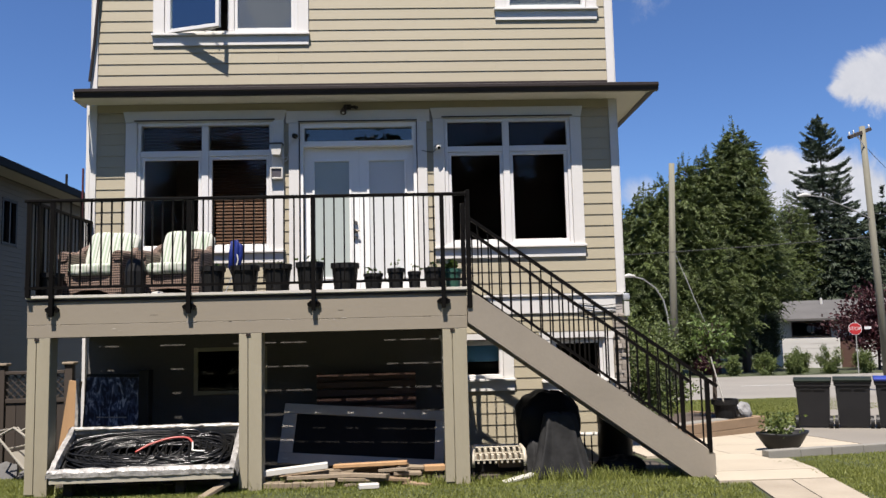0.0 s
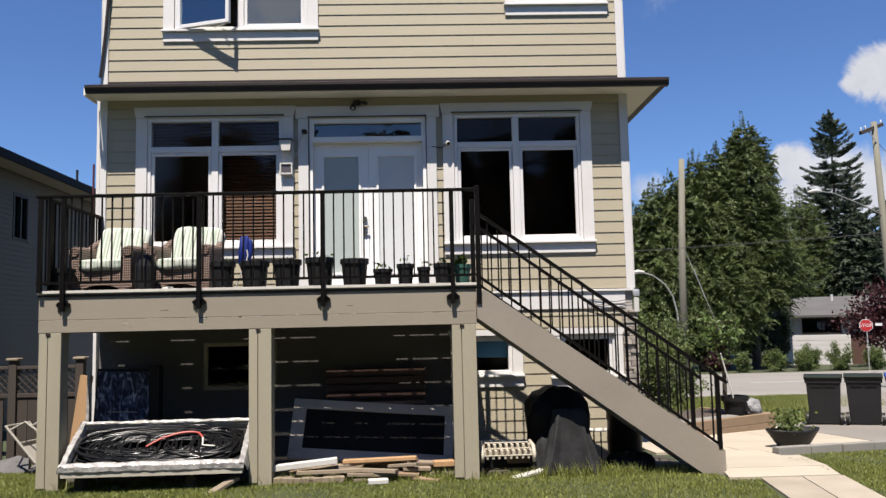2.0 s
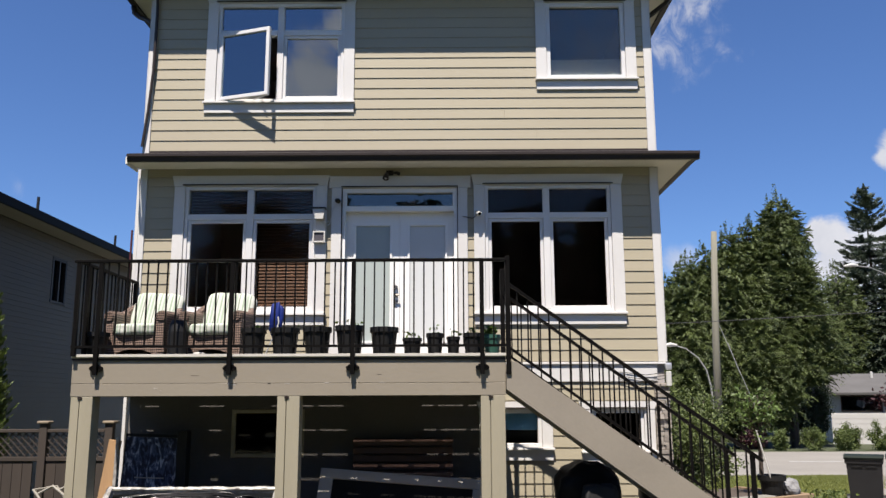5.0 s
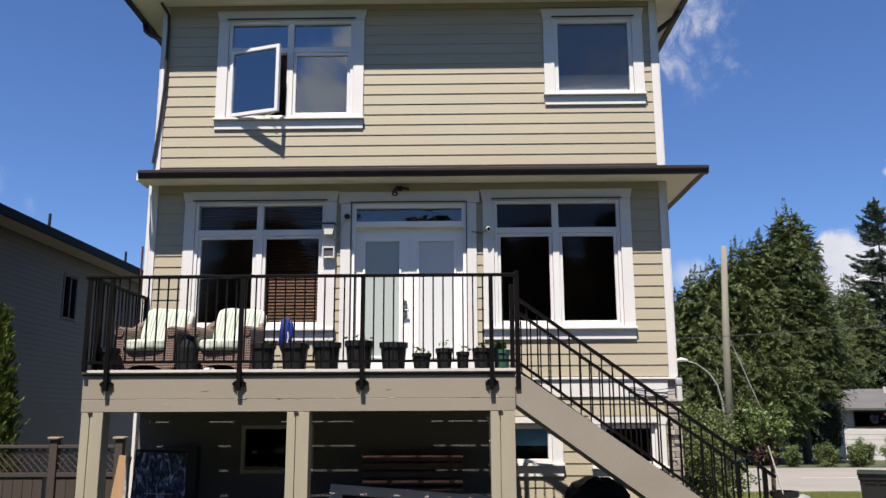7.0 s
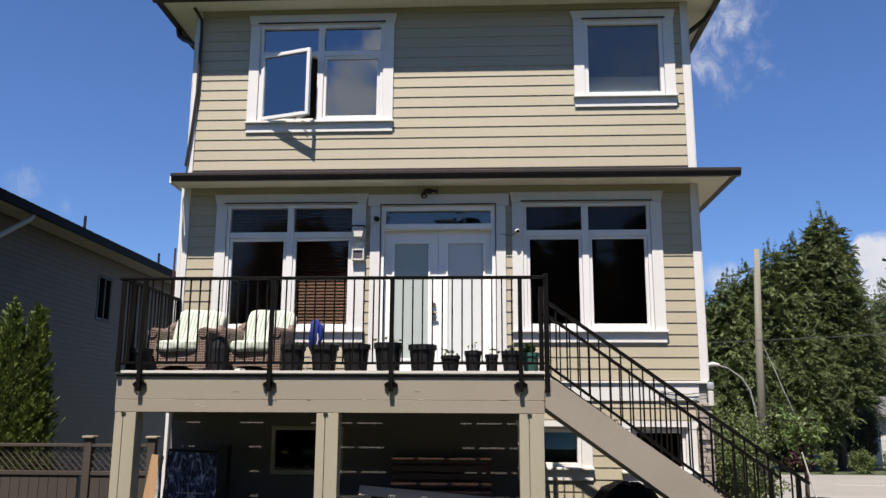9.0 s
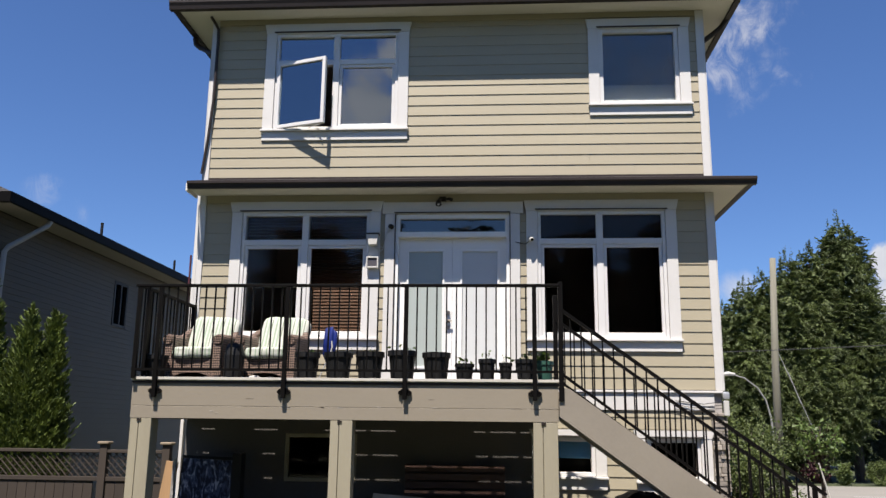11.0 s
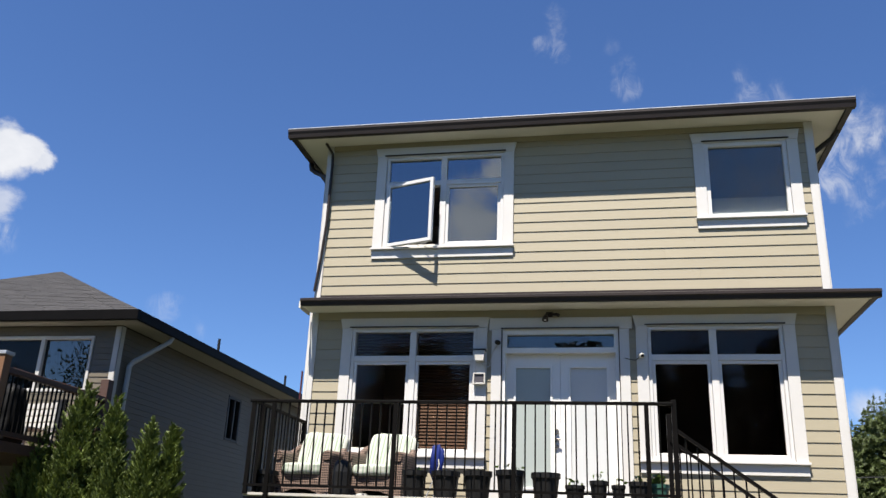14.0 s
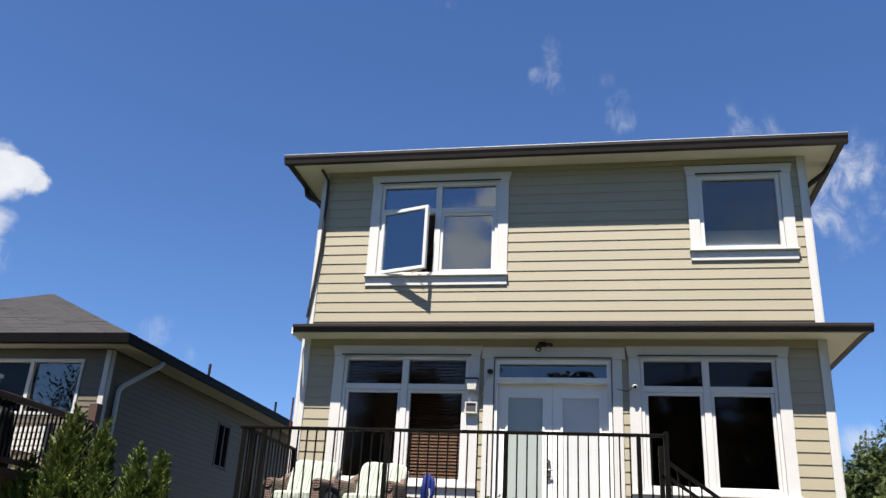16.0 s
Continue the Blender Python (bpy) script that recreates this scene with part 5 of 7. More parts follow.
TRAY_M = pose(-2.472, -1.88, 0.190, 32, 0, 1.5)
tray.matrix_basis = TRAY_M
for x in (-3.3, -2.1):
    thing("support_block", boxm(x - 0.05, x + 0.05, -1.80, -1.70, 0.0, 0.20, bevel=0.006), M["fence"], "dark timber block under the tray", "timber", "tray supports")
    thing("support_block", boxm(x - 0.2, x + 0.2, -1.42, -1.30, -0.05, 0.44, bevel=0.006), M["fence"], "dark timber prop under the tray", "timber", "tray supports")


def hose_loops(seed, turns, x0=-0.88, x1=0.88, lift=0.03):
    """Loose elongated turns of hose that drift over one another inside the tray."""
    rng = random.Random(seed)
    pts = []
    a0, b0, c0, d0 = [rng.uniform(0, 6.28) for _ in range(4)]
    half = (x1 - x0) / 2
    steps = 36
    for i in range(turns * steps):
        a = a0 + 2 * math.pi * i / steps
        t = i / (turns * steps)
        ax = half * (0.80 + 0.20 * math.sin(b0 + 4.1 * t))
        ay = 0.30 * (0.72 + 0.28 * math.sin(c0 + 5.3 * t))
        x = (x0 + x1) / 2 + 0.14 * half * math.sin(d0 + 3.2 * t) + ax * math.copysign(abs(math.cos(a)) ** 0.82, math.cos(a))
        y = TD / 2 + 0.06 * math.sin(a0 + 4.4 * t) + ay * math.copysign(abs(math.sin(a)) ** 0.9, math.sin(a)) + 0.018 * math.sin(2 * a + c0)
        z = lift + 0.022 + 0.012 * math.sin(1.7 * a + b0) + 0.012 * t
        pts.append((max(x0, min(x1, x)), max(0.06, min(TD - 0.06, y)), z))
    return pts


def smooth_path(pts, n=7):
    """Points of a curve that runs smoothly through the given ones."""
    p = [Vector(q) for q in pts]
    p = [p[0] * 2 - p[1]] + p + [p[-1] * 2 - p[-2]]
    out = []
    for a, b, c, d in zip(p, p[1:], p[2:], p[3:]):
        for k in range(n):
            t = k / n
            out.append(0.5 * (2 * b + (c - a) * t + (2 * a - 5 * b + 4 * c - d) * t * t + (3 * b - a - 3 * c + d) * t ** 3))
    return out + [p[-2]]


for k in range(12):
    thing("hose", tubem(hose_loops(k + 1, 5, lift=0.010 + 0.005 * k), 0.0125 if k % 3 else 0.0095, 7), M["hose"], "coiled black rubber hose lying in the tray", "hose", "hoses in the tray", smooth=True, place=TRAY_M)
for k in range(5):
    thing("hose", tubem(hose_loops(k + 40, 3, -0.66 + 0.24 * k, 0.02 + 0.22 * k, 0.062 + 0.003 * k), 0.0115, 7), M["hose"], "coiled black rubber hose lying in the tray", "hose", "hoses in the tray", smooth=True, place=TRAY_M)
thing("hose", tubem(smooth_path([(-0.14, 0.30, 0.115), (0.0, 0.41, 0.13), (0.20, 0.50, 0.135), (0.38, 0.50, 0.135), (0.46, 0.42, 0.13)]), 0.013, 8), M["redhose"], "short faded red hose lying on the black hoses", "hose", "hoses in the tray", smooth=True, place=TRAY_M)
thing("hose_nozzle", tubem(smooth_path([(0.46, 0.42, 0.13), (0.475, 0.34, 0.125), (0.49, 0.29, 0.125), (0.62, 0.27, 0.125)], 4), 0.010, 8), M["plastic_white"], "white plastic pipe end on the hoses", "pipe", smooth=True, place=TRAY_M)

# screen door lying on its side
sd = root("screen_door", "slate grey screen door lying on its long edge", "door")
L, H = 1.97, 0.74
for a in ((-L / 2, L / 2, 0, 0.04, 0, 0.13), (-L / 2, L / 2, 0, 0.04, H - 0.12, H), (-L / 2, -L / 2 + 0.16, 0.001, 0.039, 0.131, H - 0.121), (L / 2 - 0.11, L / 2, 0.001, 0.039, 0.131, H - 0.121)):
    part("stile", boxm(*a, bevel=0.004), M["greydoor"], sd)
part("screen", boxm(-L / 2 + 0.161, L / 2 - 0.111, 0.016, 0.022, 0.131, H - 0.121), M["screen"], sd, "black insect screen")
for k in range(4):
    part("hinge", boxm(-L / 2 + 0.05, -L / 2 + 0.12, -0.006, -0.001, 0.05 + 0.19 * k, 0.065 + 0.19 * k), M["rackplastic"], sd)
sd.matrix_basis = pose(-0.19, -1.02, 0.115, -24, 4.4, 0)

# scrap timber
rng = random.Random(9)
for k in range(28):
    l, w, h = rng.uniform(0.28, 0.95), rng.uniform(0.07, 0.14), rng.uniform(0.03, 0.042)
    x, y = rng.uniform(-0.95, 0.55), rng.uniform(-1.62, -1.22)
    layer = k // 8
    bm = boxm(-l / 2, l / 2, -w / 2, w / 2, 0, h, bevel=0.003)
    thing("plank", bm, M["oldwood"] if k % 4 else M["cedarwood"], "offcut of weathered timber in a scrap pile", "plank", "scrap timber", place=pose(x, y, 0.005 + 0.043 * layer, rng.uniform(-5, 5), rng.uniform(-6, 6), rng.uniform(-28, 28)))
thing("plank", boxm(-0.36, 0.36, -0.05, 0.05, -0.035, 0.035, bevel=0.008), M["plastic_white"], "white painted offcut on the scrap pile", "plank", "scrap timber", place=pose(-0.88, -1.56, 0.19, 0, -5, 4))
thing("plank", boxm(-0.42, 0.42, -0.05, 0.05, -0.02, 0.02, bevel=0.004), M["plywood"], "fresh orange offcut on the scrap pile", "plank", "scrap timber", place=pose(-0.05, -1.45, 0.205, 0, -2, -4))
thing("plank", boxm(-0.12, 0.12, -0.07, 0.07, -0.03, 0.03, bevel=0.004), M["plywood"], "short orange block beside the post", "plank", "scrap timber", place=pose(0.68, -1.4, 0.14, 0, 0, 6))
thing("plank", boxm(-0.11, 0.11, -0.06, 0.06, 0, 0.05, bevel=0.006), M["plastic_white"], "white offcut lying in the grass", "plank", "scrap timber", place=pose(-0.05, -1.86, 0.01, 0, 0, 8))
for k in range(3):
    thing("paving_block", boxm(-0.17, 0.17, -0.1, 0.1, 0, 0.07, bevel=0.008), M["oldwood"], "weathered timber block at the pile's end", "timber", "scrap timber", place=pose(-1.05 + 0.22 * k, -1.62, 0.0, 0, 0, 7 * k - 6))

for k in range(7):
    thing("plank", boxm(-0.3, 0.3, -0.045, 0.045, 0, 0.035, bevel=0.004), M["oldwood"] if k % 3 else M["fence"], "weathered board lying under the tray", "plank", "boards under the tray", place=pose(-3.15 + 0.22 * k, -1.55 + 0.08 * (k % 2), 0.005 + 0.037 * (k % 2), 0, 0, 14 * (k % 3) - 12))
thing("plank", boxm(-0.22, 0.22, -0.05, 0.05, 0, 0.04, bevel=0.006), M["oldwood"], "split timber offcut in the grass before the tray", "plank", "boards under the tray", place=pose(-1.72, -1.95, 0.02, 0, -18, 52))

# film-wrapped panel, plywood and dark boards against the side
pn = root("panel", "panel wrapped in blue patterned film leaning on the wall", "panel")
part("board", boxm(-0.335, 0.335, -0.02, 0.02, 0, 1.22, bevel=0.004), M["bluefilm"], pn)
part("tape", boxm(-0.18, 0.18, -0.026, -0.021, 0.715, 0.73), M["film"], pn, "strip of clear tape")
part("edge", boxm(-0.345, -0.336, -0.024, 0.024, 0, 1.222), M["pot"], pn, "black edge")
part("edge", boxm(-0.345, 0.345, -0.024, 0.024, 1.224, 1.26), M["pot"], pn, "black edge")
pn.matrix_basis = pose(-3.36, -0.42, 0.0, -4, 2, 3)
thing("dark_panel", boxm(-0.06, 0.06, -0.2, 0.2, 0, 1.30, bevel=0.004), M["pot"], "dark board standing beside the wrapped panel", "board", place=pose(-2.93, -0.35, 0.0, 0, 0, 10))
thing("plywood_sheet", boxm(-0.075, 0.075, -0.02, 0.02, 0, 1.20), M["plywood"], "orange plywood edge leaning in the corner", "plywood", place=pose(-3.93, -0.45, 0.0, 0, 8, 0))
thing("plywood_sheet", boxm(-0.018, 0.018, -0.02, 0.02, 0, 1.22), M["film"], "white wrapped strip beside the plywood", "board", place=pose(-3.735, -0.50, 0.0, 0, 1, 0))

# slatted bench leaning on the wall
be = root("bench", "red-brown slatted garden bench against the wall", "bench")
for k in range(5):
    part("slat", boxm(-0.64, 0.64, -0.02, 0.015, 0.36 + 0.10 * k, 0.44 + 0.10 * k, bevel=0.004), M["redwood"], be)
for k in range(4):
    part("slat", boxm(-0.64, 0.64, -0.45 + 0.11 * k, -0.36 + 0.11 * k, 0.40, 0.425, bevel=0.004), M["redwood"], be)
for sx in (-0.6, 0.6):
    part("leg", boxm(sx - 0.03, sx + 0.03, -0.44, -0.38, 0, 0.398), M["redwood"], be)
    part("leg", boxm(sx - 0.03, sx + 0.03, 0.017, 0.06, 0, 0.86), M["redwood"], be)
be.matrix_basis = pose(-0.15, -0.22, 0.36 - 0.02)
thing("crate", boxm(-0.75, 0.45, -0.62, -0.12, 0.0, 0.34, bevel=0.01), M["fence"], "dark timber crate under the bench", "crate")


# ---- beside and under the stairs ----
def draped_cover(name, profile, label, mat, cat, folds, seed, square=0.0, seg=48, creases=0.09):
    """A cover hanging in folds: rings of (half-width x, half-depth y, z)."""
    rng = random.Random(seed)
    bm = bmesh.new()
    rings = []
    top = profile[-1][2]
    phase = [rng.uniform(0, 6.28) for _ in range(3)]
    fine = []
    for (a, b, c), (d, e, f) in zip(profile, profile[1:]):
        fine += [(a + (d - a) * u, b + (e - b) * u, c + (f - c) * u) for u in (0, 0.33, 0.67)]
    for rx, ry, z in fine + [profile[-1]]:
        ring = []
        hang = max(0.0, 1 - z / top) ** 0.6
        for k in range(seg):
            a = 2 * math.pi * k / seg
            c, s = math.cos(a), math.sin(a)
            e = 1 - square
            wx, wy = math.copysign(abs(c) ** e, c), math.copysign(abs(s) ** e, s)
            w = 1 + hang * folds * (0.6 * math.sin(7 * a + phase[0] + 1.5 * z) + 0.4 * math.sin(13 * a + phase[1]) + 0.3 * math.sin(4 * a + phase[2]))
            crease = noise.noise(Vector((5 * rx * wx + seed, 5 * ry * wy, 4 * z))) + 0.6 * noise.noise(Vector((14 * rx * wx, 14 * ry * wy + seed, 9 * z)))
            w += creases * crease
            ring.append(bm.verts.new((rx * wx * w, ry * wy * w, z + 0.012 * math.sin(5 * a + phase[1]) + 0.02 * crease)))
        rings.append(ring)
    for a, b in zip(rings, rings[1:]):
        for k in range(seg):
            bm.faces.new((a[k], a[(k + 1) % seg], b[(k + 1) % seg], b[k]))
    bm.faces.new(rings[-1])
    bm.faces.new(rings[0][::-1])
    return thing(name, bm, M[mat], label, cat, smooth=True)


draped_cover("covered_grill", [(0.37, 0.28, -0.02), (0.375, 0.285, 0.3), (0.385, 0.29, 0.6), (0.36, 0.27, 0.76), (0.29, 0.22, 0.87), (0.17, 0.14, 0.93), (0.05, 0.05, 0.945)], "barbecue under a black vinyl cover", "tarp_black", "barbecue", 0.035, 2, 0.35).matrix_basis = pose(2.08, -0.95, 0.0, 0, 0, 5)
draped_cover("tarp", [(0.31, 0.23, -0.02), (0.265, 0.20, 0.18), (0.22, 0.17, 0.42), (0.19, 0.15, 0.62), (0.18, 0.14, 0.69), (0.165, 0.13, 0.71), (0.03, 0.03, 0.715)], "grey dusty tarp draped over a stand", "tarp_grey", "tarp", 0.26, 5, 0.6, 72, 0.03).matrix_basis = pose(2.14, -1.42, 0.0)
draped_cover("tarp", [(0.16, 0.12, -0.01), (0.13, 0.10, 0.15), (0.10, 0.08, 0.30), (0.05, 0.04, 0.40)], "small grey crumpled tarp beside the covered barbecue", "tarp_grey", "tarp", 0.16, 8).matrix_basis = pose(1.86, -1.33, 0.0)
rk = root("plastic_rack", "yellowed white plastic rack with rows of holes in the grass", "rack")
frame_bm = bmesh.new()
for a in ((-0.30, 0.30, 0.275, 0.287), (-0.30, 0.30, 0.345, 0.356), (-0.30, 0.30, 0.405, 0.42)):
    box(frame_bm, a[0], a[1], -0.16 + (a[2] - 0.275) * 1.6, -0.13 + (a[2] - 0.275) * 1.6, a[2], a[3], 0.003)
part("rail", frame_bm, M["rackplastic"], rk)
for row, z in enumerate((0.288, 0.357)):
    for k in range(9):
        x = -0.285 + 0.07125 * k
        y = -0.158 + (z - 0.275) * 1.6
        part("divider", boxm(x - 0.017, x + 0.017, y, y + 0.10, z, z + 0.055 if row == 0 else z + 0.047, bevel=0.004), M["rackplastic"], rk)
part("back_sheet", boxm(-0.29, 0.29, 0.07, 0.078, 0.26, 0.40), M["oldwood"], rk, "brown inner sheet")
for k in range(8):
    x = -0.25 + 0.0714 * k
    part("tooth", boxm(x - 0.014, x + 0.014, -0.155, -0.125, 0.235, 0.274, bevel=0.005), M["rackplastic"], rk)
for sx in (-0.315, 0.315):
    part("end_rail", tubem([(sx, -0.17, 0.20), (sx, -0.165, 0.30), (sx, -0.10, 0.39), (sx * 0.96, 0.06, 0.43), (sx * 0.95, 0.09, 0.30)], [0.022, 0.026, 0.026, 0.022, 0.015], 10), M["rackplastic"], rk, smooth=True)
    for sy in (-0.15, 0.08):
        part("leg", boxm(sx - 0.014, sx + 0.014, sy - 0.014, sy + 0.014, 0, 0.30), M["fence"], rk, "dark leg")
rk.matrix_basis = pose(1.405, -1.40, -0.02, 0, 0, 2) @ Matrix.Diagonal((0.94, 1, 0.88, 1))
thing("sheet", boxm(-0.34, 0.34, -0.03, 0.03, 0.30, 0.318, bevel=0.004), M["nbtrim"], "grey-white board lying behind the rack", "board", place=pose(1.42, -0.93, 0.0))
thing("block", boxm(-0.30, 0.30, -0.05, 0.05, 0, 0.299, bevel=0.01), M["pot"], "black box carrying a pale board", "box", place=pose(1.42, -0.93, 0.0))
thing("plank", boxm(-0.16, 0.16, -0.05, 0.05, 0, 0.13, bevel=0.005), M["cedarwood"], "orange timber block behind the rack", "plank", "scrap timber", place=pose(1.60, -1.20, 0.09))
thing("plank", boxm(-0.2, 0.2, -0.05, 0.05, 0, 0.03, bevel=0.004), M["plastic_white"], "white offcut in the grass by the rack", "plank", "scrap timber", place=pose(1.62, -1.62, 0.01, 3, -8, 24))
dr = bmesh.new()
lathe(dr, [(0.20, 0), (0.215, 0.02), (0.21, 0.26), (0.22, 0.28), (0.21, 0.54), (0.22, 0.56), (0.215, 0.80), (0.19, 0.81)], 22)
thing("drum", dr, M["bin"], "dark grey plastic drum under the stairs", "drum", place=Matrix.Translation((2.98, -0.58, -0.06)), smooth=True)
draped_cover("tarp", [(0.30, 0.20, -0.02), (0.29, 0.19, 0.10), (0.24, 0.15, 0.17), (0.08, 0.06, 0.20)], "black crumpled sheet at the foot of the drum", "tarp_black", "tarp", 0.12, 14).matrix_basis = pose(2.85, -1.36, 0.0)
rl = root("low_rack", "low white and black metal rack by the wall", "rack")
part("top", boxm(-0.2, 0.2, -0.1, 0.1, 0.36, 0.385, bevel=0.006), M["plastic_white"], rl)
for k in range(5):
    part("bar", tubem([(-0.18 + 0.09 * k, -0.09, 0), (-0.18 + 0.09 * k, -0.09, 0.36)], 0.009, 6), M["black"], rl)
rl.matrix_basis = pose(2.62, -0.35, -0.03)

# ---- surroundings ----
def layered_spruce(name, label, height, seed, sprays, spray):
    """A spruce of flat, tiered boughs: each bough dips, turns up at its tip and carries needles on both sides."""
    rng = np.random.default_rng(seed)
    tree = root(name, label, "tree")
    up = np.array([0.0, 0.0, 1.0])
    bm = bmesh.new()
    tube(bm, [(0, 0, height * g) for g in (-0.01, 0.1, 0.35, 0.65, 0.985)], [height * 0.018, height * 0.014, height * 0.010, height * 0.005, 0.012], 9)
    centres, ways, faces, sizes = [], [], [], []
    below = 0.12
    while below < height * 0.88:
        radius = min(2.75 * (below / 8.0) ** 0.70, 3.9)
        for k in range(int(7 + min(1.5 * below, 9.0))):
            a = rng.uniform(0, 2 * math.pi)
            r = radius * rng.uniform(0.68, 1.16) + 0.10
            out = np.array([math.cos(a), math.sin(a), 0.0])
            side = np.cross(out, up)
            foot = up * (height - below + rng.normal(0, 0.10))
            rise = rng.normal(0.30, 0.12) if below < 3.0 else rng.normal(0.0, 0.10)
            if rng.random() < 0.5:
                tube(bm, [foot, foot + out * r * 0.5 + up * (rise * 0.5 - 0.06) * r, foot + out * r * 0.9 + up * (rise - 0.06) * r], [0.012 + 0.008 * r, 0.008 + 0.004 * r, 0.004], 4)
            n = int(sprays * (0.15 + r / 3.0))
            t = rng.random((n, 1)) ** 0.62
            s = rng.random((n, 1)) ** 0.85
            sgn = np.where(rng.random((n, 1)) < 0.5, -1.0, 1.0)
            w = r * 0.30 * (1.12 - t) * s
            z = (rise * t - 0.30 * t * (1 - t) + 0.12 * t ** 4) * r - 0.16 * w
            p = foot + out * (t * r + 0.35 * w) + side * sgn * w + up * z
            p += rng.normal(size=(n, 3)) * [0.05, 0.05, 0.045]
            centres.append(p)
            ways.append(out * (0.75 + 0.3 * t) + side * sgn * (0.6 + 0.3 * s) + up * (rise - 0.22 + 0.55 * t ** 3) + rng.normal(size=(n, 3)) * 0.22)
            faces.append(np.tile(up, (n, 1)) + rng.normal(size=(n, 3)) * 0.45)
            sizes.append(spray * rng.uniform(0.6, 1.3, n) * (0.75 + 0.25 * min(1.0, r)))
        below += 0.20 + 0.34 * min(1.0, below / 3.0) + rng.uniform(-0.06, 0.06)
    # the two leading shoots
    for x, tall in ((0.0, 0.35), (-0.38, 0.05)):
        n = 110
        c = rng.random(n)
        ring = rng.uniform(0, 6.28, n)
        q = 0.16 * (1.02 - c)
        centres.append(np.stack([x + q * np.cos(ring), q * np.sin(ring), height - 0.55 + c * (0.55 + tall)], 1))
        ways.append(np.stack([np.cos(ring), np.sin(ring), np.full(n, 0.7)], 1))
        faces.append(rng.normal(size=(n, 3)))
        sizes.append(spray * rng.uniform(0.5, 0.9, n))
    part("trunk", bm, M["bark"], tree, "brown bark trunk and limbs")
    me = leaves_mesh("crown", np.concatenate(centres), np.concatenate(ways), np.concatenate(sizes), M["spruce"], 0.24, 0.3, rng, np.concatenate(faces))
    part("crown", me, None, tree)
    return tree


def fan_tree(name, label, height, radius, seed, mat, fans, sprays, spray, reach, taper=0.42, base=0.06, droop=0.6, lift=0.0, group="", wide=0.26, lumps=0.14, depth=0.3, leaders=0, core=0.2, loose=0.3, upright=0.0, slim=0.46):
    """A conifer hung with feathered fans: each fan is a curved rib with rows of narrow sprays on both sides."""
    rng = np.random.default_rng(seed)
    tree = root(name, label, "tree", group)
    up = np.array([0.0, 0.0, 1.0])
    ph = rng.uniform(0, 6.28, 3)

    def reach_at(f, a):
        prof = (1 - f) ** taper * np.minimum(1.0, 0.62 + (f - base) * 5.0)
        return radius * prof * (1 + lumps / 1.6 * (np.sin(3 * a + ph[0] + (9 - 6 * upright) * f) + 0.7 * np.sin(5 * a + ph[1] - (15 - 12 * upright) * f) + 0.6 * np.sin(9 * a + ph[2] + 23 * f)))

    u = rng.random(fans)
    f = base + (0.995 - base) * (1 - (1 - u) ** (1 / (1 + taper)))
    a = rng.uniform(0, 2 * math.pi, fans)
    rs = reach_at(f, a) * (1 - depth * rng.random(fans) ** 1.6) + 0.02
    long = reach * (0.5 + 1.1 * rng.random(fans) ** 1.6) * np.clip(0.12 + 1.1 * (1 - f) ** 0.55, 0.12, 1.0)
    turn = a + rng.normal(0, 0.4, fans)
    out = np.stack([np.cos(turn), np.sin(turn), np.zeros(fans)], 1)
    start = np.stack([np.cos(a) * (rs - 0.6 * long), np.sin(a) * (rs - 0.6 * long), height * f + 0.25 * droop * long], 1)
    sag = np.clip(rng.normal(0.7, 0.8, fans), -0.9, 2.0)
    bm = bmesh.new()
    tube(bm, [(0, 0, height * g) for g in (-0.01, 0.1, 0.35, 0.65, 0.985)], [height * 0.022, height * 0.017, height * 0.012, height * 0.006, 0.012], 9)
    for k in range(0, fans, max(1, fans // 110)):
        tube(bm, [(0, 0, height * f[k]), start[k] * [0.6, 0.6, 1], start[k]], [float(0.02 + 0.006 * rs[k]), float(0.014 + 0.004 * rs[k]), 0.006], 5)
    part("trunk", bm, M["bark"], tree, "brown bark trunk and limbs")
    n = fans * sprays
    i = np.repeat(np.arange(fans), sprays)
    L = long[i][:, None]
    O = out[i]
    side = np.cross(O, up)
    s = rng.random((n, 1)) ** 0.8
    t = rng.random((n, 1))
    sgn = np.where(rng.random((n, 1)) < 0.5, -1.0, 1.0)
    w = L * slim * (1.05 - 0.75 * s) * t
    roll = rng.normal(0, 0.5, fans)[i][:, None]
    fall = droop * sag[i][:, None]
    pos = start[i] + O * (L * s + 0.4 * w) + side * w * sgn + up * (L * (lift * s - fall * s * s) - fall * 0.8 * w + lift * 0.5 * w + roll * w * sgn)
    way = O * (0.65 + 0.2 * s) + side * sgn * (0.25 + 0.6 * t) + up * (lift - fall * (0.35 + 1.5 * s)) + rng.normal(size=(n, 3)) * loose
    face = O * (0.55 + upright) + up * (0.75 - 0.6 * upright) + side * roll * 1.2 + rng.normal(size=(n, 3)) * 0.6
    size = spray * (0.55 + 0.8 * rng.random(n)) * (1.15 - 0.4 * s[:, 0])
    # sparse dark filling near the trunk
    m = int(fans * sprays * core * 0.12)
    g = base + (0.93 - base) * rng.random(m) ** 1.2
    b = rng.uniform(0, 2 * math.pi, m)
    rc = reach_at(g, b) * rng.uniform(0.25, 0.72, m)
    pos2 = np.stack([rc * np.cos(b), rc * np.sin(b), height * g], 1)
    way2 = rng.normal(size=(m, 3)) - up * 0.3
    # bare-ended leader shoots standing out of the top
    lead_p, lead_w = [], []
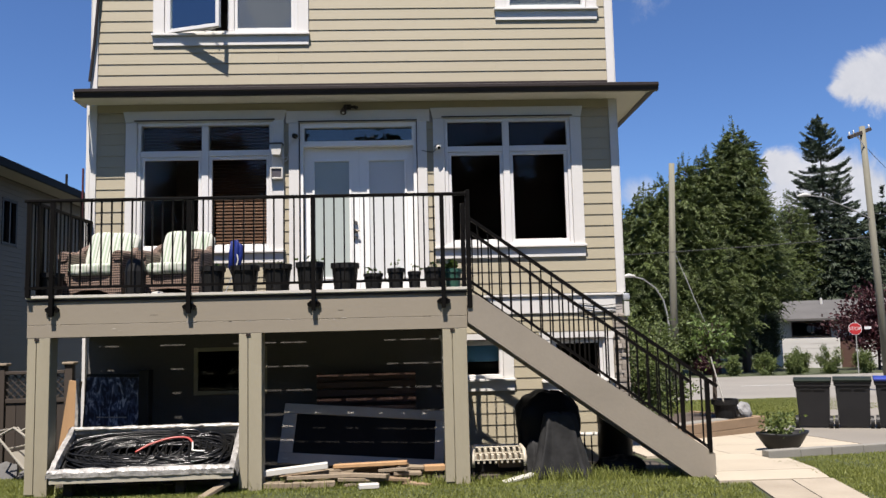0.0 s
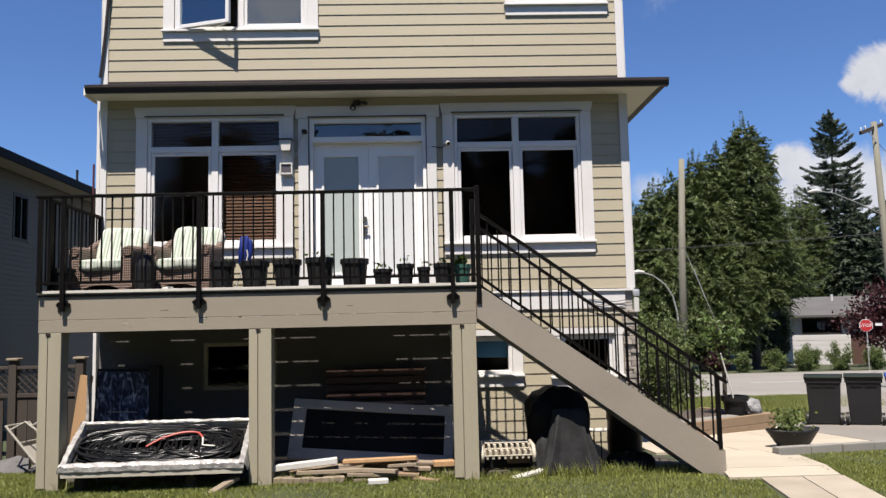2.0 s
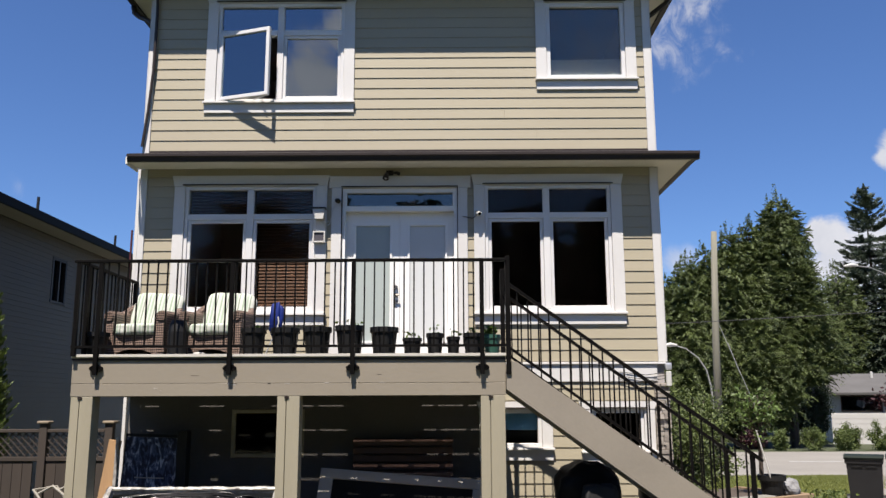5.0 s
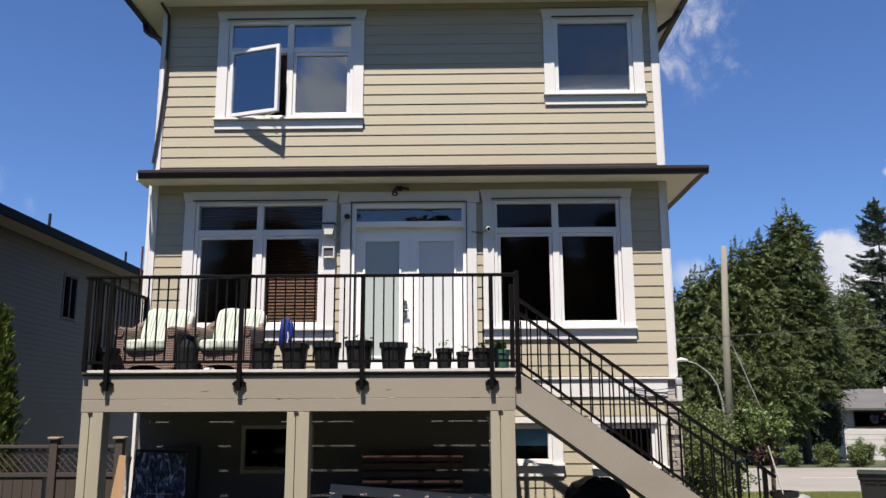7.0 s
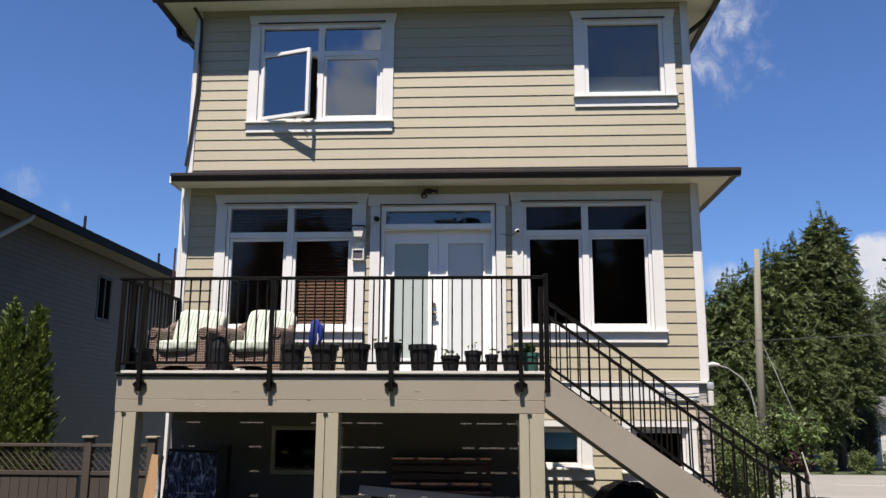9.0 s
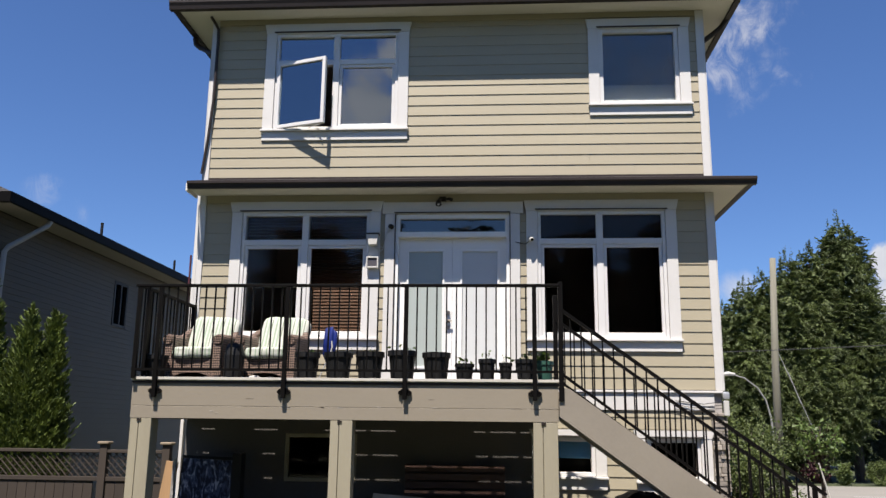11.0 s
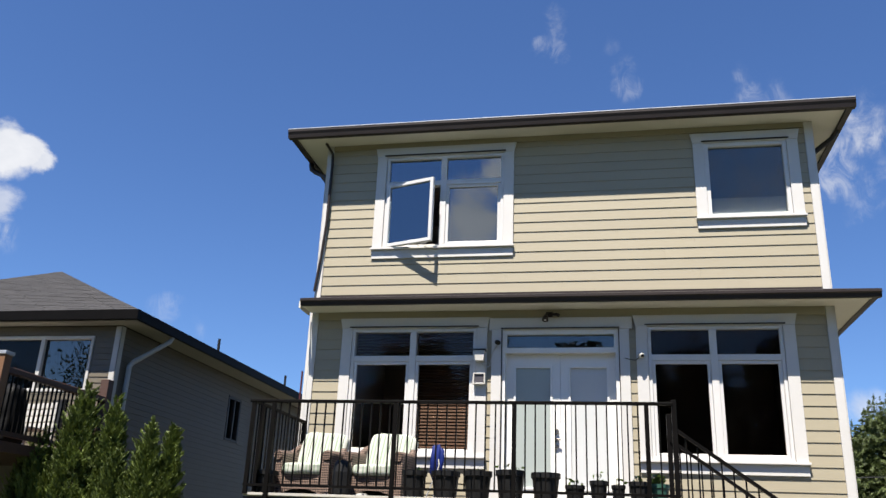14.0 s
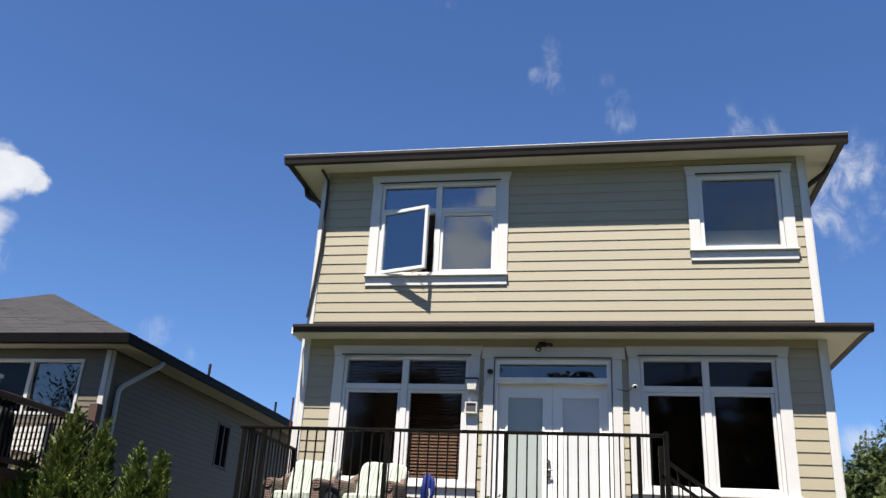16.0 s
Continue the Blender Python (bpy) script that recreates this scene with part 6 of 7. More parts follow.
    for k in range(leaders):
        ang, ff = rng.uniform(0, 6.28), 1 - 0.2 * rng.random() ** 1.7
        q = reach_at(np.array([ff]), np.array([ang]))[0] * 0.75
        foot = np.array([q * math.cos(ang), q * math.sin(ang), height * ff])
        tall = rng.uniform(0.12, 0.36) * radius
        c = rng.random(26)
        ring = rng.uniform(0, 6.28, 26)
        lead_p.append(foot + np.stack([0.16 * tall * (1 - c) * np.cos(ring), 0.16 * tall * (1 - c) * np.sin(ring), tall * c], 1))
        lead_w.append(np.stack([np.cos(ring), np.sin(ring), 0.9 - 0.6 * (1 - c)], 1))
    if leaders:
        pos2, way2 = np.concatenate([pos2] + lead_p), np.concatenate([way2] + lead_w)
    face2 = rng.normal(size=(len(pos2), 3))
    size2 = np.concatenate([spray * rng.uniform(1.4, 2.4, m), spray * rng.uniform(0.6, 1.1, len(pos2) - m)])
    me = leaves_mesh("crown", np.concatenate([pos, pos2]), np.concatenate([way, way2]), np.concatenate([size, size2]), M[mat], wide, 0.3, rng, np.concatenate([face, face2]))
    part("crown", me, None, tree)
    return tree


def bushy(name, label, height, radius, seed, mat, count, leaf, category="shrub", group="", trunk=0.25, shape=1.0):
    """A many-stemmed shrub or small broadleaf tree with loose leaves on twigs."""
    rng = np.random.default_rng(seed)
    tree = root(name, label, category, group)
    bm = bmesh.new()
    tube(bm, [(0, 0, -0.02), (0.01, 0.0, height * trunk), (0.03, 0.02, height * (trunk + 0.4))], [0.03 * height ** 0.7, 0.022 * height ** 0.7, 0.01], 7)
    ends = []
    for k in range(26):
        a, u = rng.uniform(0, 2 * math.pi), rng.random()
        z = height * (trunk + (1 - trunk) * u)
        r = radius * (0.35 + 0.75 * math.sin(math.pi * (0.12 + 0.8 * u)) ** shape) * rng.uniform(0.65, 1.1)
        e = np.array([r * math.cos(a), r * math.sin(a), z])
        s = np.array([0.0, 0.0, height * trunk * rng.uniform(0.6, 1.0) + 0.35 * (z - height * trunk)])
        tube(bm, [s, (s + e) / 2 + [0, 0, 0.06 * height], e], [0.012 * height ** 0.7, 0.008 * height ** 0.7, 0.003], 5)
        ends.append((s, e))
    part("trunk", bm, M["bark"], tree, "brown stems")
    pick = rng.integers(0, len(ends), count)
    S, E = np.array([e[0] for e in ends])[pick], np.array([e[1] for e in ends])[pick]
    t = 0.35 + 0.7 * rng.random(count)
    pos = S + (E - S) * t[:, None] + rng.normal(size=(count, 3)) * radius * 0.17
    way = rng.normal(size=(count, 3)) + (E - S) * 0.6
    part("crown", leaves_mesh("crown", pos, way, leaf * (0.6 + 0.8 * rng.random(count)), M[mat], 0.6, 0.3, rng), None, tree)
    return tree


def put(ob, x, y, turn=0.0, z=None):
    ob.matrix_basis = pose(x, y, ground_height(y) if z is None else z, 0, 0, turn)
    return ob


# tall cedars across the street
for k, (label, h, r, fans, x, y, base) in enumerate((
        ("tall dense green cedar beside the street", 14.0, 3.0, 3600, 19.5, 36.0, 0.24),
        ("green cedar behind the white house", 12.1, 3.8, 1900, 30.0, 52.0, 0.08),
        ("green cedar crowding its taller neighbour", 12.3, 2.6, 2000, 17.5, 35.4, 0.13),
        ("green cedar in the middle of the row", 11.8, 2.5, 1900, 16.2, 35.0, 0.08),
        ("green cedar with a thin leading shoot", 10.9, 2.4, 1700, 14.9, 35.0, 0.04),
        ("shorter green cedar near the end of the row", 10.2, 2.3, 1500, 13.6, 34.8, 0.04),
        ("short green cedar at the end of the row", 9.1, 2.1, 1200, 12.5, 35.2, 0.04))):
    put(fan_tree("cedar_tree", label, h, r, 110 + k, "cedar", fans, 41, 0.198, 1.15, base=base, droop=0.5, lift=0.22, wide=0.20, lumps=0.26, depth=0.46, leaders=26, core=0.4, loose=0.26, slim=0.30), x, y, 40 * k)
put(layered_spruce("spruce_tree", "dark layered spruce rising above the cedars", 16.35, 21, 190, 0.27), 33.8, 54.0).scale = (1.18, 1.18, 1.18)
far_a = put(fan_tree("fir_tree", "dark fir in the far row of trees", 11.0, 3.6, 31, "darktree", 520, 19, 0.5, 1.7, taper=0.6, droop=0.3, group="far trees", wide=0.32, lumps=0.2, leaders=3, core=0.5), 27.0, 51.0)
for k, (x, y, s) in enumerate(((33, 50, 1.0), (38, 53, 1.15), (44, 51, 1.1), (50, 54, 1.2), (23.5, 54, 1.0), (57, 52, 1.2), (30.5, 52, 0.8), (35.5, 50.5, 0.8), (18.5, 56, 1.0))):
    c = copy_thing(far_a, pose(x, y, ground_height(y), 0, 0, 47 * k))
    c.scale = (s, s, s)

# shrubs and small trees near the house and the street
for k, (x, y, h, r) in enumerate(((16.95, 31.5, 0.98, 0.40), (18.55, 31.5, 1.15, 0.5), (20.1, 31.5, 1.2, 0.48), (22.0, 31.4, 1.4, 0.55), (23.5, 31.0, 1.12, 0.46), (25.4, 31.4, 1.25, 0.5), (21.4, 33.6, 1.3, 0.5))):
    put(bushy("shrub", "rounded green shrub along the far verge", h, r, 40 + k, "shrub", 5200, 0.075, group="verge shrubs", trunk=0.04), x, y)
put(bushy("maple_tree", "burgundy leaved maple before the white house", 4.3, 1.9, 51, "maple", 7000, 0.2, "tree", trunk=0.25), 26.6, 35.0)
put(bushy("shrub", "dark shrub at the corner of the white house", 4.2, 0.9, 57, "darktree", 8000, 0.12, trunk=0.05), 22.0, 38.8)
put(bushy("red_shrub", "dark red shrub at the foot of the cedars", 1.5, 0.6, 52, "maple", 1500, 0.14, trunk=0.1), 16.1, 33.0)
put(bushy("shrub", "dark green shrub beside the driveway strip", 2.3, 0.85, 53, "cedar", 9000, 0.065, trunk=0.05), 5.35, 6.4)
put(bushy("shrub", "dark green shrub behind the stair foot", 1.7, 0.6, 54, "cedar", 5000, 0.06, trunk=0.05), 4.75, 4.6)
put(bushy("young_tree", "young leafy tree tied to a white stake in a tub", 1.55, 0.36, 55, "leaf", 620, 0.08, "tree", trunk=0.5), 5.85, 3.75, z=0.36)

# planter bed, tub, bowl and edging
bed = root("planter_box", "raised garden bed of orange timber sleepers", "planter")
a0, b0 = Vector((4.75, 2.45, 0)), Vector((6.72, 3.72, 0))
ang = math.degrees(math.atan2(b0.y - a0.y, b0.x - a0.x))
ln = (b0 - a0).length
for k, z in enumerate((-0.24, -0.08)):
    part("sleeper", boxm(0, ln, 0, 0.09, z, z + 0.155, bevel=0.006), M["cedarwood"], bed)
    part("sleeper", boxm(ln - 0.09, ln, 0.092, 1.6, z, z + 0.155, bevel=0.006), M["cedarwood"], bed)
part("cap_stone", boxm(0.0, ln * 0.62, 0.1, 0.34, 0.03, 0.085, bevel=0.01), M["kerb"], bed, "pale concrete edging")
part("soil", boxm(0.05, ln - 0.1, 0.36, 1.6, -0.2, 0.05), M["bark"], bed, "dark soil")
bed.matrix_basis = pose(a0.x, a0.y, 0, 0, 0, ang)
tub = bmesh.new()
lathe(tub, [(0.17, 0.0), (0.20, 0.24), (0.235, 0.25), (0.24, 0.34), (0.215, 0.34), (0.20, 0.27)], 22)
thing("tub", tub, M["pot"], "black plastic tub holding the young tree", "pot", place=Matrix.Translation((6.02, 3.75, 0.05)))
thing("stake", tubem([(5.94, 3.55, 0.3), (5.72, 3.50, 1.15)], 0.014, 8), M["plastic_white"], "leaning white stake tied to the young tree", "stake")
bm = bmesh.new()
bmesh.ops.create_icosphere(bm, subdivisions=3, radius=1)
for v in bm.verts:
    f = 1 + 0.28 * noise.noise(v.co * 1.4) + 0.10 * noise.noise(v.co * 4.0)
    v.co = Vector((v.co.x * 0.17 * f, v.co.y * 0.13 * f, max(-0.10, v.co.z * 0.17 * f)))
thing("boulder", bm, M["greystone"], "rough grey stone standing on the garden bed", "stone", place=pose(6.40, 3.9, 0.15))
bw = root("bowl_planter", "wide dark boat-shaped planter with a leafy plant", "planter")
bm = bmesh.new()
rings = []
for s, z in ((0.60, 0.0), (0.76, 0.06), (0.95, 0.15), (1.08, 0.21), (1.12, 0.24), (1.02, 0.24), (0.95, 0.18)):
    rings.append([bm.verts.new((0.36 * s * math.cos(2 * math.pi * k / 24), 0.20 * s * math.sin(2 * math.pi * k / 24), z + 0.02 * abs(math.cos(2 * math.pi * k / 24)) * s)) for k in range(24)])
for a, b in zip(rings, rings[1:]):
    for k in range(24):
        bm.faces.new((a[k], a[(k + 1) % 24], b[(k + 1) % 24], b[k]))
bm.faces.new(rings[0][::-1])
bm.faces.new(rings[-1])
part("bowl", bm, M["pot"], bw, smooth=True)
rngn = np.random.default_rng(61)
n = 420
pos = np.stack([rngn.normal(-0.05, 0.12, n), rngn.normal(0, 0.08, n), 0.2 + 0.33 * rngn.random(n) ** 1.2], 1)
part("leaves", leaves_mesh("leaves", pos, rngn.normal(size=(n, 3)) + [0, 0, 0.8], 0.06 * (0.6 + 0.8 * rngn.random(n)), M["shrub"], 0.55, 0.3, rngn), None, bw)
bw.matrix_basis = pose(5.64, 0.60, ground_height(0.6) + 0.02, 0, 0, 10)

# wheeled bins
def wheel_bin(lid, label):
    b = root("wheeled_bin", label, "bin", "bins on the driveway")
    bm = bmesh.new()
    lo, hi = 0.25, 0.288
    rings = []
    for f, z in ((0, 0.06), (0.02, 0.05), (0.5, 0.5), (0.9, 0.86), (0.92, 0.87), (1.0, 0.95)):
        w = lo + (hi - lo) * f + (0.02 if z > 0.865 else 0)
        d = (0.26 + 0.08 * f) + (0.02 if z > 0.865 else 0)
        rings.append([bm.verts.new(p) for p in ((-w, -d, z), (w, -d, z), (w, d, z), (-w, d, z))])
    for a, c in zip(rings, rings[1:]):
        for k in range(4):
            bm.faces.new((a[k], a[(k + 1) % 4], c[(k + 1) % 4], c[k]))
    bm.faces.new(rings[0][::-1])
    bm.faces.new(rings[-1])
    part("body", bm, M["bin"], b)
    bm = bmesh.new()
    prism(bm, [(-0.38, 0.955), (0.36, 0.955), (0.38, 0.985), (0.33, 1.02), (-0.1, 1.045), (-0.34, 1.02), (-0.39, 0.985)], "x", -0.318, 0.318)
    part("lid", bm, M[lid], b)
    part("handle", tubem([(-0.26, 0.40, 0.93), (0.26, 0.40, 0.93)], 0.018, 8), M["bin"], b)
    for sx in (-1, 1):
        arch = bmesh.new()
        prism(arch, [(sx * 0.02, 0.80), (sx * 0.21, 0.80)] + [(sx * (0.115 + 0.095 * math.cos(math.pi * i / 6)), 0.80 + 0.035 * math.sin(math.pi * i / 6)) for i in range(1, 6)], "y", -0.345, -0.30)
        part("recess", arch, M["pot"], b)
    for sx in (-1, 1):
        w = part("wheel", tubem([(sx * 0.262, -0.28, 0.14), (sx * 0.315, -0.28, 0.14)], 0.14, 20), M["pot"], b)
        part("hub", tubem([(sx * 0.316, -0.28, 0.14), (sx * 0.325, -0.28, 0.14)], 0.06, 12), M["bin"], w)
    return b


for k, (x, y, lid) in enumerate(((7.93, 4.35, "binlid"), (8.52, 4.04, "binlid"), (9.11, 3.73, "bluelid"))):
    put(wheel_bin(lid, "dark grey wheeled bin with a %s lid" % ("blue" if lid == "bluelid" else "black-green")), x, y, -28, ground_height(y) + 0.02).scale = (1.0, 0.92, 0.90)

# ---- poles, lamps, signs, wires ----
pl = root("utility_pole", "weathered bare wooden utility pole", "pole")
part("shaft", tubem([(10.84, 21.8, -0.8), (10.95, 21.8, 4.0), (11.14, 21.8, 8.36)], [0.165, 0.14, 0.115], 14), M["pole"], pl, smooth=True)
part("guy_wire", tubem([(11.1, 21.75, 4.6), (12.2, 21.2, 1.2)], 0.013, 6), M["oldsteel"], pl)
part("guard", tubem([(11.35, 21.62, 3.9), (11.7, 21.45, 2.7)], 0.018, 8), M["oldsteel"], pl, "dull guy wire guard")
p2 = root("utility_pole", "weathered wooden utility pole with a crossarm", "pole")
part("shaft", tubem([(15.42, 14.8, -0.7), (15.3, 14.8, 3.5), (15.18, 14.8, 8.05)], [0.125, 0.108, 0.09], 14), M["pole"], p2, smooth=True)
part("crossarm", barm((14.45, 14.3, 7.58), (15.62, 15.1, 8.04), 0.09, 0.11), M["fence"], p2)
part("brace", barm((14.9, 14.6, 7.7), (15.18, 14.72, 7.35), 0.03, 0.02), M["galv"], p2)
for f in (0.03, 0.22, 0.95):
    p = Vector((14.45, 14.3, 7.63)).lerp(Vector((15.62, 15.1, 8.08)), f)
    part("insulator", tubem([p, p + Vector((0, 0, 0.07)), p + Vector((0, 0, 0.13))], [0.02, 0.03, 0.015], 8), M["signwhite"], p2)
la = part("lamp_arm", tubem([(15.26, 14.75, 5.0), (14.6, 14.75, 5.35), (13.7, 14.75, 5.75), (13.2, 14.75, 5.82)], 0.017, 8), M["oldsteel"], p2)
part("lamp_head", tubem([(13.3, 14.75, 5.82), (13.1, 14.75, 5.84), (12.86, 14.75, 5.80)], [0.035, 0.06, 0.03], 10), M["nbtrim"], la)
sl = root("street_lamp", "grey street lamp with a curved arm", "street lamp")
part("post", tubem([(11.2, 23.4, -0.8), (11.2, 23.4, 1.2), (11.16, 23.4, 2.2), (11.0, 23.4, 2.9), (10.7, 23.4, 3.4), (10.2, 23.4, 3.78), (9.7, 23.4, 3.93)], [0.06, 0.048, 0.04, 0.034, 0.03, 0.027, 0.024], 10), M["oldsteel"], sl, smooth=True)
part("lamp_head", tubem([(9.85, 23.4, 3.92), (9.6, 23.4, 3.95), (9.3, 23.4, 3.90)], [0.05, 0.09, 0.05], 10), M["plastic_white"], sl, "white lamp head")


def wire(a, b, sag, n=14):
    a, b = Vector(a), Vector(b)
    pts = []
    for i in range(n + 1):
        f = i / n
        p = a.lerp(b, f)
        p.z -= sag * 4 * f * (1 - f)
        pts.append(p)
    return tubem(pts, 0.012, 5)


for a, b, s in (((15.3, 14.8, 4.45), (-30, 33, 6.5), 0.9), ((15.25, 14.8, 5.2), (60, 30, 7.5), 0.6), ((15.25, 14.8, 4.6), (60, 33, 7.0), 0.6), ((14.66, 14.42, 7.8), (45, 60, 14), 0.5)):
    thing("overhead_wire", wire(a, b, s), M["wire"], "thin dark overhead wire between the poles", "wire", "overhead wires")

ss = root("stop_sign", "red octagonal stop sign on a steel post", "sign")
R = 0.325
octo = [(R * math.cos(math.pi / 8 + k * math.pi / 4), R * math.sin(math.pi / 8 + k * math.pi / 4)) for k in range(8)]
bm = bmesh.new()
prism(bm, [(x * 0.93, z * 0.93) for x, z in octo], "y", -0.012, -0.004)
part("face", bm, M["signred"], ss)
bm = bmesh.new()
prism(bm, octo, "y", -0.004, 0.004)
part("border", bm, M["signwhite"], ss)
part("post", boxm(0.0, 0.05, 0.006, 0.045, -2.3, 0.42), M["oldsteel"], ss)
font = bpy.data.curves.new("letters", "FONT")
font.body, font.size, font.align_x, font.align_y, font.extrude = "STOP", 0.235, "CENTER", "CENTER", 0.002
tx = bpy.data.objects.new("letters_tmp", font)
scene.collection.objects.link(tx)
bpy.context.view_layer.update()
lm = bpy.data.meshes.new_from_object(tx.evaluated_get(bpy.context.evaluated_depsgraph_get()))
bpy.data.objects.remove(tx)
lm.materials.clear()
lm.materials.append(M["signwhite"])
lt = part("lettering", lm, None, ss, "white lettering")
lt.matrix_basis = pose(0, -0.016, 0, 90)
part("side_plate", boxm(0.42, 0.72, 0.0, 0.01, -0.03, 0.10), M["signwhite"], ss, "small white plate")
ss.matrix_basis = pose(22.6, 29.9, 1.47, 0, 0, -26)

# ---- white house across the street ----
fh = root("bungalow", "white one-storey house with a grey roof across the street", "house")
FX, FY = 23.4, 40.0
part("wall", holed_wall(FX, FX + 13, -1.1, 2.05, [(FX + 0.6, FX + 3.0, 1.0, 1.95), (FX + 3.9, FX + 5.6, 1.1, 1.9), (FX + 3.5, FX + 4.4, -0.9, 1.0), (FX + 7.5, FX + 9.5, 1.0, 1.9)], FY, FY + 0.2), M["whitewall"], fh)
part("wall", boxm(FX, FX + 0.2, FY + 0.2, FY + 8, -1.1, 2.05), M["whitewall"], fh)
part("wall", boxm(FX + 12.8, FX + 13, FY + 0.2, FY + 8, -1.1, 2.05), M["whitewall"], fh)
for k in range(6):
    part("siding_course", boxm(FX - 0.02, FX + 3.4, FY - 0.03, FY - 0.001, -0.9 + 0.3 * k, -0.62 + 0.3 * k), M["whitewall"], fh)
for a, b, z0, z1 in ((0.6, 3.0, 1.0, 1.95), (3.9, 5.6, 1.1, 1.9), (7.5, 9.5, 1.0, 1.9)):
    w = part("window", boxm(FX + a, FX + b, FY + 0.1, FY + 0.12, z0, z1), M["glass"], fh)
    bm = bmesh.new()
    frame_bars(bm, FX + a, FX + b, z0, z1, 0.07, FY - 0.04, FY + 0.09)
    part("window_frame", bm, M["redwood"] if a < 1 else M["white"], w)
part("door", boxm(FX + 3.5, FX + 4.4, FY + 0.1, FY + 0.15, -0.9, 1.0), M["redwood"], fh, "dark door")
part("inner_room", boxm(FX + 0.3, FX + 12.7, FY + 1.5, FY + 1.6, -1.0, 2.0), M["dark_in"], fh)
bm = bmesh.new()
prism(bm, [(FY - 0.5, 2.0), (FY - 0.5, 2.12), (FY + 4.0, 3.35), (FY + 8.7, 2.12), (FY + 8.7, 2.0)], "x", FX - 0.6, FX + 13.6)
rf = part("roof", bm, M["greyroof"], fh, "grey asphalt shingle roof")
part("vent_pipe", tubem([(FX + 2.9, FY + 3.0, 3.0), (FX + 2.9, FY + 3.0, 3.45)], 0.09, 10), M["plastic_white"], rf)

fh.matrix_basis = pose(FX, FY, 0, 0, 0, -20) @ Matrix.Diagonal((0.93, 1, 1, 1)) @ Matrix.Translation((-FX, -FY, 0))

# ---- neighbour's house ----
NX, NY, NL = -9.0, 3.26, 13.0
nb = root("house", "neighbouring grey sided house with a hipped shingle roof", "house")
part("wall", holed_wall(NX - 10, NX, -0.6, 5.56, [(-11.95, -9.55, 4.25, 5.36)], NY, NY + 0.15), M["nbwall"], nb, "grey rear wall")
bm = bmesh.new()
zs = [(-0.6, 4.0), (4.0, 5.1), (5.1, 5.56)]
for y0, y1, z0, z1 in ((NY + 0.15, 8.35, -0.6, 5.56), (9.1, NY + NL, -0.6, 5.56), (8.35, 9.1, -0.6, 4.0), (8.35, 9.1, 5.1, 5.56)):
    box(bm, NX - 0.15, NX, y0, y1, z0, z1)
part("side_wall", bm, M["nbwall"], nb, "grey side wall")
part("wall", boxm(NX - 10, NX, NY + NL, NY + NL + 0.15, -0.6, 5.56), M["nbwall"], nb)
part("inner_room", boxm(NX - 9, NX - 0.4, NY + 3, NY + 3.1, 0, 5.5), M["dark_in"], nb)
part("corner_board", boxm(NX - 0.11, NX + 0.02, NY - 0.02, NY - 0.001, -0.6, 5.55), M["nbtrim"], nb)
part("corner_board", boxm(NX + 0.002, NX + 0.022, NY - 0.02, NY + 0.11, -0.6, 5.55), M["nbtrim"], nb)
wn = part("window", boxm(-10.64, -9.55, NY + 0.06, NY + 0.068, 4.25, 5.36), M["nbglass"], nb, "wide sliding window")
part("pane", boxm(-11.95, -10.72, NY + 0.06, NY + 0.068, 4.25, 5.36), M["nbdark"], wn, "screened dark pane")
bm = bmesh.new()
frame_bars(bm, -11.95, -9.55, 4.25, 5.36, 0.06, NY - 0.03, NY + 0.055)
part("window_frame", bm, M["nbtrim"], wn)
part("mullion", boxm(-10.72, -10.64, NY - 0.025, NY + 0.05, 4.31, 5.30), M["nbtrim"], wn)
w2 = part("window", boxm(NX - 0.08, NX - 0.07, 8.35, 9.1, 4.0, 5.1), M["glass"], nb, "narrow side window")
bm = bmesh.new()
for a in ((8.35, 8.42), (8.70, 8.76), (9.03, 9.1)):
    box(bm, NX - 0.06, NX + 0.02, a[0], a[1], 4.0, 5.1)
box(bm, NX - 0.06, NX + 0.018, 8.42, 9.03, 4.0, 4.06)
box(bm, NX - 0.06, NX + 0.018, 8.42, 9.03, 5.04, 5.1)
part("window_frame", bm, M["gutter"], w2)
# eaves and roof
EX, EY, EZ = NX + 0.57, NY - 0.40, 5.78
part("soffit", boxm(NX - 10.3, EX - 0.05, EY + 0.05, NY - 0.022, 5.57, 5.585), M["nbsoffit"], nb)
part("soffit", boxm(NX + 0.024, EX - 0.05, NY - 0.02, NY + NL, 5.57, 5.585), M["nbsoffit"], nb)
part("gutter", boxm(NX - 10.4, EX, EY - 0.05, EY + 0.05, EZ - 0.20, EZ, bevel=0.012), M["black"], nb, "dark gutter")
part("gutter", boxm(EX - 0.1, EX, EY + 0.052, NY + NL + 0.4, EZ - 0.20, EZ, bevel=0.012), M["black"], nb, "dark gutter")
PK, PB = Vector((-13.4, 6.9, 8.0)), Vector((-13.4, NY + NL - 3.8, 8.0))
bm = bmesh.new()
c = [bm.verts.new(p) for p in ((EX - 0.02, EY, EZ), (EX - 0.02, NY + NL + 0.4, EZ), (NX - 9.3, NY + NL + 0.4, EZ), (NX - 9.3, EY, EZ))]
k1, k2 = bm.verts.new(PK), bm.verts.new(PB)
for q in ((c[0], c[1], k2, k1), (c[1], c[2], k2), (c[2], c[3], k1, k2), (c[3], c[0], k1), (c[0], c[3], c[2], c[1])):
    bm.faces.new(q)
nbroof = part("roof", bm, M["nbshingle"], nb, "grey brown hipped shingle roof")
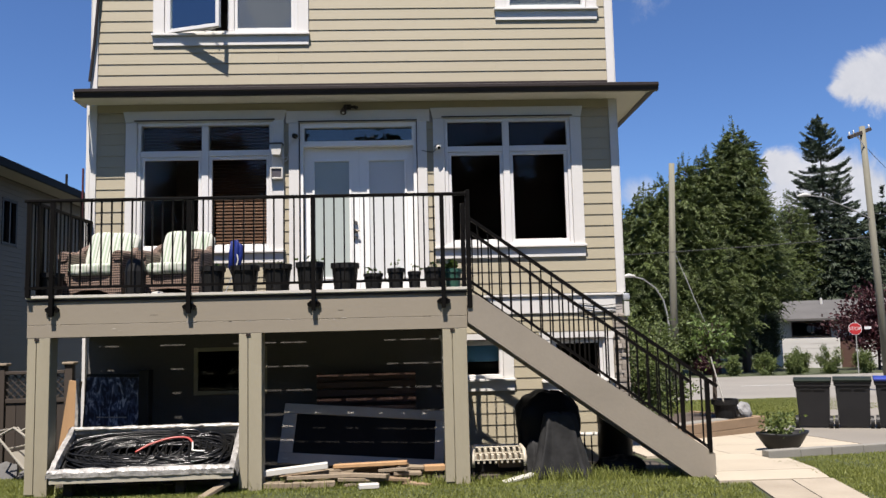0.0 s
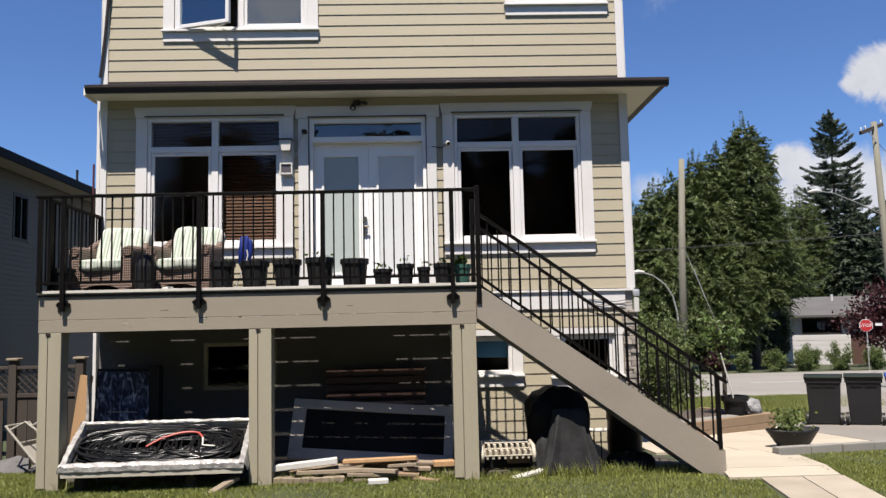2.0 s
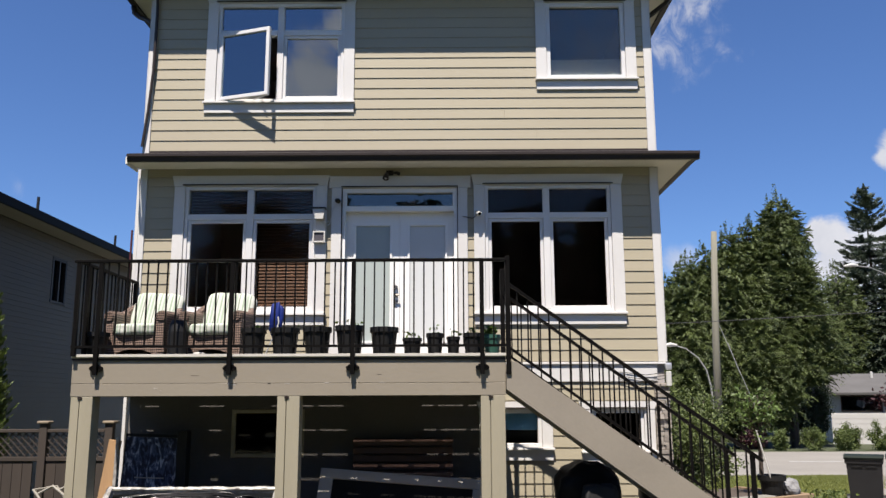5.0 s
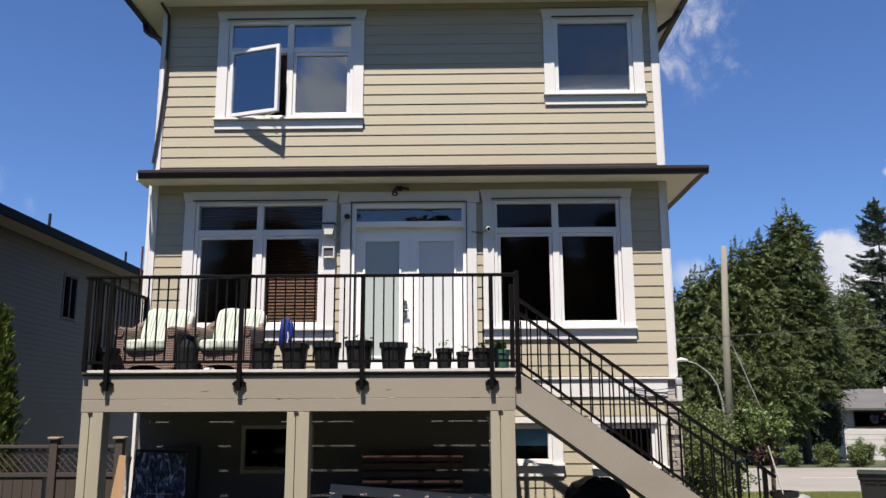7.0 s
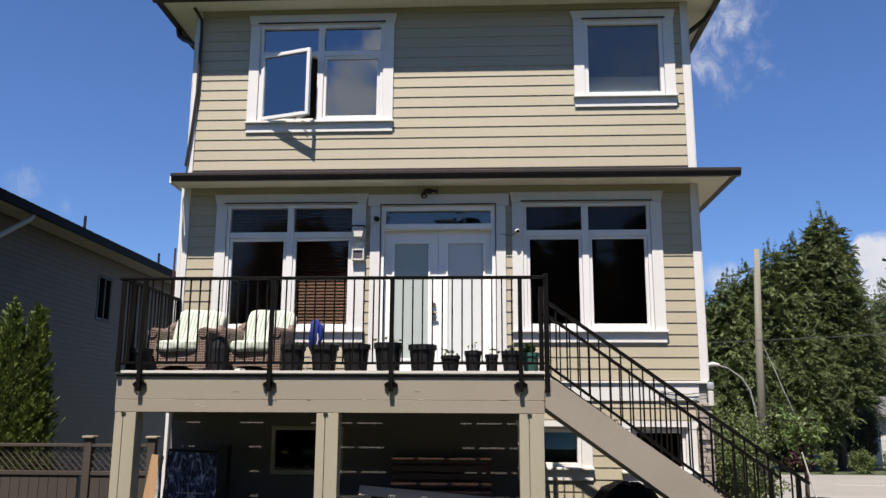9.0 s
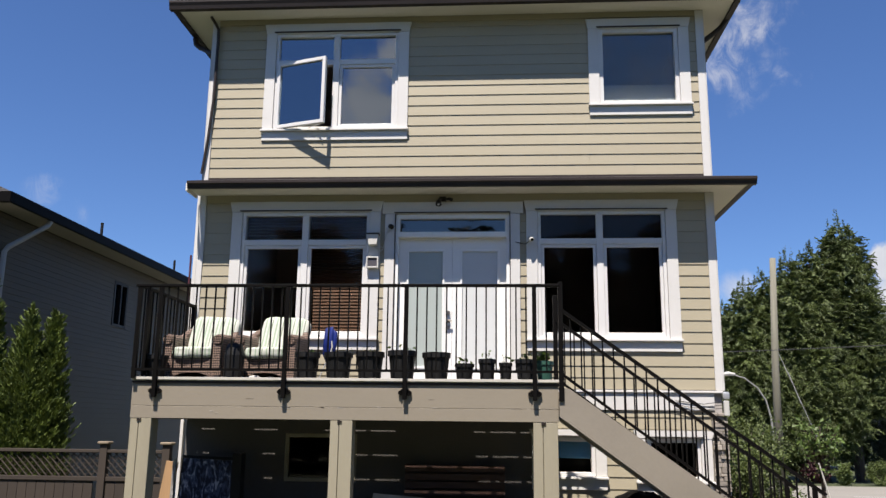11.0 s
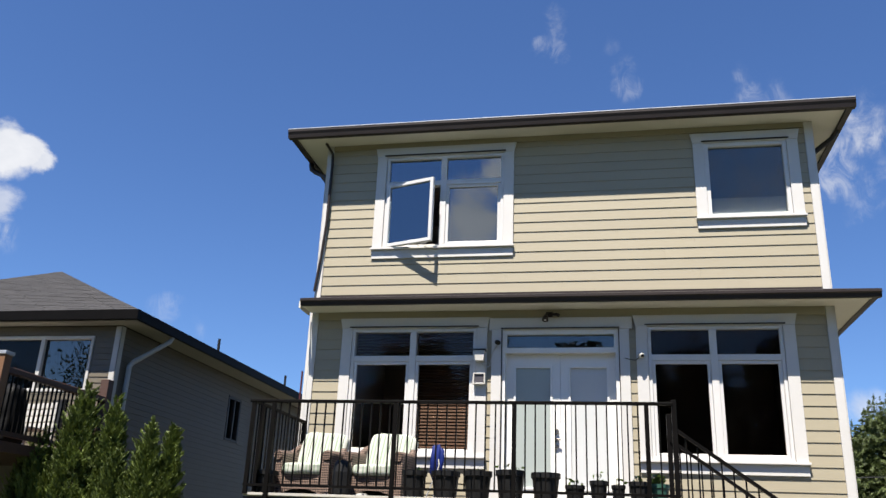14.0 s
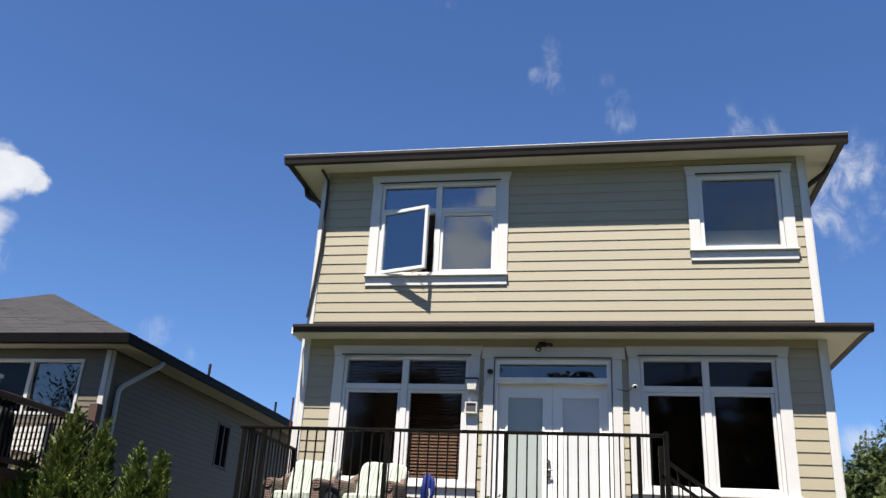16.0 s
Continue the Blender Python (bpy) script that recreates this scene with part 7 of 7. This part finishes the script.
for y, z in ((7.0, 5.88), (11.4, 5.88)):
    part("vent_pipe", tubem([(EX - 0.35, y, z - 0.1), (EX - 0.35, y, z + 0.34)], 0.034, 8), M["pot"], nbroof, "dark vent pipe")
part("downspout", tubem([(EX - 0.06, 4.32, 5.58), (EX - 0.08, 4.28, 5.48), (NX + 0.09, 3.70, 4.93), (NX + 0.06, 3.63, 4.82), (NX + 0.06, 3.62, -0.3)], 0.05, 8), M["nbtrim"], nb, "pale downspout")

# neighbour's deck and its rail
nd = root("deck", "neighbour's raised deck with a brown and black railing", "deck")
part("floor", boxm(-13.5, -8.95, 0.1, 3.2, 2.82, 2.98), M["redwood"], nd, "brown deck edge")
for x in (-13.3, -9.1):
    part("post", boxm(x - 0.08, x + 0.08, 0.15, 0.31, -0.3, 2.82), M["redwood"], nd)
part("top_rail", boxm(-9.08, -8.94, 0.3, 3.2, 4.02, 4.12, bevel=0.008), M["redwood"], nd)
part("bottom_rail", boxm(-9.05, -8.98, 0.3, 3.2, 3.06, 3.14), M["redwood"], nd)
part("top_rail", boxm(-13.4, -9.1, 0.13, 0.27, 4.02, 4.12, bevel=0.008), M["redwood"], nd)
part("bottom_rail", boxm(-13.4, -9.1, 0.17, 0.24, 3.06, 3.14), M["redwood"], nd)
pm = mesh_of("baluster", boxm(-0.012, 0.012, -0.012, 0.012, 3.14, 4.02), M["black"])
for k in range(24):
    o = part("baluster", pm, M["black"], nd)
    o.location = (-9.01, 0.40 + 0.115 * k, 0)
for k in range(36):
    o = part("baluster", pm, M["black"], nd)
    o.location = (-9.25 - 0.115 * k, 0.2, 0)
po = part("corner_post", boxm(-9.08, -8.92, 0.12, 0.29, 2.98, 4.28, bevel=0.006), M["orangepost"], nd, "orange stained corner post")
part("post_cap", boxm(-9.10, -8.90, 0.10, 0.31, 4.282, 4.34, bevel=0.012), M["galv"], po, "grey flat post cap")
part("wall_post", boxm(-9.10, -8.93, 3.02, 3.2, 2.98, 4.45, bevel=0.006), M["redwood"], nd, "brown post at the house wall")
tbn = root("patio_table", "white patio table on the neighbour's deck", "table")
part("tabletop", boxm(-0.9, 0.9, -0.5, 0.5, 0.70, 0.74, bevel=0.01), M["plastic_white"], tbn)
for sx in (-0.8, 0.8):
    for sy in (-0.42, 0.42):
        part("leg", boxm(sx - 0.03, sx + 0.03, sy - 0.03, sy + 0.03, 0, 0.70), M["plastic_white"], tbn)
tbn.matrix_basis = pose(-11.6, 2.2, 2.98, 0, 0, 90)
for k, (x, y, a) in enumerate(((-9.4, 2.7, 150), (-11.2, 0.9, 0))):
    pc = root("patio_chair", "dark patio chair on the neighbour's deck", "chair", "patio chairs")
    part("seat", boxm(-0.25, 0.25, -0.25, 0.25, 0.40, 0.45, bevel=0.01), M["pot"], pc)
    part("backrest", boxm(-0.25, 0.25, 0.22, 0.26, 0.452, 0.98, bevel=0.01), M["pot"], pc)
    for sx in (-0.22, 0.22):
        for sy in (-0.22, 0.22):
            part("leg", boxm(sx - 0.018, sx + 0.018, sy - 0.018, sy + 0.018, 0, 0.40), M["pot"], pc)
    pc.matrix_basis = pose(x, y, 2.98, 0, 0, a)

# white slatted seat and a covered heater on the neighbour's deck
ws = root("garden_bench", "white slatted bench behind the neighbour's railing", "bench")
for k in range(5):
    part("seat_slat", boxm(-0.75, 0.75, -0.28 + 0.11 * k, -0.19 + 0.11 * k, 0.40, 0.425, bevel=0.004), M["plastic_white"], ws)
for k in range(4):
    part("back_slat", boxm(-0.75, 0.75, 0.29, 0.315, 0.47 + 0.12 * k, 0.565 + 0.12 * k, bevel=0.004), M["plastic_white"], ws)
for sx in (-0.68, 0.68):
    part("leg", boxm(sx - 0.03, sx + 0.03, -0.27, -0.21, 0, 0.398), M["plastic_white"], ws)
    part("leg", boxm(sx - 0.03, sx + 0.03, 0.317, 0.36, 0, 0.93), M["plastic_white"], ws)
ws.matrix_basis = pose(-10.3, 2.35, 2.98, 0, 0, -14)
draped_cover("covered_chair", [(0.30, 0.30, 0.0), (0.29, 0.29, 0.3), (0.27, 0.27, 0.6), (0.24, 0.2, 0.9), (0.1, 0.1, 0.98)], "patio chair under a black cover on the neighbour's deck", "tarp_black", "chair", 0.06, 21, 0.3).matrix_basis = pose(-9.45, 1.05, 2.98)

# columnar cedars behind the fence
for k, (x, y, h, r) in enumerate(((-8.42, 1.70, 4.12, 0.84), (-7.88, 1.78, 3.92, 0.54), (-7.11, 1.7, 3.48, 0.56), (-6.78, 1.85, 3.46, 0.40), (-9.0, 1.5, 3.2, 0.85), (-7.55, 1.5, 2.9, 0.52))):
    t = fan_tree("columnar_cedar", "bright green columnar cedar behind the fence", h - ground_height(y), 0.92 * r, 70 + k, "thuja", 1600, 27, 0.088, 0.24, taper=0.64, base=0.02, droop=-0.1, lift=1.25, wide=0.32, lumps=0.24, depth=0.46, leaders=4, core=0.25, loose=0.18, upright=0.5, slim=0.34, group="columnar cedars")
    put(t, x, y)

# fence with lattice top
fn = root("fence", "weathered brown board fence with a lattice top", "fence")
FYY = 1.0
for x in (-9.4, -7.4, -5.36, -4.42):
    p = part("post", boxm(x - 0.055, x + 0.055, FYY - 0.055, FYY + 0.055, -0.3, 1.36, bevel=0.004), M["fence"], fn)
    part("post_cap", boxm(x - 0.085, x + 0.085, FYY - 0.085, FYY + 0.085, 1.362, 1.40, bevel=0.01), M["oldwood"], p, "pale flat cap")
for xa, xb in ((-9.34, -7.46), (-7.34, -5.42), (-5.30, -4.48)):
    part("top_rail", boxm(xa, xb, FYY - 0.05, FYY + 0.05, 1.24, 1.285, bevel=0.004), M["fence"], fn)
    part("mid_rail", boxm(xa, xb, FYY - 0.03, FYY + 0.03, 0.84, 0.90, bevel=0.004), M["fence"], fn)
    x = xa + 0.005
    while x < xb - 0.1:
        part("board", boxm(x, x + 0.135, FYY - 0.012, FYY + 0.012, -0.2, 0.838), M["fence"], fn)
        x += 0.142
    n = int((xb - xa) / 0.1)
    for k in range(-4, n):
        for s in (1, -1):
            a = xa + 0.1 * k if s > 0 else xa + 0.1 * k + 0.34
            b = a + 0.34 * s
            za, zb = 0.90, 1.24
            ca, cb = max(xa, min(xb, a)), max(xa, min(xb, b))
            if abs(ca - cb) < 0.03:
                continue
            z0 = za + (ca - a) / (b - a) * (zb - za)
            z1 = za + (cb - a) / (b - a) * (zb - za)
            part("lattice_strip", barm((ca, FYY + 0.006 * s, z0), (cb, FYY + 0.006 * s, z1), 0.03, 0.008), M["fence"], fn)

# folded lounger and stones by the fence
lg = root("folding_chair", "folded aluminium garden chair tipped against the fence", "chair")
for sy in (-0.25, 0.25):
    part("side_tube", tubem([(0, sy, 0), (0.62, sy, 0.0), (0.74, sy, 0.04)], 0.016, 8), M["nbsoffit"], lg, "dull metal tube")
    part("back_tube", tubem([(0.08, sy * 0.9, 0.0), (0.14, sy * 0.9, 0.22), (0.46, sy * 0.9, 0.30)], 0.016, 8), M["nbsoffit"], lg)
for x, z in ((0.01, 0.0), (0.30, 0.0), (0.72, 0.04), (0.45, 0.30)):
    part("cross_tube", tubem([(x, -0.25, z), (x, 0.25, z)], 0.014, 8), M["nbsoffit"], lg)
part("seat", boxm(0.36, 0.68, -0.23, 0.23, -0.006, 0.006, bevel=0.003), M["nbsoffit"], lg, "stretched pale webbing")
lg.matrix_basis = pose(-4.88, 0.12, 0.56, 0, 48, -8)
def broken_slab(w, d, h, seed, place):
    """A broken concrete slab: an uneven polygon with chipped edges."""
    rng = random.Random(seed)
    bm = bmesh.new()
    pts = [(w * math.cos(2 * math.pi * k / 7 + 0.3) * rng.uniform(0.8, 1.1), d * math.sin(2 * math.pi * k / 7 + 0.3) * rng.uniform(0.8, 1.1)) for k in range(7)]
    prism(bm, pts, "z", 0, h)
    bmesh.ops.subdivide_edges(bm, edges=bm.edges[:], cuts=2, use_grid_fill=True)
    for v in bm.verts:
        v.co += 0.025 * Vector((noise.noise(v.co * 6), noise.noise(v.co * 6 + Vector((4, 0, 0))), noise.noise(v.co * 7)))
    thing("broken_slab", bm, M["rock"], "grey broken concrete slab leaning by the fence", "slab", "broken slabs", place=place)


broken_slab(0.34, 0.24, 0.10, 1, pose(-4.98, 0.15, -0.10, 38, -14, 10))
broken_slab(0.26, 0.20, 0.09, 2, pose(-5.28, 0.25, -0.12, 20, 6, 40))
broken_slab(0.24, 0.18, 0.12, 3, pose(-4.62, 0.22, -0.12, 14, -10, -20))

# trees behind the viewer, which the panes mirror
for k, (x, y, s) in enumerate(((-12, -22, 0.86), (-7.5, -24.5, 0.98), (-3, -22, 0.80), (2.0, -25, 0.92), (7, -22.5, 0.94), (12, -24, 0.85), (-17, -23, 0.9), (17.5, -23, 0.9), (-22.5, -22, 0.85), (23, -22, 0.9), (-9.5, -28, 1.05), (-0.7, -28, 1.06), (4.6, -28.5, 1.05), (9.6, -28, 1.05), (-5, -29, 1.08))):
    c = copy_thing(far_a, pose(x, y, 0, 0, 0, 31 * k))
    c.scale = (s, s, s)
    c["label"] = "dark fir standing behind the lawn"
put(bushy("broadleaf_tree", "broad leafy tree across the lawn mirrored in the neighbour's window", 9.0, 3.2, 91, "darktree", 14000, 0.135, "tree", trunk=0.3), -19.5, -13.0)
put(bushy("broadleaf_tree", "broad leafy tree beyond the neighbour's lawn", 8.6, 3.2, 93, "darktree", 14000, 0.14, "tree", trunk=0.3), -25.0, -12.5)

# ---- grass blades on the near lawn ----
def grass(name, x0, x1, y0, y1, count, seed, tall, open_ground=False):
    rng = np.random.default_rng(seed)
    x, y = rng.uniform(x0, x1, count), rng.uniform(y0, y1, count)
    mid = 4.47 + 0.19 * (y + 2.2)
    keep = (y < -0.30 + 0.243 * (x - 5.06)) | (x < 4.9)
    keep &= ~((np.abs(x - mid) < 0.46) | ((x > 3.7) & (x < 5.2) & (y > -2.2)))
    keep |= open_ground
    x, y = x[keep], y[keep]
    n = len(x)
    clump = np.sin(x * 3.1 + 1.3 * np.sin(y * 2.3)) * np.sin(y * 4.1 + x) * 0.5 + 0.5
    h = tall * (0.45 + 0.5 * rng.random(n) + 0.7 * clump * rng.random(n))
    z = np.array([ground_height(v) for v in y])
    a = rng.uniform(0, 6.28, n)
    w = 0.004 + 0.004 * rng.random(n)
    lean = rng.normal(size=(n, 2)) * 0.45 * h[:, None]
    b0 = np.stack([x - w * np.cos(a), y - w * np.sin(a), z - 0.005], 1)
    b1 = np.stack([x + w * np.cos(a), y + w * np.sin(a), z - 0.005], 1)
    tip = np.stack([x + lean[:, 0], y + lean[:, 1], z + h], 1)
    verts = np.stack([b0, b1, tip], 1).reshape(-1, 3)
    faces = np.arange(3 * n).reshape(-1, 3)
    me = bpy.data.meshes.new(name)
    me.from_pydata(verts.tolist(), [], faces.tolist())
    me.materials.append(M["blade"])
    return tagged(new(name, me), "short mown grass blades of the lawn", "grass", kind="stuff")


grass("grass", -5.5, 4.2, -4.6, -1.55, 110000, 1, 0.030)
grass("grass", 4.2, 9.5, -4.6, 0.3, 62000, 2, 0.030)
grass("grass", -8.2, -3.85, -1.55, 0.9, 42000, 5, 0.035)
grass("grass", -8.2, -5.5, -4.6, -1.55, 24000, 6, 0.03)
grass("grass", 4.6, 9.6, 5.2, 13.2, 40000, 7, 0.07, True)
grass("grass", 8.6, 12.4, 8.6, 13.4, 26000, 8, 0.06, True)
grass("grass", 4.92, 5.6, -3.2, -0.75, 5200, 9, 0.035, True)
grass("long_grass", -3.6, 3.5, -1.75, -1.45, 3000, 3, 0.11)
grass("long_grass", 1.7, 2.9, -1.75, -1.5, 400, 4, 0.14)

thing("bare_soil", drape([(-1.42, -3.95, 3.6), (-0.01, -3.95, 3.6)], 0.012, 0.3), M["soil"], "dark bare soil under the deck and stairs", "soil", kind="structure")

# ---- concrete slabs and kerb ----
walk_way = root("walkway", "pale concrete slab walkway beside the stairs", "path", kind="structure")


def slab(pts, lift, mat, parent, name):
    bm = bmesh.new()
    top = [bm.verts.new((x, y, ground_height(y) + lift)) for x, y in pts]
    low = [bm.verts.new((x, y, ground_height(y) - 0.12)) for x, y in pts]
    bm.faces.new(top)
    bm.faces.new(low[::-1])
    k = len(pts)
    for i in range(k):
        bm.faces.new((top[i], low[i], low[(i + 1) % k], top[(i + 1) % k]))
    part(name, bm, M[mat], parent)


NEAR = [(-7.4, 3.30, 4.16), (-6.1, 3.48, 4.32), (-4.7, 3.66, 4.52), (-3.45, 3.84, 4.70), (-2.2, 4.03, 4.92)]
for (ya, a0, a1), (yb, b0, b1) in zip(NEAR, NEAR[1:]):
    g = 0.0035
    am, bm_ = (a0 + a1) / 2, (b0 + b1) / 2
    slab([(a0, ya + g), (am - g, ya + g), (bm_ - g, yb - g), (b0, yb - g)], 0.022, "stained", walk_way, "paving_slab")
    slab([(am + g, ya + g), (a1, ya + g), (b1, yb - g), (bm_ + g, yb - g)], 0.026, "stained", walk_way, "paving_slab")
slab([(3.70, -2.18), (4.90, -2.18), (5.06, -1.55), (3.84, -1.55)], 0.03, "concrete", walk_way, "paving_slab")
slab([(3.84, -1.54), (5.07, -1.54), (5.24, -0.45), (3.84, -0.45)], 0.032, "concrete", walk_way, "paving_slab")
slab([(3.84, -0.44), (5.02, -0.44), (5.02, 0.25), (3.84, 0.25)], 0.03, "concrete", walk_way, "paving_slab")
slab([(5.03, -0.08), (6.40, 0.25), (5.03, 0.25)], 0.03, "concrete", walk_way, "paving_slab")
for ya, yb in ((0.26, 1.5), (1.51, 3.0), (3.01, 5.0)):
    for xa, xb in ((3.6, 4.75), (4.762, 5.9), (5.912, 7.05)):
        slab([(xa, ya), (xb, ya), (xb, yb), (xa, yb)], 0.03, "concrete", walk_way, "paving_slab")
kerb = root("garden_kerb", "grey concrete edging blocks along the lawn", "kerb", kind="structure")
ka, kb = Vector((5.06, -0.16, 0)), Vector((9.46, 0.91, 0))
kang = math.degrees(math.atan2(kb.y - ka.y, kb.x - ka.x))
km = mesh_of("kerb_block", boxm(0, 0.49, -0.07, 0.07, -0.1, 0.105, bevel=0.012), M["kerb"])
for k in range(9):
    p = ka.lerp(kb, k / 9)
    o = part("kerb_block", km, None, kerb)
    o.matrix_basis = pose(p.x, p.y, ground_height(p.y), 0, 0, kang + (1.5 if k % 2 else -1))

# ---- clapboards ----
z = 5.108
while z < 7.46:
    for xa, xb, za, zb in free_spans(XL + 0.066, XR - 0.086, z, min(z + COURSE, 7.47), BOARD_HOLES):
        clapboard(xa, xb, za, zb, wall)
    z += COURSE
z = 2.174
while z < 4.72:
    for xa, xb, za, zb in free_spans(XL + 0.066, XR - 0.086, z, min(z + COURSE, 4.724), BOARD_HOLES):
        clapboard(xa, xb, za, zb, wall)
    z += COURSE
z = 0.0
while z < 1.9:
    for xa, xb, za, zb in free_spans(1.0, 3.15, z, min(z + COURSE, 1.903), BOARD_HOLES):
        clapboard(xa, xb, za, zb, wall)
    z += COURSE
# smooth foundation wall; the deck's shade is put into its colour
part("parging", holed_wall(XL + 0.01, 0.998, -0.3, 1.903, [WINDOWS["base_left"], WINDOWS["base_mid"]], -0.014, -0.001), M["shaded_parge"], house, "smooth grey parged foundation wall, darkened for the shade under the deck")
part("under_band", boxm(XL + 0.01, 1.018, -0.02, -0.001, 1.905, 2.14), M["taupe"], house, "ledger strip behind the deck")
side_boards(XR, 2.0, 4.78, 1, right_wall)
side_boards(XL, 0.0, 7.5, -1, left_wall)

# neighbour's siding
z = -0.4
zn = 0.115
while z < 5.54:
    for ya, yb, za, zb in free_spans(NY + 0.11, NY + NL, z, min(z + zn, 5.55), [(8.33, 9.12, 3.98, 5.12)]):
        bm = bmesh.new()
        prism(bm, [(NX + 0.001, za), (NX + 0.018, za), (NX + 0.018, za + 0.004), (NX + 0.005, zb), (NX + 0.001, zb)], "y", ya, yb)
        part("siding_board", bm, M["nbwall"], nb)
    for xa, xb, za, zb in free_spans(NX - 6, NX - 0.112, z, min(z + zn, 5.55), [(-11.97, -9.53, 4.23, 5.38)]):
        if z > 2.8:
            bm = bmesh.new()
            prism(bm, [(NY - 0.001, za), (NY - 0.018, za), (NY - 0.018, za + 0.004), (NY - 0.005, zb), (NY - 0.001, zb)], "x", xa, xb)
            part("siding_board", bm, M["nbwall"], nb)
    z += zn

# neighbour's shingles: rows that follow the two visible roof slopes
def shingle_rows(a, b, top_a, top_b, rows, parent, seed):
    """Rows of shingle strips between an eave a-b and a ridge top_a-top_b."""
    rng = random.Random(seed)
    a, b, top_a, top_b = map(Vector, (a, b, top_a, top_b))
    nrm = (b - a).cross(top_a - a).normalized()
    if nrm.z < 0:
        nrm = -nrm
    for r in range(rows):
        p0, p1 = a.lerp(top_a, r / rows), b.lerp(top_b, r / rows)
        q0, q1 = a.lerp(top_a, (r + 1.15) / rows), b.lerp(top_b, (r + 1.15) / rows)
        length = (p1 - p0).length
        n = max(1, int(length / 0.5))
        off = rng.uniform(-0.3, 0.3) / max(n, 1)
        cuts = [0.0] + [min(0.98, max(0.02, (k + off * 2) / n)) for k in range(1, n)] + [1.0]
        for u, v in zip(cuts, cuts[1:]):
            bm = bmesh.new()
            lo0, lo1, hi0, hi1 = p0.lerp(p1, u), p0.lerp(p1, v - 0.004), q0.lerp(q1, u), q0.lerp(q1, v - 0.004)
            t1, t2 = nrm * (0.007 + rng.uniform(0, 0.004)), nrm * 0.004
            vs = [bm.verts.new(p) for p in (lo0, lo1, lo1 + t1, lo0 + t1, hi0, hi1, hi1 + t2, hi0 + t2)]
            for f in ((0, 1, 2, 3), (3, 2, 6, 7), (0, 3, 7, 4), (1, 5, 6, 2), (4, 7, 6, 5)):
                bm.faces.new([vs[i] for i in f])
            part("shingle", bm, M["nbshingle"], parent)


shingle_rows((NX - 9.3, EY, EZ), (EX - 0.02, EY, EZ), PK + Vector((-0.05, 0, 0)), PK + Vector((0.05, 0, 0)), 30, nbroof, 5)
